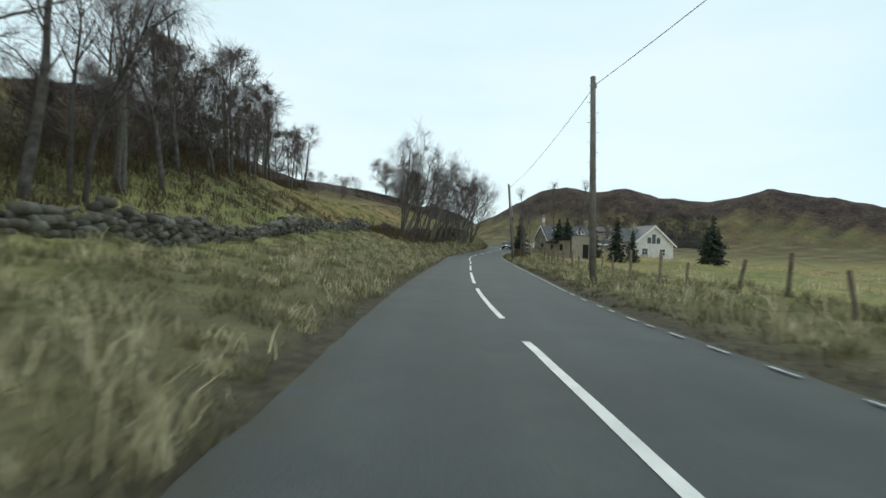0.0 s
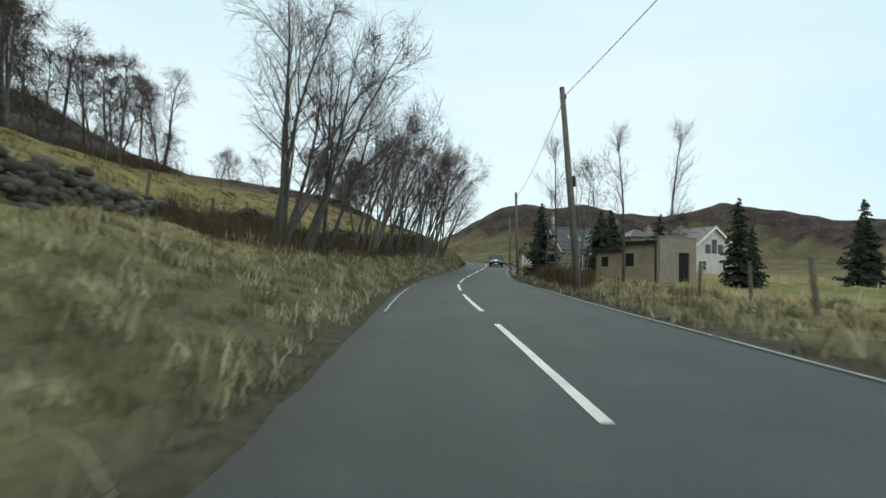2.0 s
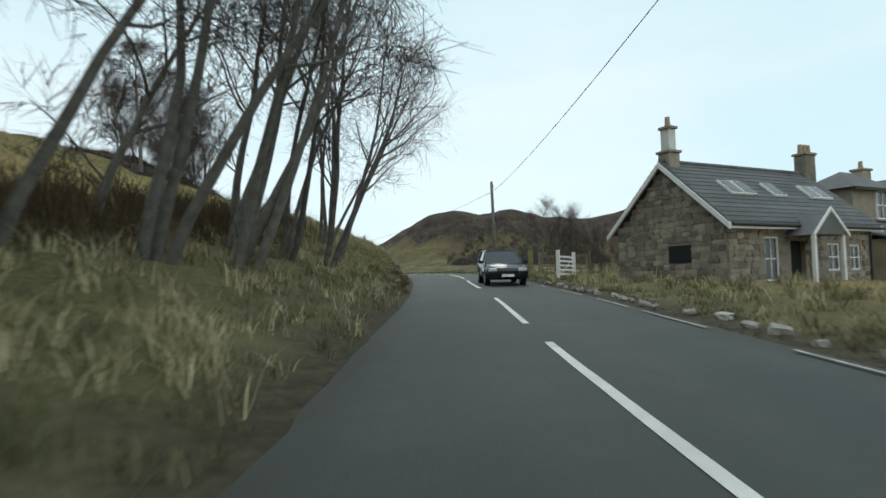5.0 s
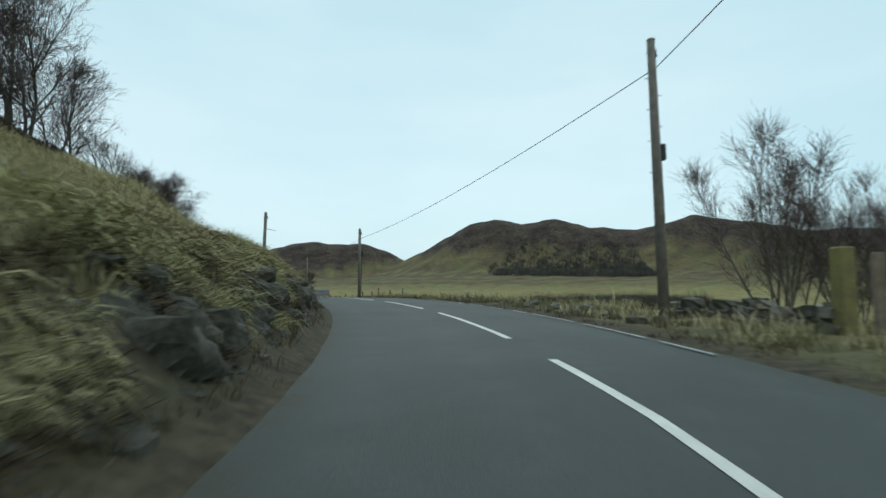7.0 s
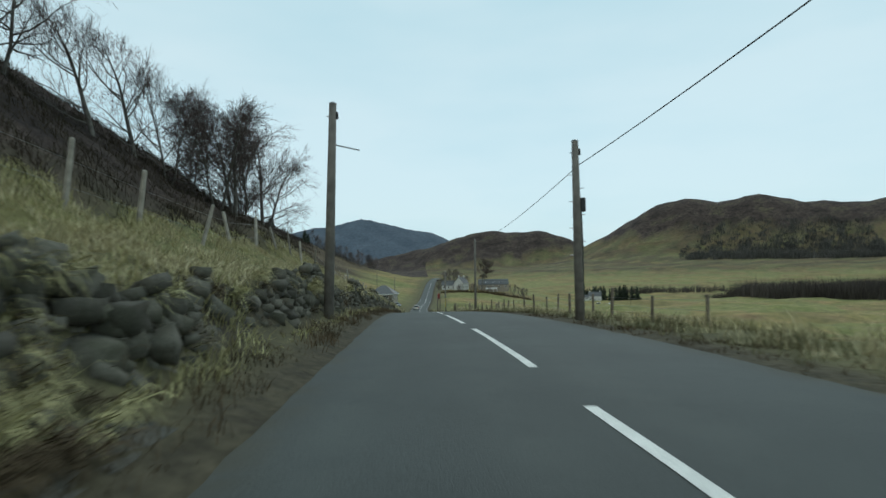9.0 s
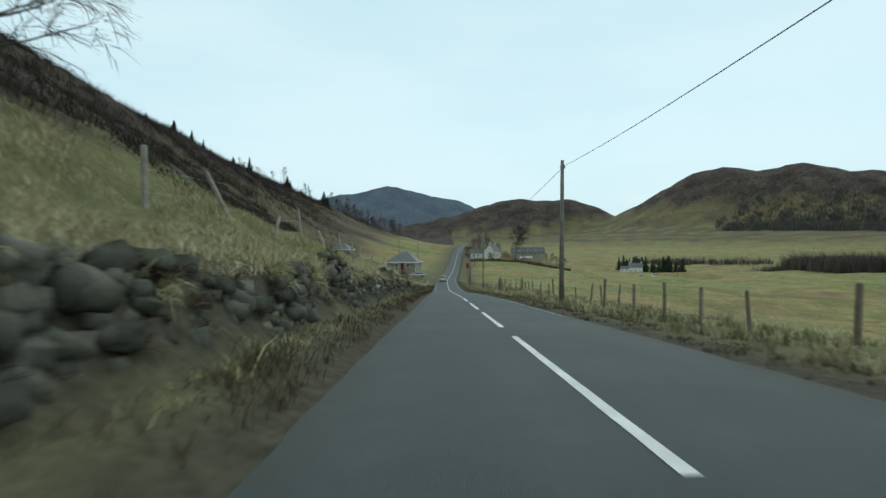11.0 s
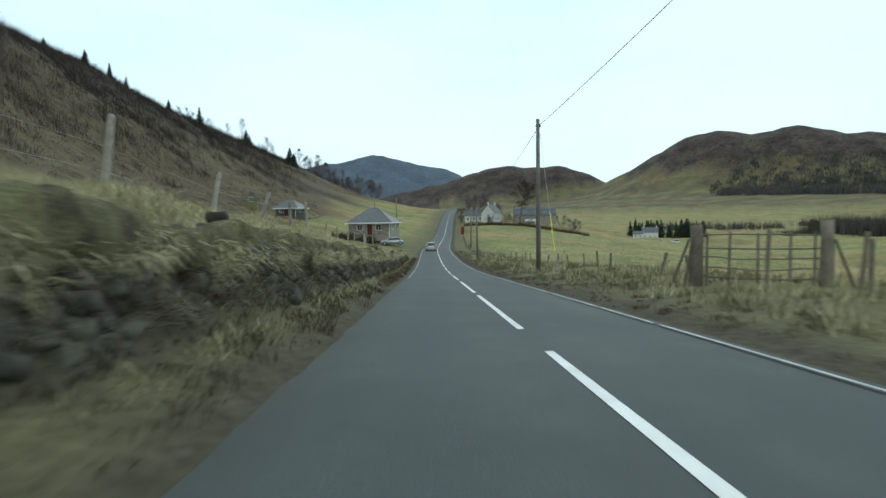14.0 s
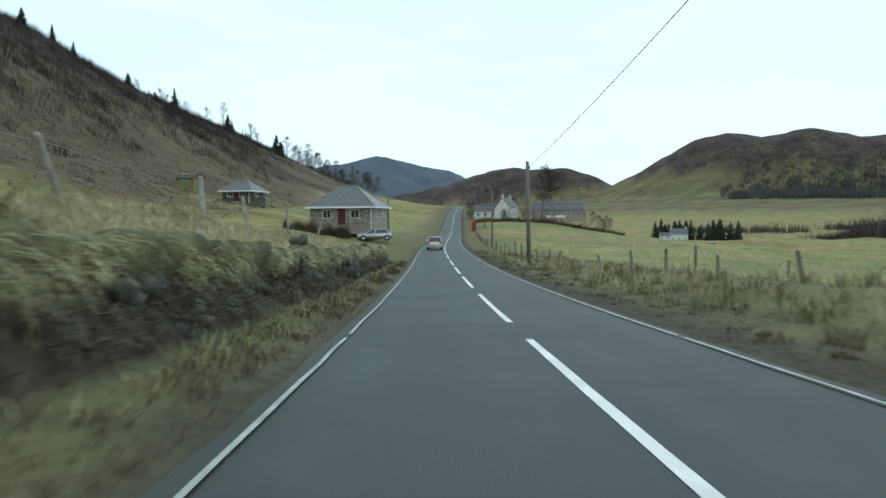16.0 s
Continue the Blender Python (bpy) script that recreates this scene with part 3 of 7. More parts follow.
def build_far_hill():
    """The mountain that closes the head of the valley, far behind the rest; its blue-grey is haze put into the colour.
    """
    crest = np.array([(-1900, 180), (-1400, 250), (-1000, 330), (-800, 372), (-711, 394), (-610, 396), (-510, 420), (-430, 442), (-355, 456), (-290, 446), (-224, 428), (-120, 404),
                      (-18, 376), (80, 360), (169, 347), (273, 300), (420, 220), (600, 150), (900, 60)], float)
    xs = np.arange(-1900, 900, 22.0)
    q = np.linspace(0, 1, 34)
    X, Q = np.meshgrid(xs, q, indexing="ij")
    Z0 = np.interp(X, crest[:, 0], crest[:, 1])
    gully = 26 * bumps(X, Q * 500, 210, 1.2) + 12 * bumps(X + 90 * Q, Q * 900, 83, 2.2)
    Z = -30 + (Z0 + 30) * (1 - Q) ** 1.15 + gully * np.sin(np.pi * np.clip(Q, 0, 1)) * (Q > 0.02) + 3 * bumps(X, Q, 61, 0.4)
    Y = 4420 - 1000 * Q
    idx = np.arange(X.size).reshape(X.shape)
    faces = np.stack([idx[:-1, :-1], idx[:-1, 1:], idx[1:, 1:], idx[1:, :-1]], -1).reshape(-1, 4)
    ob = mesh_object("backdrop", np.stack([X, Y, Z], -1).reshape(-1, 3), faces.tolist(), HAZED_HILL, True)
    return tagged(ob, "mountain at the head of the valley, blue-grey haze painted into its colour", "mountain", kind="structure")


def strip(name, y0, y1, ua, ub, lift, material, step=1.0, sag=0.0, uneven=0.0):
    """A ribbon that follows the road between two offsets."""
    n = max(2, int((y1 - y0) / step) + 1)
    ys = np.linspace(y0, y1, n)
    us = np.linspace(ua, ub, 2 if ub - ua < 1 else 31)
    verts, faces = [], []
    for a in ys:
        x, z, nx, ny = (float(v) for v in centre(a))
        for k, u in enumerate(us):
            w = u + (float(drift(a)) if abs(u) < 0.3 and ub - ua < 0.5 else -float(wider(a)) * min(1.0, -u / 2.4) if u < 0 else float(wide_right(a)) * min(1.0, u / 2.4)) + (uneven * (noise.noise(Vector((a * 0.9, u * 3, 1))) + 0.6 * noise.noise(Vector((a * 3.7, u, 4)))) if k in (0, len(us) - 1) else 0)
            verts.append((x + w * nx, a + w * ny, z + lift - sag * (u / HALF) ** 2))
    m = len(us)
    for i in range(n - 1):
        for k in range(m - 1):
            faces.append((i * m + k, i * m + k + 1, (i + 1) * m + k + 1, (i + 1) * m + k))
    return mesh_object(name, verts, faces, material, True)


build_ground()
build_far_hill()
road = tagged(strip("road", -79, 755, -HALF, HALF, 0.0, ASPHALT, 0.5, 0.03, 0.06), "grey worn asphalt two-lane country road", "road", kind="structure")

u = np.tile(np.linspace(-HALF, HALF, 31), len(road.data.vertices) // 31)
track = np.exp(-((np.abs(u) - 0.62) / 0.3) ** 2) + np.exp(-((np.abs(u) - 2.0) / 0.3) ** 2)
wear = road.data.color_attributes.new("wear", "FLOAT_COLOR", "POINT")
wear.data.foreach_set("color", np.stack([np.clip(track, 0, 1), np.clip((np.abs(u) - 2.25) / 0.4, 0, 1), 0 * u, 0 * u + 1], -1).astype(np.float32).ravel())

# centre marks, 6.7 m long every 9 m, and the worn edge lines
ARC = np.concatenate([[0], np.cumsum(np.hypot(np.diff(LINE[:, 0]), np.diff(LINE[:, 1])))])
ARC -= np.interp(0, LINE[:, 0], ARC)


def at_arc(s):
    return float(np.interp(s, ARC, LINE[:, 0]))


GAPS = (-45.1, -34.3, -23.5, -12.7, -1.9, 8.9, 20.1, 32.2, 43.6, 53.2, 62.9)
MARKS = [(a + 1.4, b - a - 2.8) for a, b in zip(GAPS, GAPS[1:])]
for first, last, shift in ((64, 104, 1.1), (104, 185, 4.1), (185, 216, 5.4), (293, 640, 5.8)):
    k = math.ceil((first - shift) / 9)
    while shift + 9 * k < last:
        MARKS.append((shift + 9 * k, 6.7))
        k += 1
MARKS += [(222.3, 9.5), (234.4, 8.3), (244.9, 8.2), (254.5, 8.8), (265.7, 7.6), (275.7, 6.5), (284.3, 6.8)]
for s, long in MARKS:
    tagged(strip("centre_line_mark", at_arc(s), at_arc(s + long), -0.06, 0.06, 0.006, PAINT, 0.8, 0.0, 0.012), "white painted centre line dash on asphalt", "road marking", "centre line dashes", "structure")
# worn edge lines: start, end, side, shortest and longest piece, gap
for s0, s1, u, least, most, gap in ((-50, 4, 2.44, 0.2, 0.7, 1.2), (4, 19, 2.44, 0.3, 0.8, 0.9), (19, 73, 2.44, 8, 20, 0.4), (84, 113, 2.44, 1.6, 3.4, 1.6), (128, 141, 2.44, 1.2, 3.0, 0.7), (141, 152, 2.44, 0.4, 1.0, 0.25),
                                    (199, 212, 2.44, 0.4, 1.6, 0.3), (212, 225, 2.44, 0.3, 0.9, 1.5), (225, 300, 2.44, 3, 9, 0.25), (300, 420, 2.44, 8, 20, 0.6),
                                    (54, 65.5, -2.44, 12, 13, 0.3), (68, 69.5, -2.44, 1, 1.6, 0.3), (270, 430, -2.44, 6, 14, 0.4)):
    s = s0
    while s < s1:
        n = min(s1 - s, random.uniform(least, most))
        tagged(strip("edge_line", at_arc(s), at_arc(s + n), u - 0.028, u + 0.028, 0.006, PAINT_WORN, 1.0, 0.0, 0.02), "worn white edge line on asphalt", "road marking", "edge lines", "structure")
        s += n + gap * random.uniform(0.5, 1.5)


# ---- building helpers ----
def link(name, me, parent=None, label=""):
    ob = new(name, me)
    if parent is not None:
        ob.parent = parent
    if label:
        ob["label"] = label
    return ob


def part(name, bm, material, parent=None, label="", smooth=False):
    me = bpy.data.meshes.new(name)
    bm.to_mesh(me)
    bm.free()
    me.materials.append(material)
    if smooth:
        me.shade_smooth()
    return link(name, me, parent, label)


def empty(name, label, category, m=None, group=""):
    ob = new(name)
    if m is not None:
        ob.matrix_basis = m
    return tagged(ob, label, category, group)


def box(x0, y0, z0, x1, y1, z1, bevel=0.0, bm=None):
    bm = bm or bmesh.new()
    r = bmesh.ops.create_cube(bm, size=1)
    for v in r["verts"]:
        v.co = Vector((x0 + (v.co.x + 0.5) * (x1 - x0), y0 + (v.co.y + 0.5) * (y1 - y0), z0 + (v.co.z + 0.5) * (z1 - z0)))
    if bevel:
        es = list({e for v in r["verts"] for e in v.link_edges})
        bmesh.ops.bevel(bm, geom=es, offset=bevel, segments=1, affect="EDGES")
    return bm


def prism(points, axis, a, b, bm=None):
    """A polygon drawn in two axes and pulled along the third."""
    bm = bm or bmesh.new()
    rings = []
    for k in (a, b):
        ring = []
        for p, q in points:
            ring.append(bm.verts.new((k, p, q) if axis == "x" else (p, k, q) if axis == "y" else (p, q, k)))
        rings.append(ring)
    bm.faces.new(rings[0][::-1])
    bm.faces.new(rings[1])
    n = len(points)
    for i in range(n):
        bm.faces.new((rings[0][i], rings[0][(i + 1) % n], rings[1][(i + 1) % n], rings[1][i]))
    bmesh.ops.recalc_face_normals(bm, faces=bm.faces)
    return bm


def tube(points, radii, sides=6, bm=None, cap=True):
    """A round bar along points."""
    bm = bm or bmesh.new()
    rings = []
    for i, p in enumerate(points):
        d = (Vector(points[min(i + 1, len(points) - 1)]) - Vector(points[max(i - 1, 0)])).normalized()
        a = d.orthogonal().normalized()
        if abs(d.z) < 0.95:
            a = d.cross(Vector((0, 0, 1))).normalized()
        b = d.cross(a)
        r = radii[i] if isinstance(radii, (list, tuple)) else radii
        rings.append([bm.verts.new(Vector(p) + (a * math.cos(t) + b * math.sin(t)) * r) for t in (6.2832 * k / sides for k in range(sides))])
    for r0, r1 in zip(rings, rings[1:]):
        for k in range(sides):
            bm.faces.new((r0[k], r0[(k + 1) % sides], r1[(k + 1) % sides], r1[k]))
    if cap:
        bm.faces.new(rings[0][::-1])
        bm.faces.new(rings[-1])
    return bm


def stone_mesh(seed, dims=(1, 1, 1)):
    """A rough block of about unit size."""
    rnd = random.Random(seed)
    bm = bmesh.new()
    bmesh.ops.create_cube(bm, size=1)
    bmesh.ops.subdivide_edges(bm, edges=bm.edges[:], cuts=1, use_grid_fill=True)
    for v in bm.verts:
        v.co *= 1 - 0.10 * (v.co.length - 0.5) / 0.37
        v.co += Vector([rnd.uniform(-0.10, 0.10) for _ in range(3)])
        v.co = Vector([c * d for c, d in zip(v.co, dims)])
    me = bpy.data.meshes.new("stone")
    bm.to_mesh(me)
    bm.free()
    me.materials.append(STONE)
    return me


def soup(name, verts, faces, material, smooth=False):
    """A mesh out of numpy arrays."""
    me = bpy.data.meshes.new(name)
    verts, faces = np.asarray(verts, np.float32), np.asarray(faces, np.int32)
    k = faces.shape[1]
    me.vertices.add(len(verts))
    me.vertices.foreach_set("co", verts.ravel())
    me.loops.add(faces.size)
    me.loops.foreach_set("vertex_index", faces.ravel())
    me.polygons.add(len(faces))
    me.polygons.foreach_set("loop_start", np.arange(0, faces.size, k, dtype=np.int32))
    me.polygons.foreach_set("loop_total", np.full(len(faces), k, dtype=np.int32))
    me.update(calc_edges=True)
    if smooth:
        me.shade_smooth()
    me.materials.append(material)
    return me


# ---- trees ----
class Sticks:
    """Gathers tapered bars into one array mesh."""

    def __init__(self):
        self.v, self.f, self.n = [], [], 0

    def bar(self, a, b, ra, rb, sides):
        d = (b - a)
        n = np.linalg.norm(d)
        if n < 1e-6:
            return
        d = d / n
        p = np.cross(d, (0.3, 0.2, 0.93) if abs(d[2]) < 0.9 else (1, 0, 0))
        p /= np.linalg.norm(p)
        q = np.cross(d, p)
        ang = 2 * np.pi * np.arange(sides) / sides
        ring = np.outer(np.cos(ang), p) + np.outer(np.sin(ang), q)
        self.v += [a + ring * ra, b + ring * rb]
        for k in range(sides):
            j = (k + 1) % sides
            self.f.append((self.n + k, self.n + j, self.n + sides + j, self.n + sides + k))
        self.n += 2 * sides

    def sprig(self, a, b, w):
        """One thin flat twig."""
        d = b - a
        p = np.cross(d, (0.31, 0.17, 0.93))
        p = p / (np.linalg.norm(p) + 1e-6) * w
        self.v += [np.stack([a - p, a + p, b + p * 0.4, b - p * 0.4])]
        self.f.append((self.n, self.n + 1, self.n + 2, self.n + 3))
        self.n += 4

    def mesh(self, name, material, smooth=True):
        return soup(name, np.concatenate(self.v), self.f, material, smooth)


def bare_tree_mesh(seed, tall, stems=1, reach=0.28, low=0.25, peak=0.6, rise=0.8, droop=0.3, fine=2, limbs=2, trunk_mat=None, lean=0.1, twig=0.7, width=0.006, thick=1.0, wander=0.07):
    """Trunk and limbs in one mesh, and the haze of twigs in another, of a leafless broadleaf whose crown keeps within a dome."""
    rnd = random.Random(seed)
    big, small = Sticks(), Sticks()

    def unit(v):
        return v / (np.linalg.norm(v) + 1e-9)

    def fork(d, angle, out=None):
        a = rnd.uniform(0, 6.283)
        w = np.array([math.cos(a), math.sin(a), rnd.uniform(-0.3, 0.3)])
        if out is not None:
            w = w + out
        w = unit(w - d * (w @ d))
        return unit(d * math.cos(angle) + w * math.sin(angle))

    def twiglet(p, d, length, r):
        for i in range(2):
            d = unit(d + np.array([rnd.gauss(0, 0.2), rnd.gauss(0, 0.2), rnd.gauss(0, 0.15) - droop * 0.35 * (i + 0.5)]))
            q = p + d * length / 2
            small.sprig(p, q, r * (1 - 0.35 * i))
            for _ in range(fine):
                e = fork(d, rnd.uniform(0.4, 0.9))
                e[2] -= droop * 0.5
                small.sprig(p + (q - p) * rnd.random(), q + unit(e) * twig * rnd.uniform(0.4, 1.1), width)
            p = q

    def branch(p, d, length, r, level):
        steps = 5 if level == 1 else 3
        for i in range(steps):
            f = (i + 1) / steps
            jit = 0.13 if level == 1 else 0.17
            d = unit(d + np.array([rnd.gauss(0, jit), rnd.gauss(0, jit), rnd.gauss(0, jit * 0.7) + (0.13 if f < 0.7 else 0.02 - 0.3 * droop) - 0.08 * droop * (level - 1)]))
            q = p + d * length / steps
            big.bar(p, q, r * (1 - 0.75 * i / steps), r * (1 - 0.75 * f), 5 if level == 1 else 3)
            if level == 1:
                if i > 0 or length < 1.6:
                    for _ in range(2):
                        branch(p + (q - p) * rnd.random(), fork(d, rnd.uniform(0.5, 0.95)), length * (0.5 - 0.25 * f) * rnd.uniform(0.75, 1.3) + 0.25, max(0.5 * r * (1 - 0.7 * f), 0.008), 2)
            else:
                twiglet(p + (q - p) * rnd.random(), fork(d, rnd.uniform(0.45, 1.0)), length * rnd.uniform(0.3, 0.55) + 0.25, max(r * 0.5, width * 1.5))
            p = q
        twiglet(p, d, 0.6 * twig + 0.2, width * 1.5)

    for k in range(stems):
        a = 6.283 * k / stems + rnd.uniform(-0.5, 0.5)
        out = np.array([math.cos(a), math.sin(a), 0.0])
        p = out * (0.0 if stems == 1 else 0.22) + np.array([0, 0, -0.3])
        slant = lean * rnd.uniform(0.3, 1.3)
        d = unit(np.array([out[0] * slant, out[1] * slant, 1.0]))
        length = tall * rnd.uniform(0.82, 1.0)
        r = tall * thick * (0.0155 if stems == 1 else 0.0115) * rnd.uniform(0.85, 1.2)
        steps = 9
        for i in range(steps):
            f0, f = i / steps, (i + 1) / steps
            d = unit(d + np.array([rnd.gauss(0, wander), rnd.gauss(0, wander), 0.03 if i < 3 else 0.0]))
            q = p + d * length / steps
            big.bar(p, q, r * (1 - 0.86 * f0), r * (1 - 0.86 * f), 7)
            if f >= low:
                half = (1.04 - peak) if f > peak else (peak - low + 0.12)
                wide = math.sqrt(max(0.06, 1 - ((f - peak) / half) ** 2))
                for _ in range(limbs if f < 0.95 else limbs + 1):
                    n = tall * reach * wide * rnd.uniform(0.65, 1.2)
                    branch(p + (q - p) * rnd.random(), fork(d, rise * rnd.uniform(0.7, 1.25) * (1.15 - 0.4 * f), out * 0.6 if stems > 1 else None), n, min(0.6 * r * (1 - 0.86 * f0), 0.011 * n + 0.012 * thick), 1)
            p = q
    return big.mesh("trunk", trunk_mat or BARK), small.mesh("crown", TWIG)


TREE_KINDS = {}


def tree_kind(key, label, **kw):
    TREE_KINDS[key] = (bare_tree_mesh(**kw), label)


tree_kind("birch_a", "tall leafless birch with fine drooping twigs on the bank", seed=1, tall=11.5, stems=2, reach=0.26, low=0.3, rise=0.85, droop=0.5, fine=1, trunk_mat=BIRCH, lean=0.16, width=0.007)
tree_kind("birch_b", "slender leafless birch with a pale trunk on the bank", seed=2, tall=11, stems=1, reach=0.26, low=0.25, rise=0.9, droop=0.6, fine=1, trunk_mat=BIRCH, width=0.007)
tree_kind("clump_a", "leafless alder of several leaning grey stems", seed=3, tall=12, stems=3, reach=0.24, low=0.4, peak=0.68, rise=0.9, droop=0.35, fine=1, limbs=1, lean=0.16, width=0.008, thick=0.76)
tree_kind("clump_b", "many-stemmed leafless roadside tree with dense twigs", seed=4, tall=11, stems=3, reach=0.24, low=0.35, peak=0.68, rise=0.85, droop=0.35, fine=1, limbs=1, lean=0.2, width=0.008, thick=0.72)
tree_kind("ash", "leafless broad-crowned tree on the hillside", seed=5, tall=9, stems=1, reach=0.46, low=0.12, peak=0.45, rise=1.05, droop=0.4, fine=2, width=0.012, thick=1.2)
tree_kind("oak", "leafless rounded tree with dense twigs on the slope", seed=6, tall=8.5, stems=2, reach=0.46, low=0.12, peak=0.45, rise=1.05, droop=0.4, fine=2, limbs=2, lean=0.22, width=0.012, thick=1.2)
tree_kind("wood_a", "leafless birch with dense dark twigs in the hillside wood", seed=11, tall=10.5, stems=1, reach=0.3, low=0.25, rise=0.9, droop=0.55, fine=2, width=0.014)
tree_kind("wood_b", "leafless dark tree of the hillside wood", seed=12, tall=10, stems=1, reach=0.36, low=0.2, peak=0.55, rise=1.0, droop=0.45, fine=2, width=0.014)
tree_kind("wood_c", "slim leafless tree of the hillside wood", seed=13, tall=11.5, stems=1, reach=0.24, low=0.35, rise=0.8, droop=0.6, fine=1, trunk_mat=BIRCH, width=0.012)
tree_kind("poplar", "thin upright leafless garden tree", seed=7, tall=10, stems=1, reach=0.2, low=0.42, peak=0.6, rise=0.6, droop=-0.1, fine=1, limbs=1, trunk_mat=BIRCH, width=0.006, twig=0.45, thick=0.8, wander=0.02, lean=0.02)
tree_kind("thicket", "dense young leafless birch with twigs almost to the ground", seed=14, tall=7, stems=4, reach=0.32, low=0.12, peak=0.5, rise=0.9, droop=0.3, fine=1, limbs=1, lean=0.2, width=0.011, thick=0.7)
tree_kind("bush", "leafless multi-stemmed willow bush", seed=8, tall=6, stems=5, reach=0.18, low=0.25, peak=0.6, rise=0.5, droop=-0.15, fine=1, limbs=1, lean=0.26, twig=0.4, width=0.006, thick=0.7, wander=0.05)


def tree(key, place, scale, turn=0.0, group="", label="", tilt=0.0):
    (trunk, crown), text = TREE_KINDS[key]
    ob = empty("tree", label or text, "tree", Matrix.Translation(place) @ Matrix.Rotation(radians(tilt), 4, "Y") @ Matrix.LocRotScale(None, Euler((0, 0, turn)), (scale, scale, scale)), group)
    link("trunk", trunk, ob)
    link("crown", crown, ob)
    return ob


def conifer_mesh(seed, tall, wide, tiers, dense=16):
    """Whorls of sagging boughs with short needle sprays."""
    rnd = random.Random(seed)
    v, f = [], []
    for t in range(tiers):
        h = tall * (0.06 + 0.93 * t / tiers)
        reach = wide * (1 - t / tiers) ** 0.8 * rnd.uniform(0.75, 1.1) + 0.08
        for k in range(max(5, int(dense * (1 - 0.6 * t / tiers)))):
            a = rnd.uniform(0, 6.283)
            r = reach * rnd.uniform(0.4, 1.25)
            d = np.array([math.cos(a), math.sin(a), 0])
            s = np.array([-math.sin(a), math.cos(a), 0])
            w = 0.12 * r + 0.07
            z0 = h + rnd.uniform(-0.7, 0.7) * tall / tiers
            droop = rnd.uniform(-0.22, 0.4) * r
            for q0, q1, w0, w1 in ((0.05, 0.55, 0.7, 1.0), (0.55, 1.0, 1.0, 0.1)):
                i = len(v)
                z1, z2 = z0 - droop * q0 * q0, z0 - droop * q1 * q1
                v += [d * r * q0 + s * w * w0 + (0, 0, z1 - 0.5 * w * w0), d * r * q0 + (0, 0, z1 + 0.04), d * r * q1 + (0, 0, z2 + 0.04), d * r * q1 + s * w * w1 + (0, 0, z2 - 0.5 * w * w1),
                      d * r * q0 - s * w * w0 + (0, 0, z1 - 0.5 * w * w0), d * r * q1 - s * w * w1 + (0, 0, z2 - 0.5 * w * w1)]
                f += [(i, i + 1, i + 2, i + 3), (i + 1, i + 4, i + 5, i + 2)]
            for _ in range(9):
                q = rnd.uniform(0.2, 1.0)
                i = len(v)
                b = d * r * q + np.array((0, 0, z0 - droop * q * q))
                e = b + s * rnd.choice((-1, 1)) * w * rnd.uniform(0.7, 1.6) + d * 0.1 * r + (0, 0, -rnd.uniform(0.02, 0.25))
                o = np.array((0, 0, 0.05 + 0.04 * r))
                v += [b - o, b + o, e + o * 0.3, e - o * 0.4]
                f += [(i, i + 1, i + 2, i + 3)]
    crown = soup("crown", v, f, SPRUCE)
    st = Sticks()
    st.bar(np.array((0, 0, -0.3)), np.array((0, 0, tall * 0.97)), 0.018 * tall, 0.01, 6)
    return st.mesh("trunk", BARK), crown


SPRUCE_KINDS = [conifer_mesh(11, 6, 1.75, 22, 19), conifer_mesh(12, 7, 1.6, 23, 13), conifer_mesh(13, 6, 1.35, 17, 15)]


def spruce(k, place, scale, label, group=""):
    ob = empty("spruce", label, "conifer", Matrix.LocRotScale(place, Euler((0, 0, place.x * 7)), (scale, scale, scale)), group)
    link("trunk", SPRUCE_KINDS[k][0], ob)
    link("crown", SPRUCE_KINDS[k][1], ob)
    return ob


# ---- poles, wires, fences ----
def utility_pole(place, tall, label, lean=0.0, box_at=0.0, arm=False, irons=False):
    ob = empty("utility_pole", label, "utility pole", pose(*place, 0, lean, 0), "roadside poles")
    part("shaft", tube([(0, 0, -0.6), (0, 0, tall * 0.5), (0, 0, tall)], [0.15, 0.13, 0.105], 10), POLE_WOOD, ob, smooth=True)
    part("cap", tube([(0, 0, tall), (0, 0, tall + 0.05)], [0.12, 0.05], 10), METAL, ob)
    part("insulator", tube([(0.13, 0, tall - 0.45), (0.13, 0, tall - 0.25)], [0.05, 0.03], 8), WIRE, ob)
    part("bolt", tube([(-0.16, 0, tall - 0.38), (0.16, 0, tall - 0.38)], 0.02, 6), METAL, ob)
    if box_at:
        part("junction_box", box(0.1, -0.1, box_at - 0.22, 0.27, 0.1, box_at + 0.22, 0.03), WIRE, ob, "black cable junction box")
        part("cable_run", tube([(0.13, 0, box_at), (0.15, 0, box_at - 1.2), (0.13, 0, 0.2)], 0.03, 6), WIRE, ob)
    if irons:
        for k in range(7):
            s = 1 if k % 2 else -1
            part("step_iron", tube([(0, 0, tall - 1.1 - 0.42 * k), (0.25 * s, 0, tall - 1.08 - 0.42 * k)], 0.012, 5), METAL, ob)
    if arm:
        part("cross_arm", tube([(0, 0, tall - 1.2), (0.8, 0.05, tall - 1.35)], 0.02, 6), METAL, ob)
    return ob


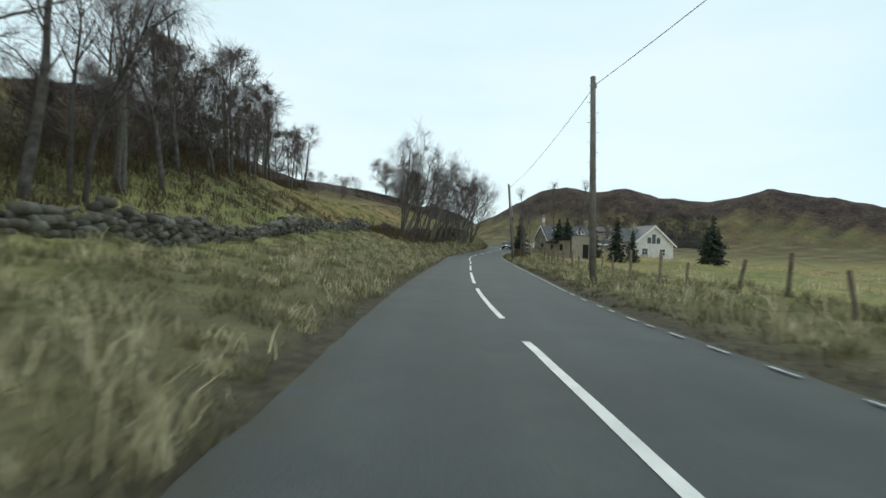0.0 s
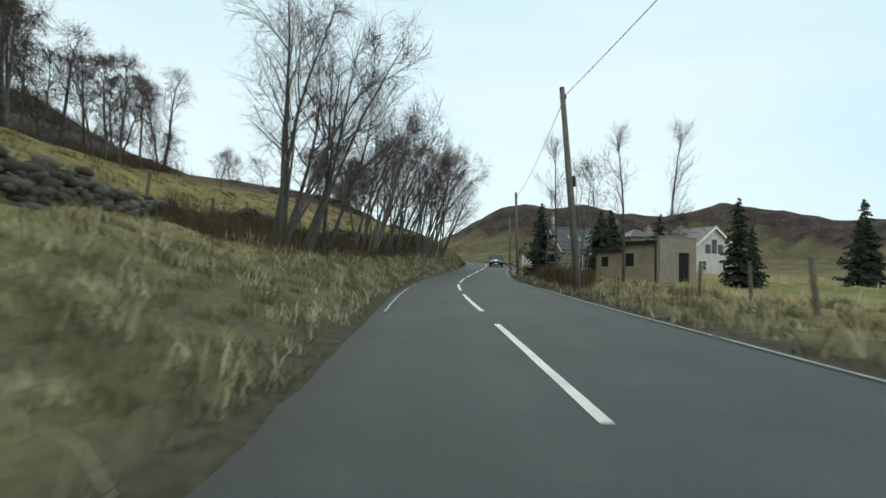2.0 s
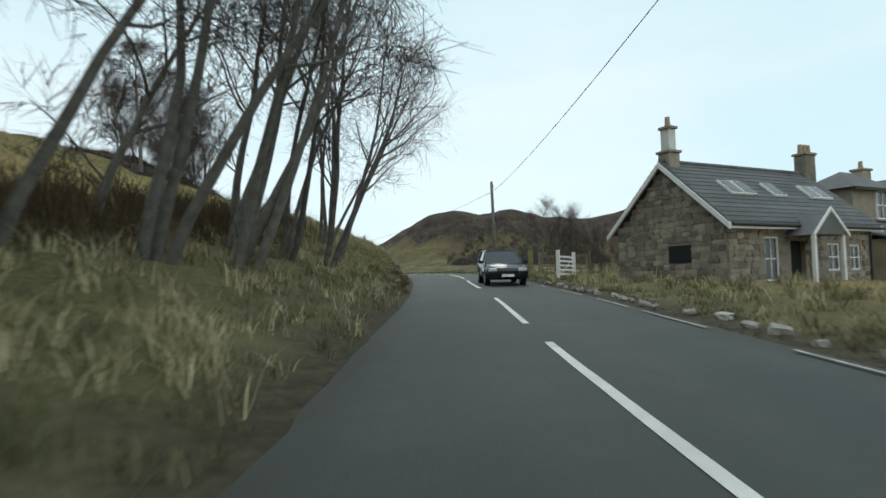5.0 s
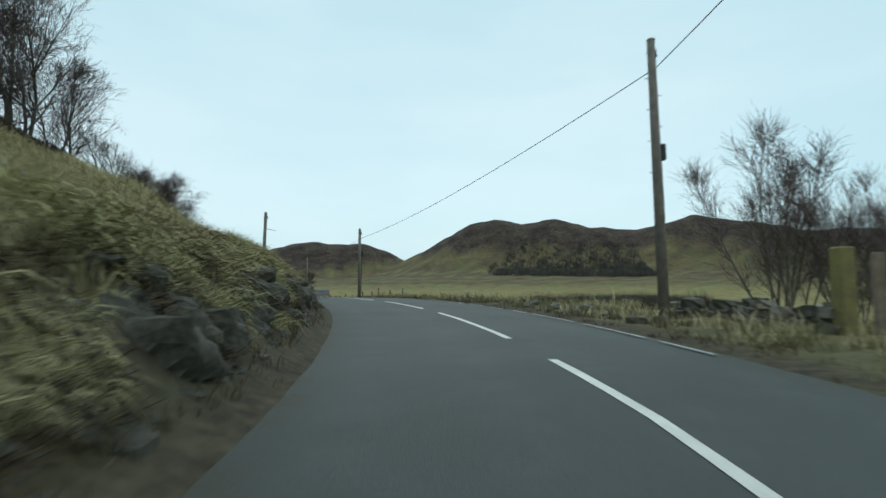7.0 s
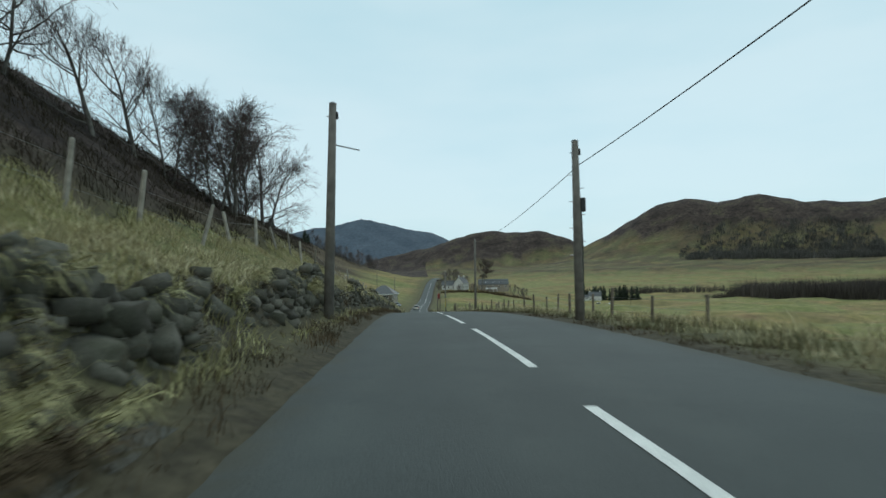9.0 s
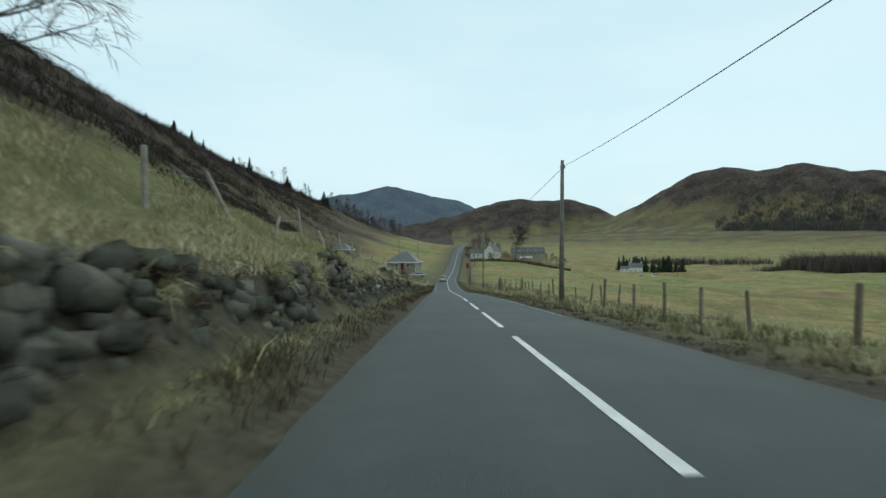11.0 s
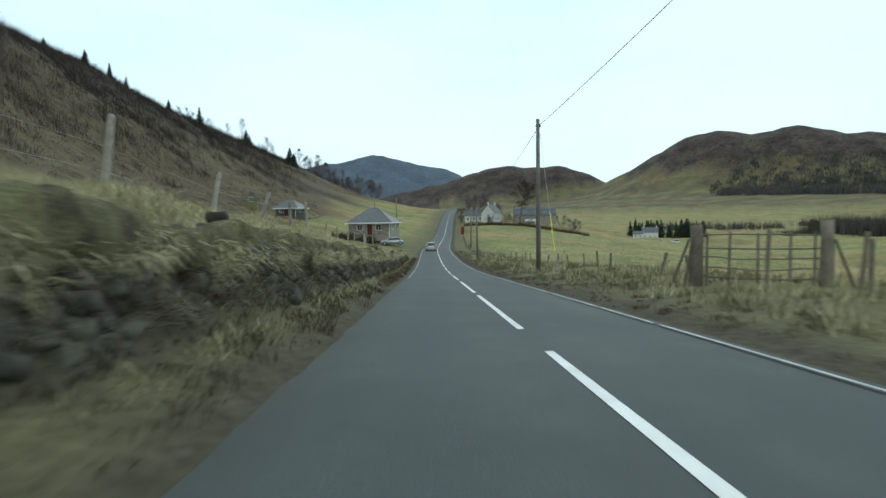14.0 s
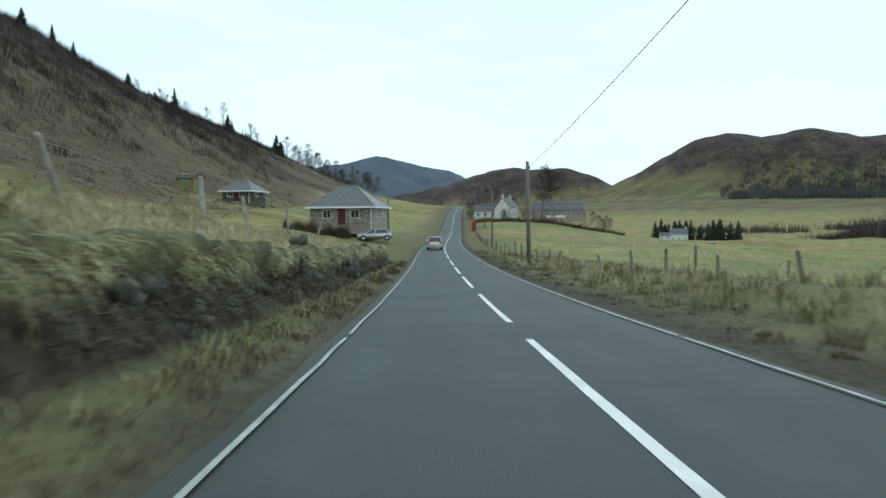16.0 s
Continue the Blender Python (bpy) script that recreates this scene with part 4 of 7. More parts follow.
POLES = []
for px, py, top, lean, extra in ((4.5, -20, 9.0, 0, {}), (11.9, 21.9, 8.75, -2.5, dict(irons=True)), (22.85, 60.5, 8.9, -6.0, dict(box_at=4.6)), (33.3, 88.6, 8.65, -2.5, {}),
                                 (49.5, 126.2, 9.85, -1.5, dict(box_at=4.4, irons=True)), (48.8, 160, 8.1, 0, dict(box_at=3.6, irons=True)), (50.45, 207, 8.2, 0.5, {}),
                                 (49.9, 262, 5.2, 0, {}), (49.8, 303.5, 0.6, -1, {}), (52.5, 352, 1.0, 0, {}), (58, 425, 2.0, 0, {})):
    g = ground_z(px, py)
    POLES.append((Vector((px, py, g)), top - g, lean))
    utility_pole((px, py, g), top - g, "tall dark wooden utility pole beside the road", lean, **extra)
gl = ground_z(41.2, 159)
utility_pole((41.2, 159, gl), 9.0 - gl, "dark wooden utility pole with a short side arm on the bank", 1.5, arm=True)
for px, py, top in ((35, 376, 4.6), (24, 432, 7.0), (196, 540, -10.0)):
    g = ground_z(px, py)
    utility_pole((px, py, g), max(4.5, top - g), "distant wooden utility pole in the field", 0)


def cable(a, b, sag, r=0.013):
    n = 14
    pts = [a.lerp(b, k / n) - Vector((0, 0, 4 * sag * (k / n) * (1 - k / n))) for k in range(n + 1)]
    ob = part("overhead_cable", tube(pts, r, 5), WIRE)
    return tagged(ob, "thin black overhead cable strung between the poles", "cable", "overhead cables")


def pole_head(k, drop=0.3):
    p, tall, lean = POLES[k]
    return p + Vector((math.sin(radians(lean)) * (tall - drop) + 0.13, 0, math.cos(radians(lean)) * (tall - drop)))


for k in range(len(POLES) - 1):
    cable(pole_head(k, 0.75 if k in (4, 5) else 0.3), pole_head(k + 1, 0.75 if k + 1 in (4, 5) else 0.3), 0.45)

# a stay with its yellow sleeve beside one pole
foot = Vector((49.35, 254.4, ground_z(49.35, 254.4)))
head = pole_head(7, 0.8)
stay = empty("pole_stay", "steel stay wire with a bright yellow sleeve", "stay wire")
part("wire", tube([foot - Vector((0, 0, 0.2)), head], 0.008, 5), METAL, stay)
part("sleeve", tube([foot.lerp(head, 0.16), foot.lerp(head, 0.40)], 0.02, 8), YELLOW, stay, "bright yellow plastic sleeve")


def post_mesh(seed, tall, r, material=None):
    rnd = random.Random(seed)
    bm = tube([(0, 0, -0.4), (rnd.uniform(-0.01, 0.01), 0, tall * 0.6), (0, 0, tall - 0.03), (0, 0, tall)], [r, r * 0.97, r * 0.92, r * 0.6], 7)
    me = bpy.data.meshes.new("post")
    bm.to_mesh(me)
    bm.free()
    me.materials.append(material or WOOD_GREY)
    return me


PALE_POSTS = [post_mesh(k, 1.15 + 0.08 * k, 0.055 + 0.006 * k, PALE_POST) for k in range(4)]
POST_MESHES = [post_mesh(k, 1.15 + 0.08 * k, 0.055 + 0.006 * k) for k in range(4)]


def fence(y0, y1, u, gap, label, lean=5, rise=1.0, wires=(0.35, 0.65, 0.95), skip=0.0, meshes=None):
    """Posts along the road with strands of wire."""
    rnd = random.Random(int(y0 * 7 + u))
    ob = empty("fence", label, "fence")
    y, tops = y0, []
    while y < y1:
        p = side(y, u + rnd.uniform(-0.15, 0.15))
        if rnd.random() >= skip:
            q = link("post", (meshes or POST_MESHES)[rnd.randrange(4)], ob)
            q.matrix_basis = Matrix.LocRotScale(p, Euler((radians(rnd.gauss(0, lean)), radians(rnd.gauss(0, lean)), rnd.uniform(0, 6))), (1, 1, rise * rnd.uniform(0.9, 1.1)))
            tops.append(p)
        y += gap * rnd.uniform(0.8, 1.2)
    for w in wires:
        part("wire_strand", tube([a + Vector((0, 0, w * rise)) for a in tops], 0.004, 3), METAL, ob)
    return ob


fence(2, 58, 7.6, 3.2, "leaning grey wooden posts with wire beside a field", 4, 0.95)
fence(158, 204, 6.9, 3.4, "grey wooden post-and-wire fence at the field's edge", 3, 1.0)
fence(205, 242, 8.4, 3.6, "grey wooden post-and-wire fence at the field's edge", 4, 1.05)
fence(247.5, 262, 7.4, 2.9, "sagging old fence of leaning grey posts", 9, 0.72, (0.4, 0.8), 0.2)
fence(263, 298, 7.8, 3.6, "sagging old fence of leaning grey posts", 8, 0.75, (0.4, 0.8), 0.2)
fence(300, 400, 6.0, 3.5, "grey wooden post-and-wire fence at the field's edge", 4, 0.9)
fence(151, 176, -8.4, 3.6, "weathered fence posts on top of the roadside bank", 9, 1.15, (0.4, 0.9), meshes=PALE_POSTS)
fence(176, 300, -7.7, 4.6, "weathered fence posts on top of the roadside bank", 11, 0.98, (0.4, 0.9), meshes=PALE_POSTS)
cross = empty("fence", "grey post-and-wire fence running out across the pasture", "fence")
tops = []
for k in range(7):
    p = side(288 + 0.5 * k, 8.6 + 3.9 * k)
    q = link("post", POST_MESHES[k % 4], cross)
    q.matrix_basis = Matrix.LocRotScale(p, Euler((0.05 * math.sin(k * 2.1), 0.06 * math.sin(k * 3.7), k)), (1, 1, 0.95))
    tops.append(p)
for w in (0.4, 0.7, 1.0):
    part("wire_strand", tube([a + Vector((0, 0, w)) for a in tops], 0.005, 3), METAL, cross)
fence(60, 84, -12.4, 3.0, "old wooden posts along the stone wall", 5, 1.0, (0.5, 0.9))


# ---- dry stone walls ----
STONES = [stone_mesh(k, (0.42, 0.30, 0.22)) for k in range(6)]


def dry_wall(name, y0, y1, u, tall, label, near=None, seed=0, wild=0.25, size=1.0, drift=0.0):
    """Courses of rough stones; those of the stretch next to the camera's way are parts, the rest one heap."""
    rnd = random.Random(seed)
    ob = empty(name, label, "stone wall")
    v, f, count = [], [], 0
    y = y0
    base = np.array([c.co[:] for c in STONES[0].vertices])
    faces = np.array([p.vertices[:] for p in STONES[0].polygons])
    while y < y1:
        h = 0.0
        top = tall * rnd.uniform(0.75, 1.1) * (0.72 + 0.28 * math.sin(y * 0.37 + seed))
        while h < top:
            s = size * rnd.uniform(0.75, 1.35)
            p = side(y + rnd.uniform(-0.12, 0.12), u + drift * (y - y0) + rnd.uniform(-wild, wild) * 0.5, h + 0.06)
            e = Euler((rnd.gauss(0, 0.14), rnd.gauss(0, 0.14), radians(heading(y) + 90) + rnd.gauss(0, 0.22)))
            m = Matrix.LocRotScale(p, e, (s, s * 1.25, s * rnd.uniform(0.8, 1.2)))
            if near and near[0] < y < near[1] and count < 290:
                q = link("stone", STONES[rnd.randrange(6)], ob)
                q.matrix_basis = m
                count += 1
            else:
                a = np.array(m)
                src = base * np.array([rnd.uniform(0.85, 1.15) for _ in range(3)])
                f.append(faces + len(v) * len(base))
                v.append(src @ a[:3, :3].T + a[:3, 3])
            h += 0.2 * size * rnd.uniform(0.8, 1.1)
        y += 0.40 * size * rnd.uniform(0.85, 1.15)
    if v:
        rest = link("rubble", soup("rubble", np.concatenate(v), np.concatenate(f), STONE_JOINED), ob)
        rest["kind"] = "stuff"
    return ob


dry_wall("field_wall", -10, 96, -11.6, 1.05, "tumbledown grey drystone wall along the hillside field", (22, 52), 1)
dry_wall("roadside_wall", 123.7, 127.8, 7.3, 0.95, "collapsing drystone wall beside the road", (120, 132), 2, 0.5, 0.9, -0.2)
dry_wall("garden_wall", 66, 83, 5.6, 0.7, "low dark drystone garden wall under a hedge", (72, 83), 3)


MOSSED = []
for stone in STONES:
    me = stone.copy()
    me.materials.clear()
    me.materials.append(STONE_MOSSY)
    MOSSED.append(me)


PALE_STONES = []
for stone in STONES:
    me = stone.copy()
    me.materials.clear()
    me.materials.append(STONE_PALE)
    PALE_STONES.append(me)


def bank_wall(y0, y1, near, label, seed):
    """A rough, half-ruined retaining wall of dark stones under the turf of the bank; the stretch in near is built stone by stone."""
    rnd = random.Random(seed)
    ob = empty("bank_stonework", label, "stone wall")
    base = [np.array([c.co[:] for c in me.vertices]) for me in MOSSED]
    faces = np.array([p.vertices[:] for p in MOSSED[0].polygons])
    v, f, n, count = [], [], 0, 0
    y = y0
    while y < y1:
        top = float(np.interp(y, [205, 240], [1.08, 1.0])) + 0.28 * math.sin(y * 0.41 + seed) + 0.2 * math.sin(y * 1.3) + rnd.uniform(-0.15, 0.12)
        h = rnd.uniform(-0.05, 0.05)
        while h < top:
            s = rnd.choice((0.4, 0.5, 0.65, 0.9)) * rnd.uniform(0.8, 1.2)
            tall = s * rnd.uniform(0.9, 1.3)
            if rnd.random() > np.interp(y, [205, 240], [0.0, 0.42]) + 0.25 * math.sin(y * 0.23 + h):
                u = -4.16 - 0.34 * h - float(wider(y)) + rnd.uniform(-0.2, 0.12) + 0.1 * math.sin(y * 0.9)
                p = side(y + rnd.uniform(-0.1, 0.1), -3.8 - float(wider(y)), h + 0.02)
                q = side(y, u)
                m = Matrix.LocRotScale((q.x, p.y, p.z), Euler((rnd.gauss(0, 0.3), rnd.gauss(0, 0.3), radians(heading(y) + 90) + rnd.gauss(0, 0.5))), (s, s * 1.3, tall))
                if near[0] < y < near[1] and count < 290:
                    pale = rnd.random() < 0.06
                    o = link("stone", (PALE_STONES if pale else MOSSED)[rnd.randrange(6)], ob)
                    o.matrix_basis = m @ Matrix.Diagonal((0.7, 0.7, 0.7, 1)) if pale else m
                    count += 1
                else:
                    a = np.array(m)
                    v.append(base[rnd.randrange(6)] @ a[:3, :3].T + a[:3, 3])
                    f.append(faces + n)
                    n += len(base[0])
            h += 0.19 * tall
        y += 0.27 * rnd.uniform(0.8, 1.2)
    rest = link("rubble", soup("rubble", np.concatenate(v), np.concatenate(f), MOSSY_HEAP), ob)
    rest["kind"] = "stuff"
    return ob


def rock_face(y0, y1, label):
    """Broken rock of the cutting: blocky ledges standing proud of the slope behind."""
    ys, qs = np.arange(y0, y1, 0.085), np.linspace(0, 1, 27)
    verts = []
    for y in ys:
        ends = min(1.0, (y - y0) / 4, (y1 - y) / 4)
        x, z, nx, ny = (float(c) for c in centre(y))
        for q in qs:
            u = 3.1 + 1.45 * q
            p = side(y, -u)
            cell = noise.voronoi(Vector((y * 1.7 + 0.5 * q, q * 4.2 + 0.25 * y, 3.0)), distance_metric="DISTANCE", exponent=2.5)
            block = noise.cell(cell[1][0] * 3.7 + Vector((0.5, 0.5, 0.5)))
            small = noise.noise(Vector((y * 2.7, q * 6, 8.0))) + 0.7 * noise.noise(Vector((y * 7.1, q * 15, 2.0)))
            d = (0.06 + 0.24 * block + 0.14 * small + 0.22 * noise.noise(Vector((y * 0.5, q * 1.5, 5.0))) - 0.2 * max(0, 0.22 - (cell[0][1] - cell[0][0])) / 0.22) * ends * (0.35 + 0.65 * math.sin(math.pi * min(1, q * 1.15)))
            d -= 0.45 * max(0.0, q - 0.42 - 0.5 * noise.noise(Vector((y * 0.31, 4.0, 1.0))) - 0.35 * noise.noise(Vector((y * 0.9, q, 7.0))))
            verts.append(Vector((p.x + d * nx, p.y + d * ny, p.z + 0.45 * d * math.sin(math.pi * q) - (0.25 if q in (0.0, 1.0) else 0))))
    m = len(qs)
    faces = [(i * m + k, i * m + k + 1, (i + 1) * m + k + 1, (i + 1) * m + k) for i in range(len(ys) - 1) for k in range(m - 1)]
    ob = mesh_object("rock_face", verts, [f[::-1] for f in faces], ROCK)
    return tagged(ob, label, "rock face", kind="structure")


def turf_edge(y0, y1, u0, top, label, seed):
    """The turf that bulges over the top of the face and sags in front of it, in uneven lobes."""
    ys = np.arange(y0, y1, 0.13)
    qs = np.linspace(0, 1, 13)
    verts = []
    for y in ys:
        ends = min(1.0, (y - y0) / 3, (y1 - y) / 3)
        x, z, nx, ny = (float(c) for c in centre(y))
        lobe = 0.5 + 0.5 * noise.noise(Vector((y * 0.55, seed, 0.0))) + 0.35 * noise.noise(Vector((y * 1.6, seed, 4.0)))
        rise = top + 0.16 * noise.noise(Vector((y * 0.33, seed, 7.0)))
        foot = side(y, -u0 - 0.25 - float(wider(y)))
        for q in qs:
            a = math.pi * (1.05 - 1.25 * q)
            fat = (0.2 + 0.2 * lobe) * ends
            hang = max(0.0, q - 0.62) / 0.38
            u = -u0 - float(wider(y)) - 0.2 + fat * math.cos(a) * 1.1 - 0.1 * hang
            h = rise * ends - 0.3 * (1 - ends) + fat * math.sin(a) * 0.55 - hang * (0.12 + 0.5 * lobe) * ends
            n = 0.07 * noise.noise(Vector((y * 3.1, q * 4, seed))) + 0.04 * noise.noise(Vector((y * 8.3, q * 11, seed)))
            p = side(y, u)
            verts.append((p.x + n * nx, p.y + n * ny, foot.z + h + n))
    m = len(qs)
    faces = [(i * m + k, (i + 1) * m + k, (i + 1) * m + k + 1, i * m + k + 1) for i in range(len(ys) - 1) for k in range(m - 1)]
    ob = mesh_object("turf_edge", verts, faces, TURF, True)
    return tagged(ob, label, "turf", kind="structure")


TURF = mat("ragged_turf", (0.150, 0.140, 0.070), 0.95, 0.4, 2.2, 26, 0.9, second=(0.062, 0.052, 0.032), spec=0.1, fine_vary=0.45)
turf_edge(222, 305, 4.3, 0.2, "ragged turf sagging over the stones of the bank", 3.0)
ROCK = mat("wet_dark_rock", (0.088, 0.082, 0.064), 0.85, 0.5, 1.6, 14, 0.6, second=(0.042, 0.042, 0.034), fine_vary=0.4)
MOSSY_HEAP = island_vary(mat("mossy_stone_heap", (0.116, 0.107, 0.085), 0.95, 0.5, 3, 25, 0.5, second=(0.058, 0.056, 0.038)), 0.4)
rock_face(107.5, 147, "dark broken rock showing through the grassy cutting")
bank_wall(146, 304, (190, 203), "mossy half-buried stones of an old wall in the roadside bank", 5)


# pale boulders that stand out of the bank
for y, u, dz, s in ((206.6, -4.35, 0.05, 0.95), (207.5, -4.55, 0.12, 0.6), (208.6, -4.5, 0.05, 1.25), (208.9, -4.3, -0.05, 0.8), (205.2, -4.2, -0.05, 0.9), (211.8, -4.4, 0.0, 0.6), (221, -4.6, 0.05, 0.9), (233, -4.7, 0.0, 0.7), (196, -4.4, 0.0, 0.8), (246, -4.9, 0.05, 0.9), (259, -4.9, 0.0, 0.8)):
    q = link("boulder", STONES[int(y * 3) % 6].copy())
    q.data.materials.clear()
    q.data.materials.append(STONE_PALE)
    q.matrix_basis = Matrix.LocRotScale(side(y - 2.6, u + 0.1 - float(wider(y)), dz - 0.1), Euler((0.3 * math.sin(y), 0.5, y)), (s * 0.7, s * 0.65, s))
    tagged(q, "pale lichened boulder in the roadside bank", "boulder", "bank boulders")


# ---- buildings ----
def window_unit(parent, x, z, w, h, face_y, bars=(1, 1), frame=0.07, name="window"):
    """A sash set into a wall that looks towards -y of its parent: frame, glazing bars, panes and sill."""
    win = link(name, None, parent)
    d = 0.06
    bm = bmesh.new()
    for a in (box(x - w / 2, face_y - d, z, x - w / 2 + frame, face_y + d, z + h), ):
        bm.free()
        bm = a
    box(x + w / 2 - frame, face_y - d, z, x + w / 2, face_y + d, z + h, 0, bm)
    box(x - w / 2 + frame, face_y - d, z, x + w / 2 - frame, face_y + d, z + frame, 0, bm)
    box(x - w / 2 + frame, face_y - d, z + h - frame, x + w / 2 - frame, face_y + d, z + h, 0, bm)
    for k in range(1, bars[0] + 1):
        c = x - w / 2 + w * k / (bars[0] + 1)
        box(c - 0.02, face_y - d * 0.7, z + frame, c + 0.02, face_y + d * 0.7, z + h - frame, 0, bm)
    for k in range(1, bars[1] + 1):
        c = z + h * k / (bars[1] + 1)
        box(x - w / 2 + frame, face_y - d * 0.6, c - 0.025, x + w / 2 - frame, face_y + d * 0.6, c + 0.025, 0, bm)
    part("window_frame", bm, WHITE, win)
    part("pane", box(x - w / 2 + frame, face_y - 0.01, z + frame, x + w / 2 - frame, face_y + 0.01, z + h - frame), GLASS, win)
    part("window_sill", box(x - w / 2 - 0.08, face_y - 0.14, z - 0.09, x + w / 2 + 0.08, face_y + d, z, 0.01), MORTAR, win)
    return win


def wall_with_openings(x0, x1, y0, y1, z0, z1, openings):
    """A wall along x, cut right through by openings (x, z, w, h)."""
    bm = bmesh.new()
    xs = sorted({x0, x1, *(o[0] - o[2] / 2 for o in openings), *(o[0] + o[2] / 2 for o in openings)})
    zs = sorted({z0, z1, *(o[1] for o in openings), *(o[1] + o[3] for o in openings)})
    for a, b in zip(xs, xs[1:]):
        for c, d in zip(zs, zs[1:]):
            mx, mz = (a + b) / 2, (c + d) / 2
            if any(abs(mx - o[0]) < o[2] / 2 and o[1] < mz < o[1] + o[3] for o in openings):
                continue
            box(a, y0, c, b, y1, d, 0, bm)
    bmesh.ops.remove_doubles(bm, verts=bm.verts[:], dist=0.001)
    inner = [f for f in bm.faces if sum(1 for g in bm.faces if g is not f and (g.calc_center_median() - f.calc_center_median()).length < 1e-4)]
    bmesh.ops.delete(bm, geom=inner, context="FACES")
    return bm


FACE_STONES = []
for k in range(6):
    me = stone_mesh(40 + k, (1, 1, 1))
    me.materials.clear()
    me.materials.append(RUBBLE)
    FACE_STONES.append(me)


def rubble_face(parent, x0, x1, z0, top, face_y, openings, seed, size=0.42, limit=220):
    """Proud stones over a wall that looks towards -y; top(x) gives its upper edge."""
    rnd = random.Random(seed)
    z, n = z0, 0
    while z < max(top(x0), top(x1), top((x0 + x1) / 2)) - 0.1:
        h = size * rnd.uniform(0.5, 0.75)
        x = x0
        while x < x1 - 0.1 and n < limit:
            w = min(size * rnd.uniform(0.8, 1.7), x1 - x)
            c, m = x + w / 2, z + h / 2
            if m + h / 2 < top(c) - 0.03 and not any(abs(c - o[0]) < o[2] / 2 + w / 2 and o[1] - h / 2 < m < o[1] + o[3] + h / 2 for o in openings):
                q = link("stone", FACE_STONES[rnd.randrange(6)], parent)
                q.matrix_basis = Matrix.LocRotScale((c, face_y, m), Euler((0, 0, 0)), (w * 0.98, 0.10, h * 0.97))
                n += 1
            x += w
        z += h


def slate_roof(parent, x0, x1, ya, za, yb, zb, thick=0.09, name="roof", courses=14):
    """One pitch, from the eaves (ya, za) to the ridge (yb, zb), in lapped courses of slate."""
    bm = prism([(ya, za), (yb, zb), (yb, zb + thick), (ya, za + thick)], "x", x0, x1)
    ob = part(name, bm, SLATE, parent)
    d = Vector((0, yb - ya, zb - za))
    run = d.length
    d.normalize()
    n = Vector((0, -d.z, d.y)) if d.y > 0 else Vector((0, d.z, -d.y))
    for k in range(courses):
        a = Vector((0, ya, za + thick)) + d * run * k / courses
        b = Vector((0, ya, za + thick)) + d * run * min(1, (k + 1.1) / courses)
        bm = bmesh.new()
        q = [bm.verts.new(p) for p in ((x0, *(a + n * 0.022)[1:]), (x1, *(a + n * 0.022)[1:]), (x1, *(b + n * 0.004)[1:]), (x0, *(b + n * 0.004)[1:]),
                                       (x0, *a[1:]), (x1, *a[1:]))]
        bm.faces.new(q[:4])
        bm.faces.new((q[4], q[5], q[1], q[0]))
        part("slate_course", bm, SLATE, ob)
    return ob


def bargeboards(parent, x, ya, za, ym, zm, yb, zb, material=WHITE, out=0.05, deep=0.2):
    for (p, q), (r, s) in (((ya, za), (ym, zm)), ((ym, zm), (yb, zb))):
        part("bargeboard", prism([(p, q - deep), (r, s - deep), (r, s + 0.03), (p, q + 0.03)], "x", x - out, x + out), material, parent, "white painted bargeboard")


def chimney(parent, x, y, z, w=0.7, d=0.6, tall=1.2, pots=2, stack=None):
    c = part("chimney", box(x - w / 2, y - d / 2, z - 0.6, x + w / 2, y + d / 2, z + tall, 0.02), stack or RUBBLE, parent)
    part("chimney_cap", box(x - w / 2 - 0.07, y - d / 2 - 0.07, z + tall, x + w / 2 + 0.07, y + d / 2 + 0.07, z + tall + 0.12, 0.02), MORTAR, c)
    for k in range(pots):
        px = x + (k - (pots - 1) / 2) * 0.3
        part("chimney_pot", tube([(px, y, z + tall + 0.12), (px, y, z + tall + 0.55)], [0.12, 0.1], 9), CLAY, c)


def skylight(parent, x, y, z, w, h, pitch):
    s = link("skylight", None, parent)
    s.matrix_basis = pose(x, y, z, math.degrees(pitch), 0, 0)
    part("skylight_frame", box(-w / 2, -h / 2, 0, w / 2, h / 2, 0.1, 0.01), WHITE, s)
    part("pane", box(-w / 2 + 0.06, -h / 2 + 0.06, 0.09, w / 2 - 0.06, h / 2 - 0.06, 0.115), GLASS, s)


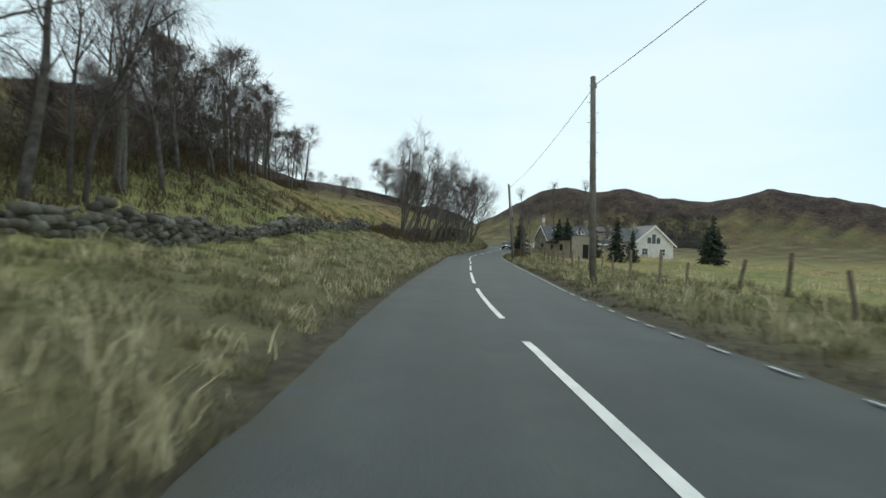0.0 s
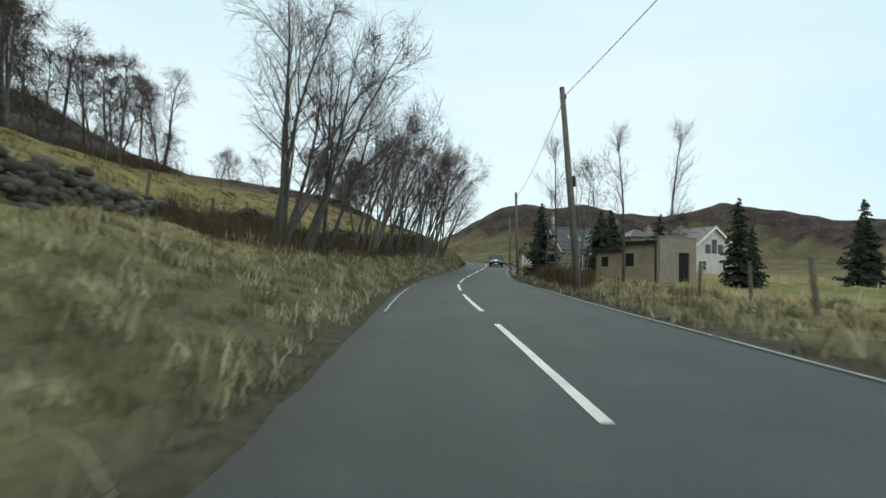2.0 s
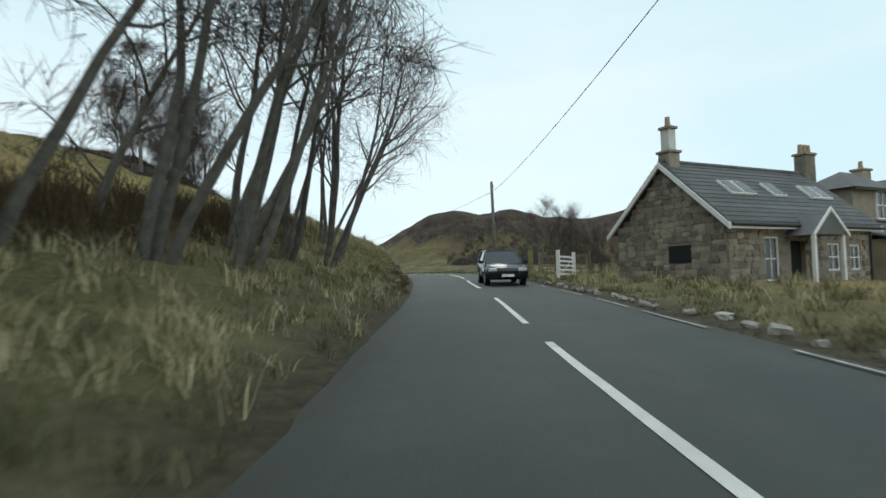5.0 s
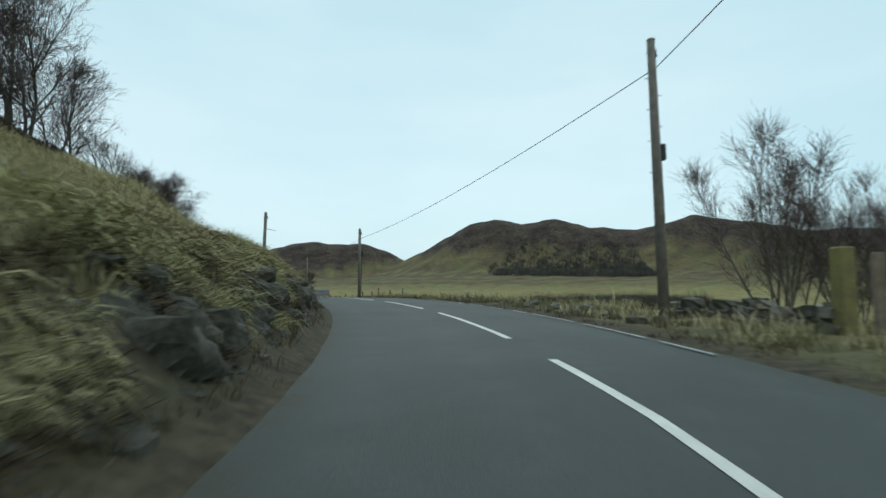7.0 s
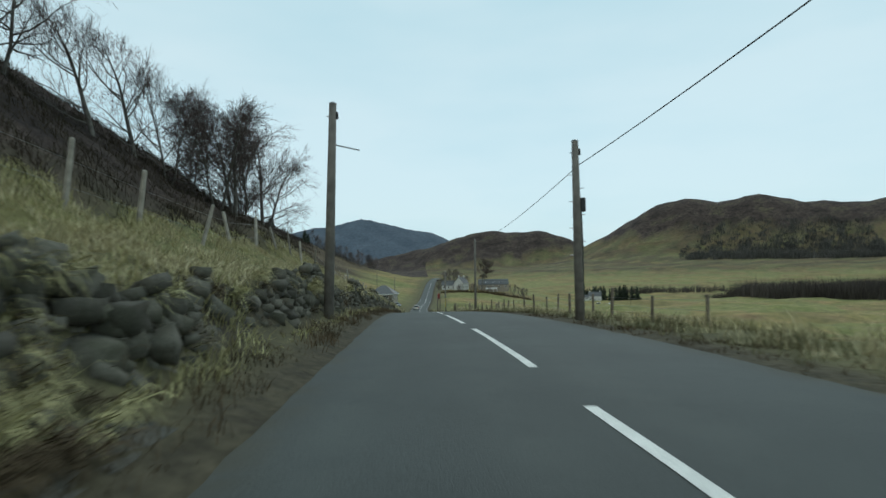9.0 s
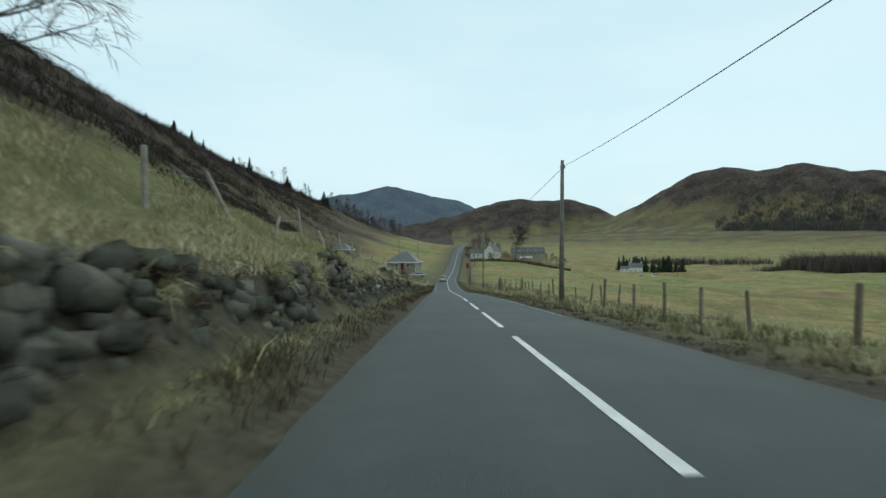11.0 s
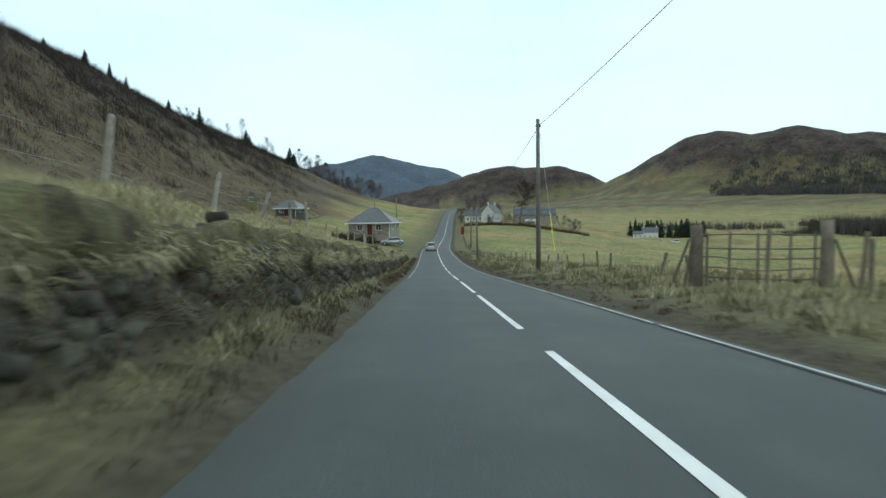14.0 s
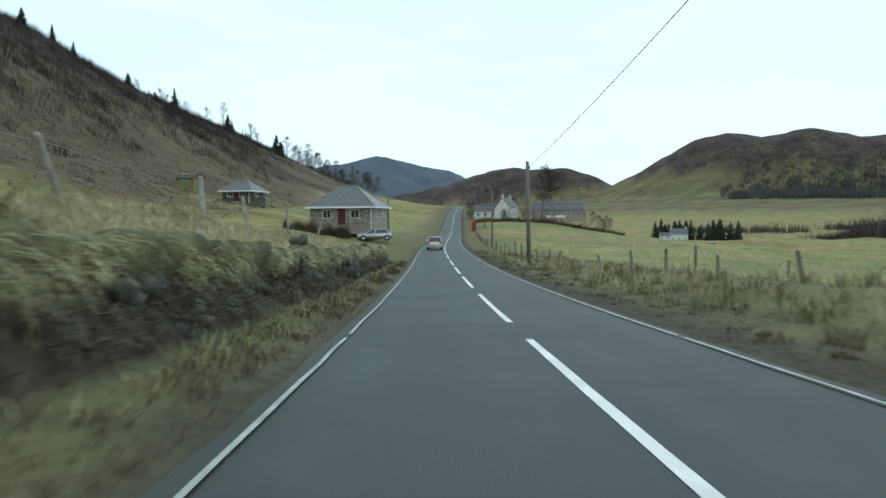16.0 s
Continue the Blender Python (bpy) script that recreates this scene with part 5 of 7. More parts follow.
def stone_cottage(m):
    """Cottage with its gable to the road (-x), its front to -y."""
    ob = empty("stone_cottage", "brown rubble-stone cottage with slate roof and white bargeboards", "house", m)
    W, L, E, R = 5.8, 9.2, 2.62, 5.15        # gable width, length, eaves and ridge height
    up = (R - E) / (W / 2)
    front = [(2.55, 0.1, 0.85, 1.75), (4.15, -0.3, 0.95, 2.0), (6.5, 0.45, 0.85, 1.15), (8.0, 0.45, 0.75, 1.1)]
    wall = part("wall", wall_with_openings(0, L, 0, 0.5, -1.2, E, front), MORTAR, ob, "mortar between brown stones")
    rubble_face(wall, 0.02, L, -0.5, lambda x: E, 0, front, 3, 0.36, 220)
    part("back_wall", box(0, W - 0.5, -1.2, L, W, E), MORTAR, ob)
    part("gable_wall", prism([(0.5, -1.2), (W - 0.5, -1.2), (W - 0.5, E), (W / 2, R - 0.1), (0.5, E)], "x", 0.0, 0.5), MORTAR, ob)
    part("gable_wall", prism([(0.5, -1.2), (W - 0.5, -1.2), (W - 0.5, E), (W / 2, R - 0.1), (0.5, E)], "x", L - 0.5, L), MORTAR, ob)
    face = link("gable_face", None, ob)
    face.matrix_basis = Matrix.Translation((0, W, 0)) @ pose(0, 0, 0, 0, 0, -90)
    hole = [(3.6, 0.9, 1.15, 0.72)]
    rubble_face(face, 0.05, W - 0.05, -0.3, lambda x: E + up * min(x, W - x) - 0.1, 0, hole, 5, 0.37, 295)
    part("boarded_window", box(3.03, -0.04, 0.9, 4.17, 0.05, 1.62), DARK, face, "dark boarded gable window")
    slate_roof(ob, -0.25, L + 0.2, -0.35, E - 0.35 * up, W / 2, R)
    slate_roof(ob, -0.25, L + 0.2, W + 0.35, E - 0.35 * up, W / 2, R)
    bargeboards(ob, -0.27, -0.4, E - 0.4 * up, W / 2, R, W + 0.4, E - 0.4 * up)
    bargeboards(ob, L + 0.22, -0.4, E - 0.4 * up, W / 2, R, W + 0.4, E - 0.4 * up)
    part("ridge_tile", tube([(-0.2, W / 2, R + 0.1), (L + 0.15, W / 2, R + 0.1)], 0.1, 8), SLATE, ob)
    part("fascia", box(-0.2, -0.42, E - 0.40 * up - 0.16, L + 0.15, -0.36, E - 0.38 * up - 0.02), WHITE, ob, "white painted fascia board")
    part("gutter", tube([(-0.2, -0.47, E - 0.36), (L + 0.15, -0.47, E - 0.39)], 0.06, 8), WIRE, ob)
    part("downpipe", tube([(L - 0.25, -0.12, E - 0.4), (L - 0.25, -0.12, -0.4)], 0.045, 8), WIRE, ob)
    window_unit(ob, 2.55, 0.1, 0.85, 1.75, 0.1)
    window_unit(ob, 6.5, 0.45, 0.85, 1.15, 0.1)
    window_unit(ob, 8.0, 0.45, 0.75, 1.1, 0.1)
    part("door", box(3.7, 0.2, -0.3, 4.6, 0.28, 1.7), DARK, ob, "dark panelled front door")
    porch = part("porch_roof", prism([(3.2, 1.85), (5.2, 1.85), (4.2, 2.75)], "y", -1.3, 0.1), SLATE, ob)
    for a, b in (((3.08, 1.75), (4.2, 2.8)), ((4.2, 2.8), (5.32, 1.75))):
        part("porch_bargeboard", prism([(a[0], a[1]), (b[0], b[1]), (b[0], b[1] + 0.14), (a[0], a[1] + 0.14)], "y", -1.36, -1.30), WHITE, porch)
    part("porch_gable", prism([(3.35, 1.86), (5.05, 1.86), (4.2, 2.62)], "y", -1.29, -1.24), WHITE, porch, "white boarded porch gable")
    for px in (3.3, 5.1):
        part("porch_post", box(px - 0.07, -1.25, -0.6, px + 0.07, -1.11, 1.85, 0.01), WHITE, porch)
    pitch = math.atan(up)
    for sx in (2.15, 2.95, 4.85, 7.35, 8.1):
        yy = W / 2 * 0.5
        skylight(ob, sx, yy, E + up * yy + 0.10, 0.72, 1.0, pitch)
    chimney(ob, 0.35, W / 2, R + 0.1, 0.62, 0.62, 0.35, 0)
    chimney(ob, 0.35, W / 2, R + 0.5, 0.42, 0.46, 1.0, 1, HARL)
    chimney(ob, L + 0.3, W / 2, R + 0.05, 0.75, 0.6, 0.95, 3)
    # wing behind, with its hipped stair block and a low lean-to in front
    e2, r2 = 2.6, 4.75
    part("wing_wall", box(L + 0.45, 1.6, -1.4, 15.4, 7.2, e2), RUBBLE, ob, "grey-brown stone wing wall")
    slate_roof(ob, L + 0.28, 15.6, 1.3, e2 - 0.2, 4.4, r2, name="wing_roof", courses=12)
    slate_roof(ob, L + 0.28, 15.6, 7.5, e2 - 0.2, 4.4, r2, name="wing_roof", courses=12)
    part("stair_block", box(11.2, 1.75, -1.2, 14.6, 4.6, 4.55), MORTAR, ob, "grey harled stair block")
    bm = bmesh.new()
    q = [bm.verts.new(p) for p in ((10.9, 1.45, 4.5), (14.9, 1.45, 4.5), (14.9, 4.9, 4.5), (10.9, 4.9, 4.5), (12.5, 3.0, 5.55), (13.3, 3.0, 5.55))]
    for f in ((0, 1, 5, 4), (1, 2, 5), (2, 3, 4, 5), (3, 0, 4), (3, 2, 1, 0)):
        bm.faces.new([q[k] for k in f])
    part("hipped_roof", bm, SLATE, ob)
    part("eaves_board", box(10.88, 1.41, 4.36, 14.92, 1.45, 4.5), WIRE, ob)
    window_unit(ob, 13.6, 2.95, 1.05, 1.45, 1.72)
    chimney(ob, 15.1, 3.4, r2 - 0.1, 0.75, 0.6, 1.15, 1)
    lean = part("lean_to_wall", box(10.6, 0.1, -1.2, 14.4, 1.6, 1.85), CONCRETE, ob, "ochre rendered lean-to")
    part("lean_to_roof", prism([(-0.15, 1.86), (1.6, 2.35), (1.6, 2.45), (-0.15, 1.96)], "x", 10.4, 14.6), SLATE, lean)
    part("lean_to_fascia", box(10.4, -0.2, 1.78, 14.6, -0.16, 2.0), WHITE, lean, "white fascia board")
    # long range running to the glazed gable that looks down the valley
    part("range_wall", box(15.4, 2.0, -2.2, 20.0, 7.0, 2.75), MORTAR, ob, "grey harled wall of the long range")
    slate_roof(ob, 15.6, 24.0, 1.7, 2.6, 4.6, 5.5, name="range_roof", courses=12)
    slate_roof(ob, 15.6, 24.0, 7.5, 2.6, 4.6, 5.5, name="range_roof", courses=12)
    window_unit(ob, 18.4, 0.25, 0.9, 1.7, 1.95)
    chimney(ob, 21.5, 4.6, 5.5, 0.7, 0.6, 0.8, 1)
    gx, gy, gw = 23.6, 0.6, 4.6
    part("glazed_gable_wall", prism([(gx - gw, -2.6), (gx + gw, -2.6), (gx + gw, 2.5), (gx, 6.1), (gx - gw, 2.5)], "y", gy, gy + 0.4), HARL, ob, "pale harled gable")
    part("side_wall", box(gx - gw, gy + 0.4, -2.6, gx - gw + 0.4, 8.6, 2.5), HARL, ob)
    part("side_wall", box(gx + gw - 0.4, gy + 0.4, -2.6, gx + gw, 8.6, 2.5), HARL, ob)
    for s in (-1, 1):
        part("cross_roof", prism([(gx + s * (gw + 0.5), 2.1), (gx, 6.15), (gx, 6.3), (gx + s * (gw + 0.5), 2.25)], "y", gy - 0.35, 8.8), SLATE, ob)
        part("bargeboard", prism([(gx + s * (gw + 0.55), 1.9), (gx, 5.95), (gx, 6.35), (gx + s * (gw + 0.55), 2.25)], "y", gy - 0.42, gy - 0.36), WHITE, ob, "white painted bargeboard")
    for k in (-1, 0, 1):
        g = link("gable_window", None, ob)
        hgt = 1.9 if k == 0 else 1.2
        part("pane", box(gx + k * 1.05 - 0.42, gy - 0.03, 2.6, gx + k * 1.05 + 0.42, gy + 0.02, 2.6 + hgt), GLASS, g)
    window_unit(ob, gx - 2.0, 0.2, 1.4, 1.4, gy - 0.03)
    window_unit(ob, gx + 2.0, 0.2, 1.4, 1.4, gy - 0.03)
    return ob


stone_cottage(pose(45.05, 101.2, 1.6, 0, 0, 0.2))


def shed(m):
    """Low shed; its long side looks towards -y, and the taller block with the doorway stands at its far end in x."""
    ob = empty("garden_shed", "low ochre rendered shed with a dark felt roof beside the road", "shed", m)
    L, D = 6.2, 3.2
    holes = [(0.95, 1.0, 0.8, 0.75), (3.55, 1.05, 0.9, 0.9)]
    part("front_wall", wall_with_openings(0, L, 0, 0.18, -0.6, 2.1, holes), CONCRETE, ob)
    part("upper_wall", box(2.9, 0.0, 2.1, L, 0.18, 2.6), CONCRETE, ob)
    part("back_wall", box(0, D - 0.18, -0.6, L, D, 2.1), CONCRETE, ob)
    part("end_wall", box(0, 0.18, -0.6, 0.18, D - 0.18, 2.1), CONCRETE, ob)
    part("roof", prism([(-0.3, 2.1), (D + 0.25, 2.0), (D + 0.25, 2.12), (-0.3, 2.25)], "x", -0.25, 2.88), DARK, ob, "dark felt roof with a shadowed eave")
    part("roof", prism([(-0.35, 2.6), (D + 0.25, 2.4), (D + 0.25, 2.55), (-0.35, 2.78)], "x", 2.7, L), DARK, ob, "dark felt roof with a shadowed eave")
    block = part("end_block", wall_with_openings(0.0, D + 0.1, 0, 0.2, -0.6, 3.0, [(2.2, 0.0, 1.0, 2.0)]), MORTAR, ob, "grey concrete end wall")
    block.matrix_basis = Matrix.Translation((L + 0.25, -0.05, 0)) @ pose(0, 0, 0, 0, 0, 90)
    part("coping", box(L + 0.0, -0.1, 3.0, L + 0.3, D + 0.1, 3.08, 0.02), MORTAR, ob)
    part("return_wall", box(L + 0.0, -0.05, -0.6, L + 0.05, D, 3.0), MORTAR, ob)
    part("drainpipe", tube([(L - 0.1, -0.07, 2.5), (L - 0.1, -0.07, -0.2)], 0.05, 8), WIRE, ob, "black drainpipe")
    for x, z, w, h in holes:
        part("window_board", box(x - w / 2, 0.08, z, x + w / 2, 0.14, z + h), DARK, ob, "dark dusty window")
    # near-black sheet behind the opening gives the shade of the shed's inside
    part("doorway", box(L + 0.06, 1.6, 0, L + 0.09, 2.7, 2.0), DARK, ob, "near-black sheet for the shade inside the doorway")
    for k in range(4):
        part("render_panel", box(0.06 + 1.5 * k, -0.012, -0.4, 0.1 + 1.5 * k, 0.01, 2.05), MORTAR, ob)
    return ob


gz = ground_z(35.5, 74)
shed(pose(34.7, 77.6, gz + 0.1, 0, 0, -83.5))


def hip_bungalow(m, L=11.0, D=8.5, E=2.75, R=5.6, label="", wall=None, over=0.6):
    ob = empty("bungalow", label, "house", m)
    wm = wall or RUBBLE
    holes = [(L * 0.27, 0.85, 1.15, 1.1), (L * 0.51, 0.0, 1.0, 2.1), (L * 0.72, 0.85, 1.15, 1.1)]
    w = part("front_wall", wall_with_openings(0, L, 0, 0.3, -1.2, E, holes), MORTAR if wm is RUBBLE else wm, ob)
    if wm is RUBBLE:
        rubble_face(w, 0.02, L, -0.2, lambda x: E, 0, holes, 9, 0.4, 190)
    part("back_wall", box(0, D - 0.3, -1.2, L, D, E), wm, ob)
    part("end_wall", box(0, 0.3, -1.2, 0.3, D - 0.3, E), wm, ob)
    part("end_wall", box(L - 0.3, 0.3, -1.2, L, D - 0.3, E), wm, ob)
    o, r = over, 0.9
    bm = bmesh.new()
    v = [bm.verts.new(p) for p in ((-o, -o, E - 0.1), (L + o, -o, E - 0.1), (L + o, D + o, E - 0.1), (-o, D + o, E - 0.1),
                                   (L / 2 - r, D / 2, R), (L / 2 + r, D / 2, R), (-o, -o, E - 0.25), (L + o, -o, E - 0.25), (L + o, D + o, E - 0.25), (-o, D + o, E - 0.25))]
    for f in ((0, 1, 5, 4), (1, 2, 5), (2, 3, 4, 5), (3, 0, 4), (6, 7, 1, 0), (7, 8, 2, 1), (8, 9, 3, 2), (9, 6, 0, 3), (9, 8, 7, 6)):
        bm.faces.new([v[k] for k in f])
    roof = part("roof", bm, SLATE, ob, "dark grey slate hipped roof")
    for a, b in (((-o, -o, E - 0.08), (L / 2 - r, D / 2, R + 0.02)), ((L + o, -o, E - 0.08), (L / 2 + r, D / 2, R + 0.02)), ((L / 2 - r, D / 2, R + 0.02), (L / 2 + r, D / 2, R + 0.02)),
                 ((L + o, D + o, E - 0.08), (L / 2 + r, D / 2, R + 0.02)), ((-o, D + o, E - 0.08), (L / 2 - r, D / 2, R + 0.02))):
        part("ridge_tile", tube([a, b], 0.09, 6), MORTAR, roof)
    part("fascia", box(-o, -o - 0.03, E - 0.3, L + o, -o, E - 0.08), WHITE, ob, "white fascia board")
    part("fascia", box(L + o, -o, E - 0.3, L + o + 0.03, D + o, E - 0.08), WHITE, ob, "white fascia board")
    for x, z, w_, h in (holes[0], holes[2]):
        window_unit(ob, x, z, w_, h, 0.1, (1, 0))
    part("door", box(L * 0.51 - 0.5, 0.12, 0, L * 0.51 + 0.5, 0.2, 2.1), DOORRED, ob, "dark red front door")
    part("door_step", box(L * 0.51 - 0.9, -0.7, -0.5, L * 0.51 + 0.9, -0.06, 0.0, 0.02), MORTAR, ob)
    part("downpipe", tube([(L - 0.15, -0.1, E - 0.2), (L - 0.15, -0.1, -0.5)], 0.06, 8), WHITE, ob, "white downpipe")
    for k in range(2):
        w2 = window_unit(ob, 0, 0.9, 1.1, 1.2, -0.02, name="end_window")
        w2.matrix_basis = Matrix.Translation((L, 2.2 + 3.4 * k, 0)) @ pose(0, 0, 0, 0, 0, 90)
    return ob


hip_bungalow(pose(27.5, 341, -3.75, 0, 0, -9.5), 8.4, 8.0, 2.45, 5.25, over=0.5, label="grey stone bungalow with a slate hipped roof")
hip_bungalow(pose(5.6, 370, 0.35, 0, 0, -12), 5.4, 5.5, 2.0, 3.9, "small dark house with hipped slate roof on the slope", STONE)


def gable_house(m, L, D, E, R, label, wall, chimneys=(0.1, 0.9), lights=0, front_windows=3, white_front=False, name="farmhouse"):
    """Plain house: ridge along x, front to -y."""
    ob = empty(name, label, "house", m)
    holes = [(L * (k + 0.5) / front_windows, 0.9, 0.9, 1.1) for k in range(front_windows)]
    part("front_wall", wall_with_openings(0, L, 0, 0.3, -1.5, E, holes), wall, ob)
    part("back_wall", box(0, D - 0.3, -1.5, L, D, E), wall, ob)
    for a in (0, L - 0.3):
        part("gable_wall", prism([(0.3, -1.5), (D - 0.3, -1.5), (D - 0.3, E), (D / 2, R - 0.05), (0.3, E)], "x", a, a + 0.3), wall, ob)
    up = (R - E) / (D / 2)
    slate_roof(ob, -0.2, L + 0.2, -0.25, E - 0.25 * up, D / 2, R, courses=5)
    slate_roof(ob, -0.2, L + 0.2, D + 0.25, E - 0.25 * up, D / 2, R, courses=5)
    for c in chimneys:
        chimney(ob, L * c, D / 2, R, 0.8, 0.6, 0.9, 2, wall)
    for x, z, w, h in holes:
        window_unit(ob, x, z, w, h, 0.1)
    for k in range(lights):
        y = D * 0.22
        skylight(ob, L * (k + 1) / (lights + 1), y, E + up * y + 0.08, 0.9, 1.1, math.atan(up))
    return ob


def house_at(px, py, turn, *args, sink=0.0, **kw):
    return gable_house(pose(px, py, ground_z(px, py) + 0.2 - sink, 0, 0, turn), *args, **kw)


house_at(58.5, 469, -6, 10.5, 5.5, 2.7, 5.2, "long low white-washed cottage at the farm", HARL, chimneys=(), front_windows=4)
house_at(70.3, 462, 62, 8, 5.8, 3.9, 7.2, "tall white-washed farmhouse with its gable to the road", HARL, chimneys=(0.05, 0.95))
house_at(79.5, 466, -4, 17, 7, 2.6, 5.6, "long slate-roofed barn with white doors at the farm", MORTAR, chimneys=(), front_windows=5, lights=3, name="barn")
bz = ground_z(88, 465)
barn_doors = empty("shed_front", "white-painted open-fronted lean-to at the barn", "shed", pose(83.5, 465.2, bz + 0.2, 0, 0, -4))
part("front", box(0, -0.1, 1.6, 6.5, 0.1, 2.5), WHITE, barn_doors)
for k in range(4):
    part("post", box(0.05 + 2.1 * k, -0.1, 0, 0.2 + 2.1 * k, 0.1, 1.6), WHITE, barn_doors)
house_at(184, 600, -20, 10, 7, 4.2, 7.4, "white two-storey farmhouse among dark conifers in the valley", HARL, front_windows=3)
house_at(177.5, 599, -20, 6, 5, 2.6, 4.4, "white outbuilding beside the valley farmhouse", HARL, chimneys=(), front_windows=2, name="outbuilding")
house_at(-0.5, 365, 10, 3, 2.2, 1.4, 2.1, "small green garden shed on the slope", GREENPOST, chimneys=(), front_windows=1, name="garden_shed")


def call_box(m):
    ob = empty("telephone_box", "red cast-iron telephone box beside the road", "telephone box", m)
    part("plinth", box(-0.46, -0.46, -0.3, 0.46, 0.46, 0.12, 0.02), DARK, ob)
    for sx in (-0.4, 0.4):
        for sy in (-0.4, 0.4):
            part("corner_post", box(sx - 0.06, sy - 0.06, 0.12, sx + 0.06, sy + 0.06, 2.1), RED, ob)
    part("roof", prism([(-0.46, 2.1), (0.46, 2.1), (0.46, 2.28), (0.3, 2.4), (-0.3, 2.4), (-0.46, 2.28)], "y", -0.46, 0.46), RED, ob)
    for k in range(9):
        part("glazing_bar", box(-0.36, -0.42, 0.15 + 0.23 * k, 0.36, -0.38, 0.2 + 0.23 * k), RED, ob)
    for s in (-1, 1):
        part("glazed_side", box(s * 0.4 - 0.015, -0.34, 0.15, s * 0.4 + 0.015, 0.34, 2.1), RED, ob)
    part("back_panel", box(-0.34, 0.38, 0.15, 0.34, 0.42, 2.1), RED, ob)
    part("pane", box(-0.36, -0.395, 0.2, 0.36, -0.385, 2.05), GLASS, ob)
    return ob


call_box(pose(54.5, 417.7, ground_z(54.5, 417.7) + 0.05, 0, 0, 20))


# ---- cars ----
def car(m, paint, label, estate=False, length=4.4, tall=1.46, group=""):
    """Car with its nose to +y."""
    ob = empty("car", label, "car", m, group)
    w, h = 0.87, tall
    L = length / 2
    lower = [(-L, 0.45), (-L + 0.05, 0.28), (L - 0.1, 0.25), (L, 0.42), (L - 0.03, 0.66), (L - 0.25, 0.78), (L - 1.05, 0.93), (-L + (0.25 if estate else 0.5), 0.98), (-L + 0.03, 0.88)]
    bm = prism(lower, "x", -w, w)
    bmesh.ops.bevel(bm, geom=[e for e in bm.edges], offset=0.07, segments=2, affect="EDGES")
    body = part("body", bm, paint, ob, smooth=True)
    back, rear = (-L + 0.12, -L + 0.35) if estate else (-L + 0.35, -L + 1.05)
    a, b, c, d = [(s * (w - 0.06), y, z) for s in (-1, 1) for y, z in ((L - 1.1, 0.9), (back, 0.93))]
    e, f, g, k = [(s * (w - 0.22), y, z) for s in (-1, 1) for y, z in ((L - 1.95, h - 0.04), (rear, h - 0.02))]
    for title, q in (("side_window", (a, b, f, e)), ("side_window", (c, g, k, d)), ("windscreen", (a, e, g, c)), ("rear_window", (b, d, k, f))):
        bm = bmesh.new()
        bm.faces.new([bm.verts.new(p) for p in q])
        part(title, bm, GLASS, ob, "dark tinted glass")
    mid_f, mid_r = L - 1.98, rear - 0.03
    bm = box(-w + 0.2, mid_r, h - 0.05, w - 0.2, mid_f, h + 0.01, 0.03)
    part("roof", bm, paint, ob)
    for s in (-1, 1):
        for y0, z0, y1, z1, r in ((L - 1.1, 0.92, L - 1.97, h - 0.03, 0.035), (back, 0.93, rear, h - 0.03, 0.05), (0.0, 0.93, -0.1, h - 0.03, 0.035), (mid_f, h - 0.03, mid_r, h - 0.03, 0.03)):
            part("pillar", tube([(s * (w - 0.06 - (0.14 if z0 > 1 else 0)), y0, z0), (s * (w - 0.21), y1, z1)], r, 6), paint, ob)
        for y in (L - 0.85, -L + 0.8):
            wheel = link("wheel", None, ob)
            x = s * (w - 0.09)
            part("tyre", tube([(x - 0.1, y, 0.31), (x + 0.1, y, 0.31)], 0.31, 18), RUBBER, wheel)
            part("rim", tube([(x - 0.11, y, 0.31), (x + 0.11, y, 0.31)], 0.2, 12), CHROME, wheel)
            part("wheel_arch", tube([(s * (w - 0.2), y, 0.34), (s * (w + 0.004), y, 0.34)], 0.37, 18), DARK, ob)
        part("headlight", box(s * 0.62 - 0.18, L - 0.2, 0.6, s * 0.62 + 0.18, L - 0.06, 0.74, 0.03), LAMPW, ob, "clear headlight")
        part("tail_light", box(s * 0.7 - 0.13, -L - 0.005, 0.7, s * 0.7 + 0.13, -L + 0.12, 0.92, 0.03), LAMPR, ob, "red tail light")
        part("door_mirror", box(s * 0.98 - 0.09, L - 1.45, 0.92, s * 0.98 + 0.09, L - 1.33, 1.06, 0.03), paint, ob)
        part("door_seam", box(s * (w + 0.002) - 0.003, 0.0, 0.35, s * (w + 0.002) + 0.003, 0.015, 0.92), DARK, ob)
    part("front_plate", box(-0.26, L + 0.0, 0.38, 0.26, L + 0.015, 0.49), WHITE, ob, "white number plate")
    part("rear_plate", box(-0.26, -L - 0.015, 0.6, 0.26, -L + 0.0, 0.71), PLATEY, ob, "yellow number plate")
    part("grille", box(-0.45, L - 0.06, 0.5, 0.45, L + 0.005, 0.62), DARK, ob)
    part("bumper", box(-w + 0.05, -L - 0.04, 0.32, w - 0.05, -L + 0.1, 0.52, 0.04), paint, ob)
    return ob


def on_road(y, u, turn=0.0):
    x, yy = across(y, u)
    z = float(centre(y)[1])
    slope = math.degrees(math.atan(float(centre(y + 1)[1] - centre(y - 1)[1]) / 2))
    return pose(float(x), float(yy), z + 0.01, 0, 0, heading(y) + turn) @ pose(0, 0, 0, slope if abs(turn) < 90 else -slope, 0, 0)


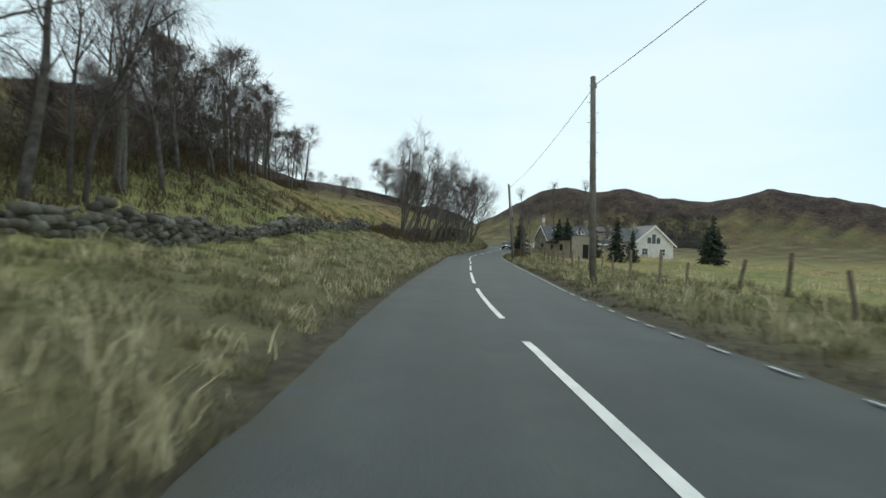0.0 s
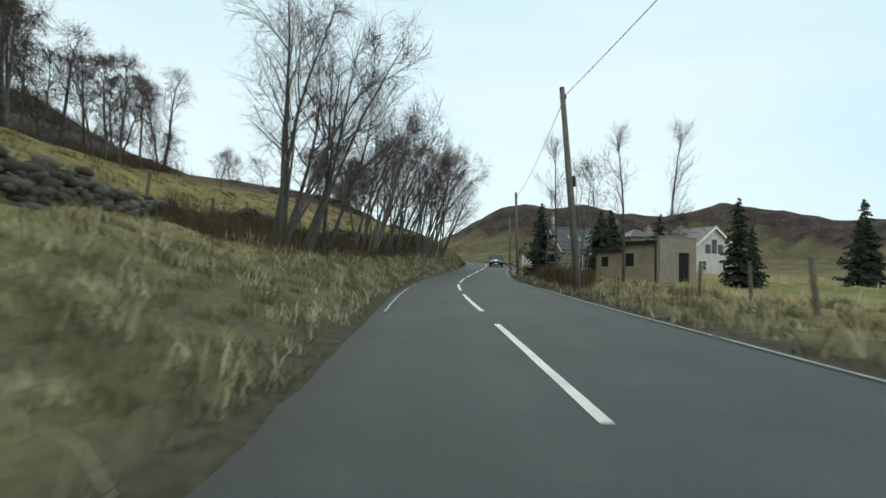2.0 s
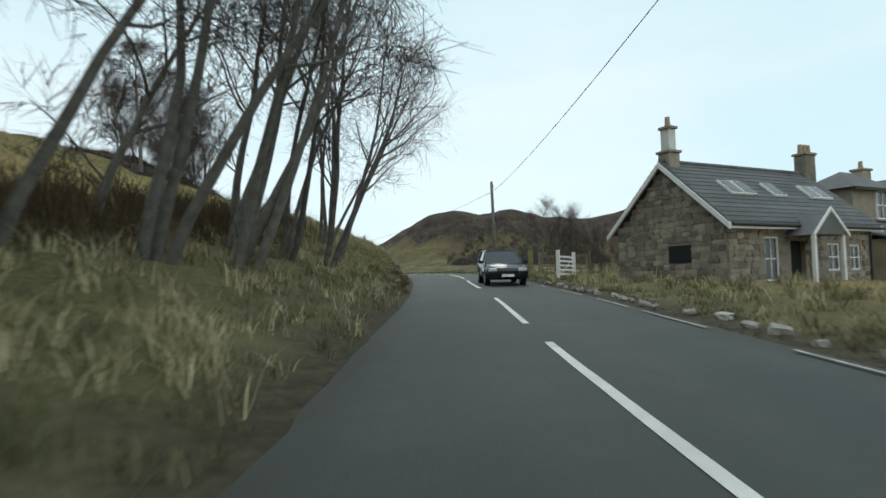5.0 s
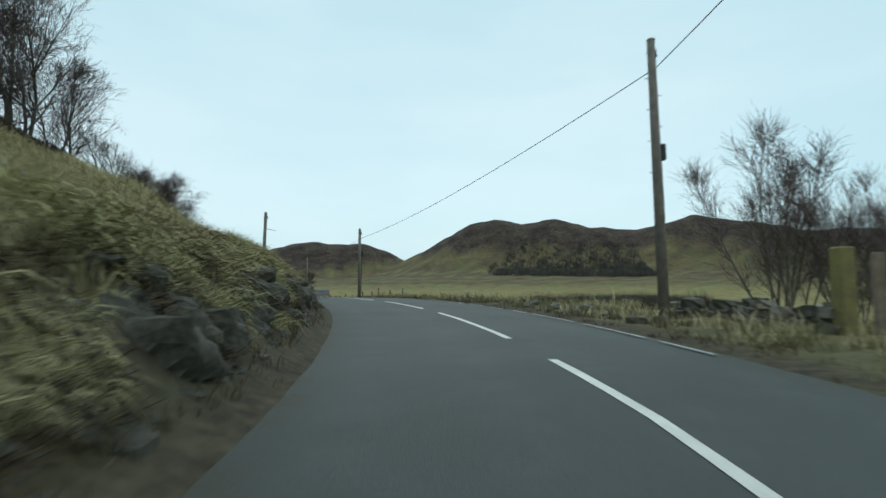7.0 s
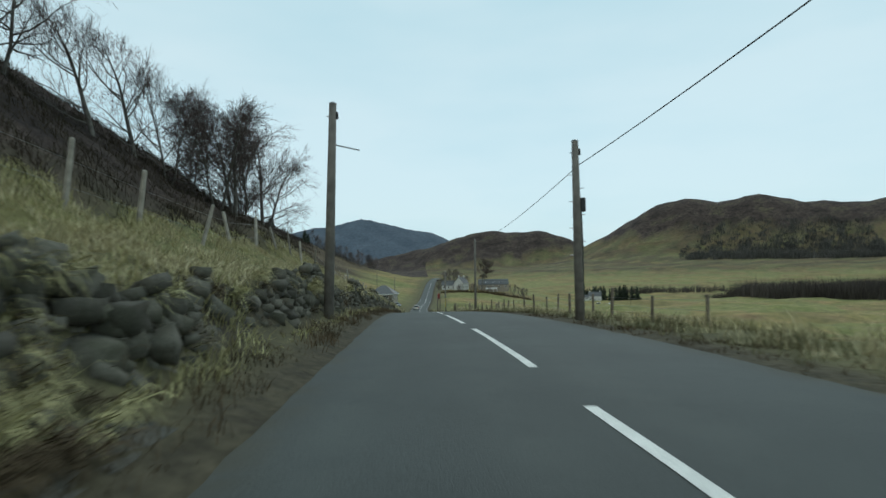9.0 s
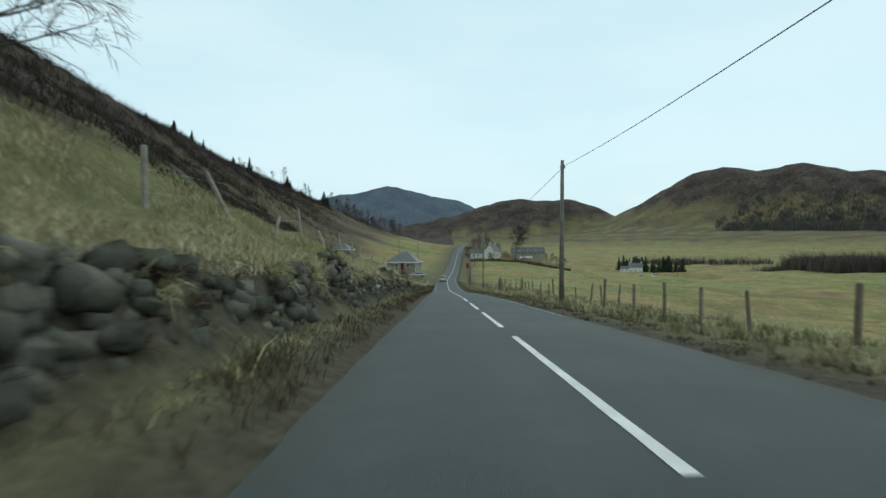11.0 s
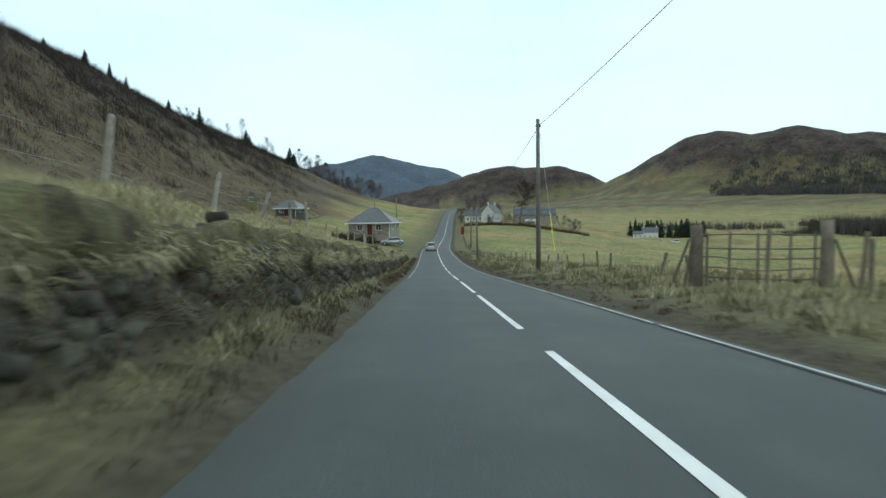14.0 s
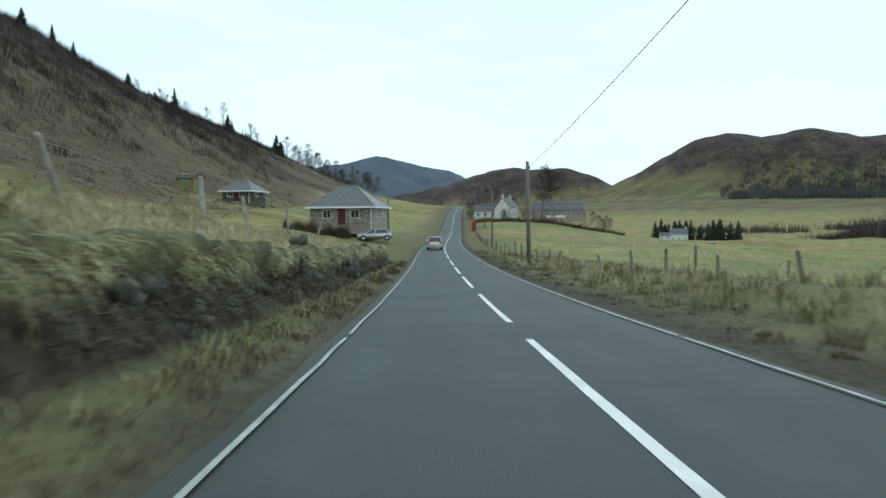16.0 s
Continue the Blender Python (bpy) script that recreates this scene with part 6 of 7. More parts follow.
car(on_road(334, -1.25), PALECAR, "pale gold estate car driving in its lane", True, 4.3, 1.5)
car(on_road(109, 1.3, 180), BLACKCAR, "dark blue hatchback with headlights facing along the road", True, 4.0, 1.48)
car(pose(36.2, 338.5, ground_z(36.2, 338.5) + 0.02, 0, 0, 96), SILVER, "silver saloon car parked on a gravel yard", False, 4.6, 1.42)
for k, (px, py, t) in enumerate(((176, 553, 80), (181, 552, 100), (187, 556, 95))):
    car(pose(px, py, ground_z(px, py) + 0.02, 0, 0, t), (WHITE, BLACKCAR, WHITE)[k], ("white van-like car parked by the valley farm", "dark car parked by the valley farm", "white car parked by the valley farm")[k], True, 4.6, 1.8 if k != 1 else 1.5, "cars at the valley farm")


# ---- trees, hedges, grass ----
rnd = random.Random(21)
tree_kind("pine", "tall bare-stemmed tree with a small ragged crown at the farm", seed=9, tall=9, stems=1, reach=0.3, low=0.55, peak=0.8, rise=1.2, droop=0.4, fine=3, limbs=4, twig=0.5, width=0.022, thick=1.2)


def scatter(keys, spots, low, high, group, jitter=1.0, tilt=(0, 0)):
    for y, u in spots:
        tree(rnd.choice(keys), side(y + rnd.uniform(-jitter, jitter), u + rnd.uniform(-jitter, jitter) * 0.6, -0.1), rnd.uniform(low, high), rnd.uniform(0, 6.28), group, "", rnd.uniform(*tilt))


# the dark wood above the field wall, its lower edge climbing the hill
for row in range(3):
    y = 2.0
    while y < 112:
        u = np.interp(y, [2, 30, 64, 100, 130], [-15, -19, -26.5, -38, -44]) - 4.2 * row
        if row > 0 and y < 45:
            y += 4
            continue
        scatter(["wood_a", "wood_b", "wood_c"] if y > 38 else ["birch_a", "birch_b", "wood_c", "clump_a"], [(y, u)], 0.9, 1.4 - 0.003 * y, "hillside trees", 1.5)
        y += 4.6 + 1.2 * row
scatter(["ash", "birch_b", "oak"], [(98, -29), (104, -31), (91, -31), (108, -34), (112, -30)], 0.45, 0.6, "hillside trees", 1.0)
scatter(["thicket"], [(2 + 2.7 * k, float(np.interp(2 + 2.7 * k, [2, 30, 64, 100], [-17, -20.5, -28, -39])) - 2.2 * (k % 3)) for k in range(26)], 0.5, 0.85, "hillside trees", 1.2)
# the leaning trees along the road
scatter(["clump_a", "birch_a", "clump_b", "clump_a"], [(63.4 + 1.0 * k, -8.2 - 0.9 * math.sin(k * 2.7)) for k in range(5)], 0.92, 1.08, "roadside trees", 0.3, (9, 16))
scatter(["clump_a", "clump_b"], [(84.2, -9.6), (88.8, -9.7)], 1.1, 1.25, "roadside trees", 0.3, (2, 9))
scatter(["wood_a", "wood_b"], [(97, -9.4), (102.5, -8.4)], 0.85, 1.0, "roadside trees", 0.3, (3, 8))
scatter(["birch_b"], [(78.5, -8.3)], 0.9, 0.95, "roadside trees", 0.3, (2, 4))
scatter(["clump_a", "clump_b", "birch_a", "clump_a"], [(82 + 2.2 * k, float(np.interp(82 + 2.2 * k, [80, 92, 100, 112], [-8.4, -7.7, -6.3, -5.3])) - 0.7 * math.sin(k * 1.7)) for k in range(13)], 0.95, 1.16, "roadside trees", 0.5, (9, 19))
# on the steep slope past the cutting
scatter(["wood_a", "oak", "wood_b"], [(151, -16.6), (154, -18.5), (146, -18), (149, -20), (157, -20), (142, -19), (138, -22), (160, -24), (153, -25)], 0.85, 1.1, "slope trees", 0.8)
scatter(["oak"], [(166.3, -18.2), (163.8, -18.6)], 0.8, 0.9, "slope trees", 0.1)
scatter(["ash"], [(169.2, -16.1), (172.3, -15.4)], 0.62, 0.68, "slope trees", 0.2)
scatter(["oak", "ash"], [(176, -12.4), (178.5, -12.8), (181, -12.2), (184, -12.0), (186.5, -12.6), (179.5, -15), (175, -14.5), (182.5, -13.6), (177.2, -11.9)], 0.64, 0.82, "slope trees", 0.5)
# garden trees by the cottage
for px, py, top, key in ((32.6, 71.2, 11.3, "poplar"), (36.6, 71.7, 12.0, "poplar"), (28.5, 72.6, 10.3, "poplar"), (31.0, 78.6, 7.9, "poplar"), (27.0, 67.2, 7.2, "clump_b"), (50, 90, 8.5, "ash")):
    g = ground_z(px, py)
    tree(key, Vector((px, py, g - 0.1)), (top - g) / 10, px, "garden trees")
for px, py, top, k in ((31.2, 79.9, 6.2, 1), (41.9, 86.3, 7.8, 0), (39.6, 84.5, 7.4, 0), (42.4, 71.6, 7.2, 2), (46.9, 74.8, 5.6, 2), (45.2, 83.5, 7.2, 2)):
    g = ground_z(px, py)
    spruce(k, Vector((px, py, g - 0.1)), (top - g) / 6.2, "dark green spruce in the cottage garden", "garden conifers")
for px, py, top in ((62.7, 77.4, 7.9), (61.2, 76.8, 6.8), (64.3, 78.2, 7.0)):
    g = ground_z(px, py)
    spruce(rnd.randrange(3), Vector((px, py, g - 0.1)), (top - g) / 6.2, "dark conifer standing alone in the valley field", "field conifers")
# bare willows behind the roadside wall
for px, py, s in ((58.9, 130.6, 1.2), (59.4, 130.1, 0.95), (61.4, 129.6, 0.9), (62.5, 129.8, 0.85), (63.6, 129, 0.9), (65.5, 128, 0.95)):
    tree("bush", Vector((px, py, ground_z(px, py) - 0.1)), s * 1.05, px * 3, "field willows")
# along the skyline of the left ridge
for px, py, tall, k in ((-88.4, 563.7, 9.5, 1), (-66, 576, 9.0, 0), (-63, 574, 6.5, 2), (-39, 571, 10.5, 0), (-37, 573, 8.0, 0)):
    spruce(k, Vector((px, py, ground_z(px, py) - 0.2)), tall / 6.2, "dark conifer on the ridge skyline", "ridge trees")
for k in range(7):
    q = 0.25 + k / 8
    px, py = -104 + 36 * q + rnd.uniform(-3, 3), 432 + 62 * q + rnd.uniform(-5, 5)
    spruce(rnd.randrange(3), Vector((px, py, ground_z(px, py) - 0.3)), rnd.uniform(0.6, 1.2), "small dark conifer on the upper hillside", "ridge trees")
for px, py, s in ((-59, 471, 0.55), (-95, 563, 0.7), (-92, 562, 0.6), (-83, 567, 0.7), (-76, 573, 0.75), (-68, 574, 1.2), (-51, 567, 0.95), (-47, 569, 0.8)):
    tree("wood_c" if s > 1 else "ash", Vector((px, py, ground_z(px, py) - 0.2)), s, px, "ridge trees")
for k in range(24):
    q = k / 23
    px, py = -32 + 44 * q + rnd.uniform(-1.5, 1.5), 574 + 10 * math.sin(q * 3) + rnd.uniform(-7, 7)
    tree(rnd.choice(("wood_a", "wood_b", "oak")), Vector((px, py, ground_z(px, py) - 0.3)), rnd.uniform(0.75, 1.25), k, "ridge trees")
# round the farm
tree("pine", Vector((80.0, 456, ground_z(80.0, 456) - 0.1)), 2.0, 1.0, "farm trees")
for px, py, s in ((67.5, 459, 0.55), (68.5, 462, 0.7), (74.5, 458, 0.8), (76.0, 461, 0.7), (77.5, 459, 0.6), (85, 461, 0.5), (57, 466, 0.6)):
    tree("bush", Vector((px, py, ground_z(px, py) - 0.1)), s, px * 3, "farm bushes")
for px, py, s in ((57.5, 474, 0.7), (61, 478, 1.15), (65, 480, 1.3), (68, 482, 1.1), (74, 480, 0.8), (100, 470, 0.7), (104, 468, 0.65), (107, 472, 0.6), (96, 478, 0.8)):
    tree("oak", Vector((px, py, ground_z(px, py) - 0.1)), s, px, "farm trees")
for k in range(22):
    px, py = (190 + 3.0 * k if k < 13 else 183 + 2.1 * (k - 13)) + rnd.uniform(-1, 1), (609 - 0.9 * k if k < 13 else 618) + rnd.uniform(-3, 3)
    g = ground_z(px, py)
    spruce(rnd.randrange(3), Vector((px, py, g - 0.2)), rnd.uniform(1.5, 2.3), "dense dark conifer in the row behind the valley farm", "farm conifers")


def blades(name, y, u, tall, wide, lean, material, label, category, lift=0.0, rng=None, hills=False):
    """Single bent blades from arrays of places on the road's grid."""
    rng = rng or np.random.default_rng(5)
    n = len(y)
    x, yy = across(y, u)
    z = height(y, u, hills) + lift
    a = rng.uniform(0, 2 * np.pi, n)
    t = tall * rng.uniform(0.55, 1.25, n) * np.clip(1 + 0.75 * bumps(x, yy, 1.9, 0.7) + 0.3 * bumps(x, yy, 6.1, 1.7), 0.35, 1.8)
    l = lean * t * rng.uniform(0.2, 1.3, n)
    d = np.stack([np.cos(a), np.sin(a)], -1)
    b = rng.uniform(0, 2 * np.pi, n)
    s = np.stack([np.cos(b), np.sin(b)], -1) * (wide * rng.uniform(0.6, 1.3, n))[:, None]
    base = np.stack([x, yy, z - 0.03], -1)
    mid = base + np.concatenate([d * (l * 0.35)[:, None], (t * 0.62)[:, None]], 1)
    tip = base + np.concatenate([d * l[:, None], t[:, None]], 1)
    s3 = np.concatenate([s, np.zeros((n, 1))], 1)
    v = np.stack([base - s3, base + s3, mid + s3 * 0.7, mid - s3 * 0.7, tip], 1).reshape(-1, 3)
    i = 5 * np.arange(n)[:, None]
    f = np.concatenate([i + (0, 1, 2), i + (0, 2, 3), i + (3, 2, 4)])
    ob = new(name, soup(name, v, f, material))
    return tagged(ob, label, category, kind="stuff")


def clinging(name, y, u, h, material, label, rng, least=0.05, most=0.19):
    """Blades that root on a steep face h above its foot and bend down and out towards the road."""
    n = len(y)
    x, yy = across(y, u)
    z = height(y, np.where(h > 0.2, -3.8 - wider(y), u), False) + h
    c, zr, nx, ny = centre(y)
    out = np.stack([nx, ny, np.zeros(n)], 1)
    t = rng.uniform(least, most, n)[:, None]
    base = np.stack([x, yy, z], 1) - 0.05 * out
    sway = rng.normal(0, 0.7, (n, 3))
    mid = base + t * (0.75 * out + sway * 0.5 + np.array([0, 0, 0.35]))
    tip = base + t * (1.15 * out + sway + np.array([0, 0, -0.35]))
    s3 = np.stack([-ny, nx, rng.normal(0, 0.4, n)], 1) * rng.uniform(0.004, 0.010, n)[:, None]
    v = np.stack([base - s3, base + s3, mid + s3 * 0.8, mid - s3 * 0.8, tip], 1).reshape(-1, 3)
    i = 5 * np.arange(n)[:, None]
    f = np.concatenate([i + (0, 1, 2), i + (0, 2, 3), i + (3, 2, 4)])
    return tagged(new(name, soup(name, v, f, material)), label, "grass", kind="stuff")


def tussocks(y0, y1, ua, ub, count, per, spread, seed):
    """Places of blades gathered in tufts."""
    rng = np.random.default_rng(seed)
    cy, cu = rng.uniform(y0, y1, count), rng.uniform(ua, ub, count)
    keep = bumps(cy, cu * 3, 5.0, 0.4) + rng.uniform(-0.6, 0.6, count) > -0.25
    cy, cu = cy[keep], cu[keep]
    y = np.repeat(cy, per) + rng.normal(0, spread, len(cy) * per)
    u = np.repeat(cu, per) + rng.normal(0, spread, len(cu) * per)
    ok = np.abs(u) > np.where(u < 0, wider(y) + 2.9 + 0.2 * bumps(y, y, 7, 1.0), wide_right(y) + 2.8)
    return y[ok], u[ok]


island_vary(GRASS, 0.35)
STRAW = island_vary(mat("dead_grass", (0.52, 0.46, 0.29), 0.95, 0.3, 0.5, 6, 0.0, second=(0.40, 0.35, 0.21), spec=0.1), 0.3)
BROWN = island_vary(mat("dead_stems", (0.12, 0.085, 0.05), 0.95, 0.4, 0.6, 6, 0.0, second=(0.075, 0.06, 0.038), spec=0.1), 0.35)
GORSE = island_vary(mat("gorse", (0.035, 0.042, 0.018), 0.9, 0.4, 0.6, 6, 0.0, second=(0.05, 0.042, 0.026), spec=0.1), 0.4)
HEATHER = island_vary(mat("heather_stems", (0.055, 0.042, 0.032), 0.95, 0.4, 0.6, 6, 0.0, second=(0.04, 0.036, 0.022), spec=0.1), 0.35)
BRACKEN = island_vary(mat("dead_bracken", (0.125, 0.095, 0.060), 0.95, 0.4, 0.05, 6, 0.0, second=(0.09, 0.068, 0.044), spec=0.1), 0.4)
BANKGRASS = island_vary(mat("bank_grass_blades", (0.36, 0.338, 0.165), 0.9, 0.3, 0.35, 6, 0.0, second=(0.39, 0.335, 0.195), spec=0.1), 0.35)
WITHERED = island_vary(mat("withered_grass", (0.20, 0.175, 0.125), 0.95, 0.35, 0.4, 6, 0.0, second=(0.115, 0.098, 0.072), spec=0.1), 0.4)
MOSSY = island_vary(mat("short_green_grass", (0.145, 0.14, 0.06), 0.95, 0.3, 0.4, 6, 0.0, second=(0.18, 0.165, 0.06), spec=0.1), 0.3)

y, u = tussocks(-6, 118, -11, -2.7, 9000, 13, 0.10, 1)
blades("verge_grass", y, u, 0.20, 0.010, 0.8, GRASS, "rank yellow-green verge grass", "grass")
y, u = tussocks(104, 312, -10, -2.7, 12000, 13, 0.11, 2)
a = np.abs(u) - wider(y)
face = np.where(y < 143, (a > 3.1) & (a < 3.7), (a > 3.75) & (a < 4.5))
keep = ~face & (a > np.where(y < 143, 3.7 + 0.4 * bumps(y, a, 3.0, 1.0), 3.4))
y, u = y[keep], u[keep]
blades("bank_grass", y, u, 0.17, 0.010, 0.9, BANKGRASS, "long tussocky grass on the bank", "grass")
y, u = tussocks(104, 312, -9, -3.0, 8000, 16, 0.13, 3)
a = np.abs(u) - wider(y)
keep = a > np.where(y < 143, 4.7, 4.5)
y, u = y[keep], u[keep]
blades("dead_bank_grass", y, u, 0.22, 0.009, 1.0, STRAW, "bleached dead grass on the bank", "grass")
rng = np.random.default_rng(17)
y = rng.uniform(143, 306, 70000)
y = y[(y > 218) | (rng.uniform(0, 1, len(y)) < 0.4)]
u = -4.5 - wider(y) - np.abs(rng.normal(0, 0.8, len(y)))
blades("dead_bank_grass", y, u, 0.24, 0.009, 1.4, STRAW, "bleached grass hanging over the edge of the bank", "grass")
y, u = tussocks(104, 310, -4.6, -2.9, 6500, 13, 0.13, 4)
a = np.abs(u) - wider(y)
keep = (a < np.where(y < 143, 3.2, 3.7)) | (bumps(y * 1.3, a * 4, 2.6, 0.8) > 0.3)
y, u = y[keep], u[keep]
rng = np.random.default_rng(19)
fy = rng.uniform(222, 306, 13000)
fu = -rng.uniform(3.85, 4.75, 13000) - wider(fy)
blades("bank_roots", fy, fu, 0.22, 0.008, 1.2, BROWN, "dark roots and dead stems on the face of the bank", "dead plants")
fy = rng.uniform(146, 305, 170000)
fh = rng.beta(1.7, 1.1, 170000)
fu = -4.0 - 0.42 * fh - wider(fy)
patch = bumps(fy, fh * 2.0, 2.3, 0.9) + 0.6 * bumps(fy, fh * 3.0, 5.3, 0.2)
mask = (patch > np.interp(fy, [205, 240], [0.45, -0.1]) + 0.8 * (0.8 - fh)) & (fh > 0.6)
clinging("hanging_grass", fy[mask], fu[mask], fh[mask] * 1.15, BANKGRASS, "yellow-green turf hanging over the stones of the bank", rng, 0.06, 0.2)
mask = (patch > -0.3) & (fh > 0.72) & (fy > 222)
clinging("hanging_grass", fy[mask] + 0.15, fu[mask], fh[mask] * 1.2, STRAW, "bleached straw-coloured grass spilling over the edge of the bank", rng, 0.07, 0.22)
mask = (patch > np.interp(fy, [205, 240], [0.75, -0.2])) & (fh < 0.72)
clinging("hanging_grass", fy[mask], fu[mask], fh[mask] * 1.1, WITHERED, "withered grey-brown grass growing between the stones of the bank", rng, 0.05, 0.17)
mask = bumps(fy, fh * 2.0, 1.7, 2.9) > np.interp(fy, [205, 240], [0.6, 0.1])
clinging("hanging_stems", fy[mask] + 0.4, fu[mask], fh[mask] * 1.0, BROWN, "brown roots and dead bracken hanging over the stones", rng, 0.05, 0.16)
fy = rng.uniform(108, 147, 60000)
fh = rng.uniform(0, 1, 60000)
mask = bumps(fy, fh * 3.0, 2.6, 0.9) + 1.3 * (fh - 0.3) > 0.1
clinging("hanging_grass", fy[mask], (-3.2 - 1.4 * fh)[mask], 0 * fh[mask] + 0.1, BANKGRASS, "tussocks of grass on the ledges of the cutting", rng, 0.06, 0.2)
mask = bumps(fy, fh * 3.0, 1.9, 2.4) > 0.1
clinging("hanging_stems", fy[mask], (-3.2 - 1.4 * fh)[mask], 0 * fh[mask] + 0.08, BROWN, "brown dead stems clinging to the cutting", rng)
bush_y, bush_u = [], []
for by, bu, wide in ((219.0, -4.35, 0.28), (220.2, -4.45, 0.3), (229, -4.9, 0.26), (271, -5.2, 0.3), (192, -4.9, 0.28)):
    bush_y.append(rng.normal(by, wide, 520))
    bush_u.append(rng.normal(bu - float(wider(by)), wide * 0.7, 520))
blades("gorse", np.concatenate(bush_y), np.concatenate(bush_u), 0.42, 0.012, 0.7, GORSE, "dark green gorse bushes on the bank", "bushes")
blades("bank_stems", y, u, 0.16, 0.007, 0.8, BROWN, "brown dead stems at the foot of the bank", "dead plants")
y, u = tussocks(-6, 330, 2.72, 4.4, 5200, 11, 0.08, 5)
blades("verge_grass", y, u, 0.10, 0.009, 0.8, BROWN, "muddy brown grass at the road's edge", "grass")
y, u = tussocks(-6, 330, 3.6, 11, 9500, 12, 0.11, 6)
blades("verge_grass", y, u, 0.26, 0.012, 0.7, GRASS, "yellow-green verge grass beside the fence", "grass")
y, u = tussocks(-6, 330, 4.0, 12, 3500, 14, 0.12, 7)
blades("dead_verge_grass", y, u, 0.34, 0.011, 0.8, STRAW, "bleached dead grass beside the fence", "grass")
y, u = tussocks(-6, 118, -10, -2.9, 1700, 14, 0.12, 8)
blades("dead_verge_grass", y, u, 0.32, 0.011, 0.8, STRAW, "bleached dead grass on the verge", "grass")
y, u = tussocks(-10, 110, -24, -11, 3000, 14, 0.16, 9)
low = y < 58
blades("field_grass", y[low], u[low], 0.24, 0.016, 0.9, WITHERED, "withered tan grass below the hillside wood", "grass")
y, u = y[~low], u[~low]
blades("field_grass", y, u, 0.24, 0.016, 0.8, MOSSY, "short green pasture with tufts", "grass")
y, u = tussocks(108, 152, -10, -3.8, 6000, 14, 0.12, 21)
blades("bank_grass", y, u, 0.20, 0.011, 1.0, BANKGRASS, "long yellow-green grass above the rock cutting", "grass")
y, u = tussocks(150, 306, -9, -4.6, 7000, 14, 0.12, 22)
blades("bank_grass", y, u, 0.20, 0.011, 1.0, BANKGRASS, "lumpy yellow-green grass on top of the bank", "grass")
# hedge and scrub by the cottage, and under the trees
rng = np.random.default_rng(30)
y, u = rng.uniform(64, 83, 8000), 5.5 + rng.normal(0, 0.3, 8000)
blades("hedge", y, u, 0.6, 0.012, 0.35, BROWN, "leafless brown hedge along the garden wall", "hedge", 0.15)
y, u = rng.uniform(58, 112, 22000), -9.6 + rng.normal(0, 1.1, 22000)
blades("undergrowth", y, u, 0.8, 0.013, 0.6, BROWN, "dark brown brambles under the trees", "undergrowth")
rng = np.random.default_rng(31)
y = rng.uniform(0, 112, 22000)
u = np.interp(y, [2, 30, 64, 100, 130], [-17, -20, -27, -38, -44]) + rng.normal(-2.5, 2.2, 22000)
blades("undergrowth", y, u, 1.1, 0.014, 0.6, BROWN, "dark tangled scrub at the foot of the hillside wood", "undergrowth")
# rushes in the wet fields
y, u = tussocks(-5, 420, 12, 110, 9000, 12, 0.3, 14)
keep = bumps(y * 0.6, u * 1.6, 34, 0.8) > 0.12
blades("rushes", y[keep], u[keep], 0.5, 0.03, 0.5, STRAW, "tan rushes in damp strips of the fields", "rushes")
rng = np.random.default_rng(33)
px, py = rng.normal(84, 8, 5200), rng.normal(338, 11, 5200)
yy, uu = where(px, py)
blades("rushes", yy, uu, 0.2, 0.03, 0.9, STRAW, "brown rushes in a damp hollow of the field", "rushes")
px = rng.uniform(57, 107, 9000)
py = 449 + 0.08 * (px - 57) + rng.normal(0, 0.6, 9000)
yy, uu = where(px, py)
blades("hedge", yy, uu, 1.1, 0.03, 0.5, BROWN, "dark leafless hedge below the farm buildings", "hedge")
px = rng.uniform(24.5, 33.2, 3000)
py = 338.9 - 0.167 * (px - 27.5) + rng.normal(0, 0.25, 3000)
yy, uu = where(px, py)
blades("hedge", yy, uu, 1.1, 0.018, 0.5, BROWN, "low brown hedge in front of the bungalow", "hedge")
# heather and bracken on the slope
y, u = tussocks(136, 235, -34, -9, 11000, 12, 0.3, 12)
blades("heather", y, u, 0.34, 0.014, 0.9, HEATHER, "dark brown heather on the steep slope", "heather")
y, u = tussocks(190, 420, -130, -14, 9000, 12, 0.6, 15)
keep = np.abs(u) > np.interp(y, [190, 235, 300, 420], [30, 20, 22, 40])
y, u = y[keep], u[keep]
blades("bracken", y, u, 0.32, 0.045, 1.2, BRACKEN, "dark brown heather and dead bracken on the slope", "heather")
y, u = tussocks(-5, 60, -45, -13, 2600, 12, 0.3, 13)
blades("bracken", y, u, 0.45, 0.025, 0.8, BROWN, "dead bracken under the hillside trees", "undergrowth")


def far_wood(name, xs, ys, tall, material, label, seed, per=12, spread=0.3, wide=0.03):
    """Many small trees too far off to tell apart, each a tuft of thin stems and boughs."""
    rng = np.random.default_rng(seed)
    xs, ys = np.repeat(np.asarray(xs), per), np.repeat(np.asarray(ys), per)
    xs, ys = xs + rng.normal(0, tall * spread, len(xs)), ys + rng.normal(0, tall * spread, len(ys))
    yy, uu = where(xs, np.clip(ys, -79, 759))
    return blades(name, yy + np.maximum(ys - 759, 0), uu, tall, tall * wide, 0.35, material, label, "wood", rng=rng, hills=True)


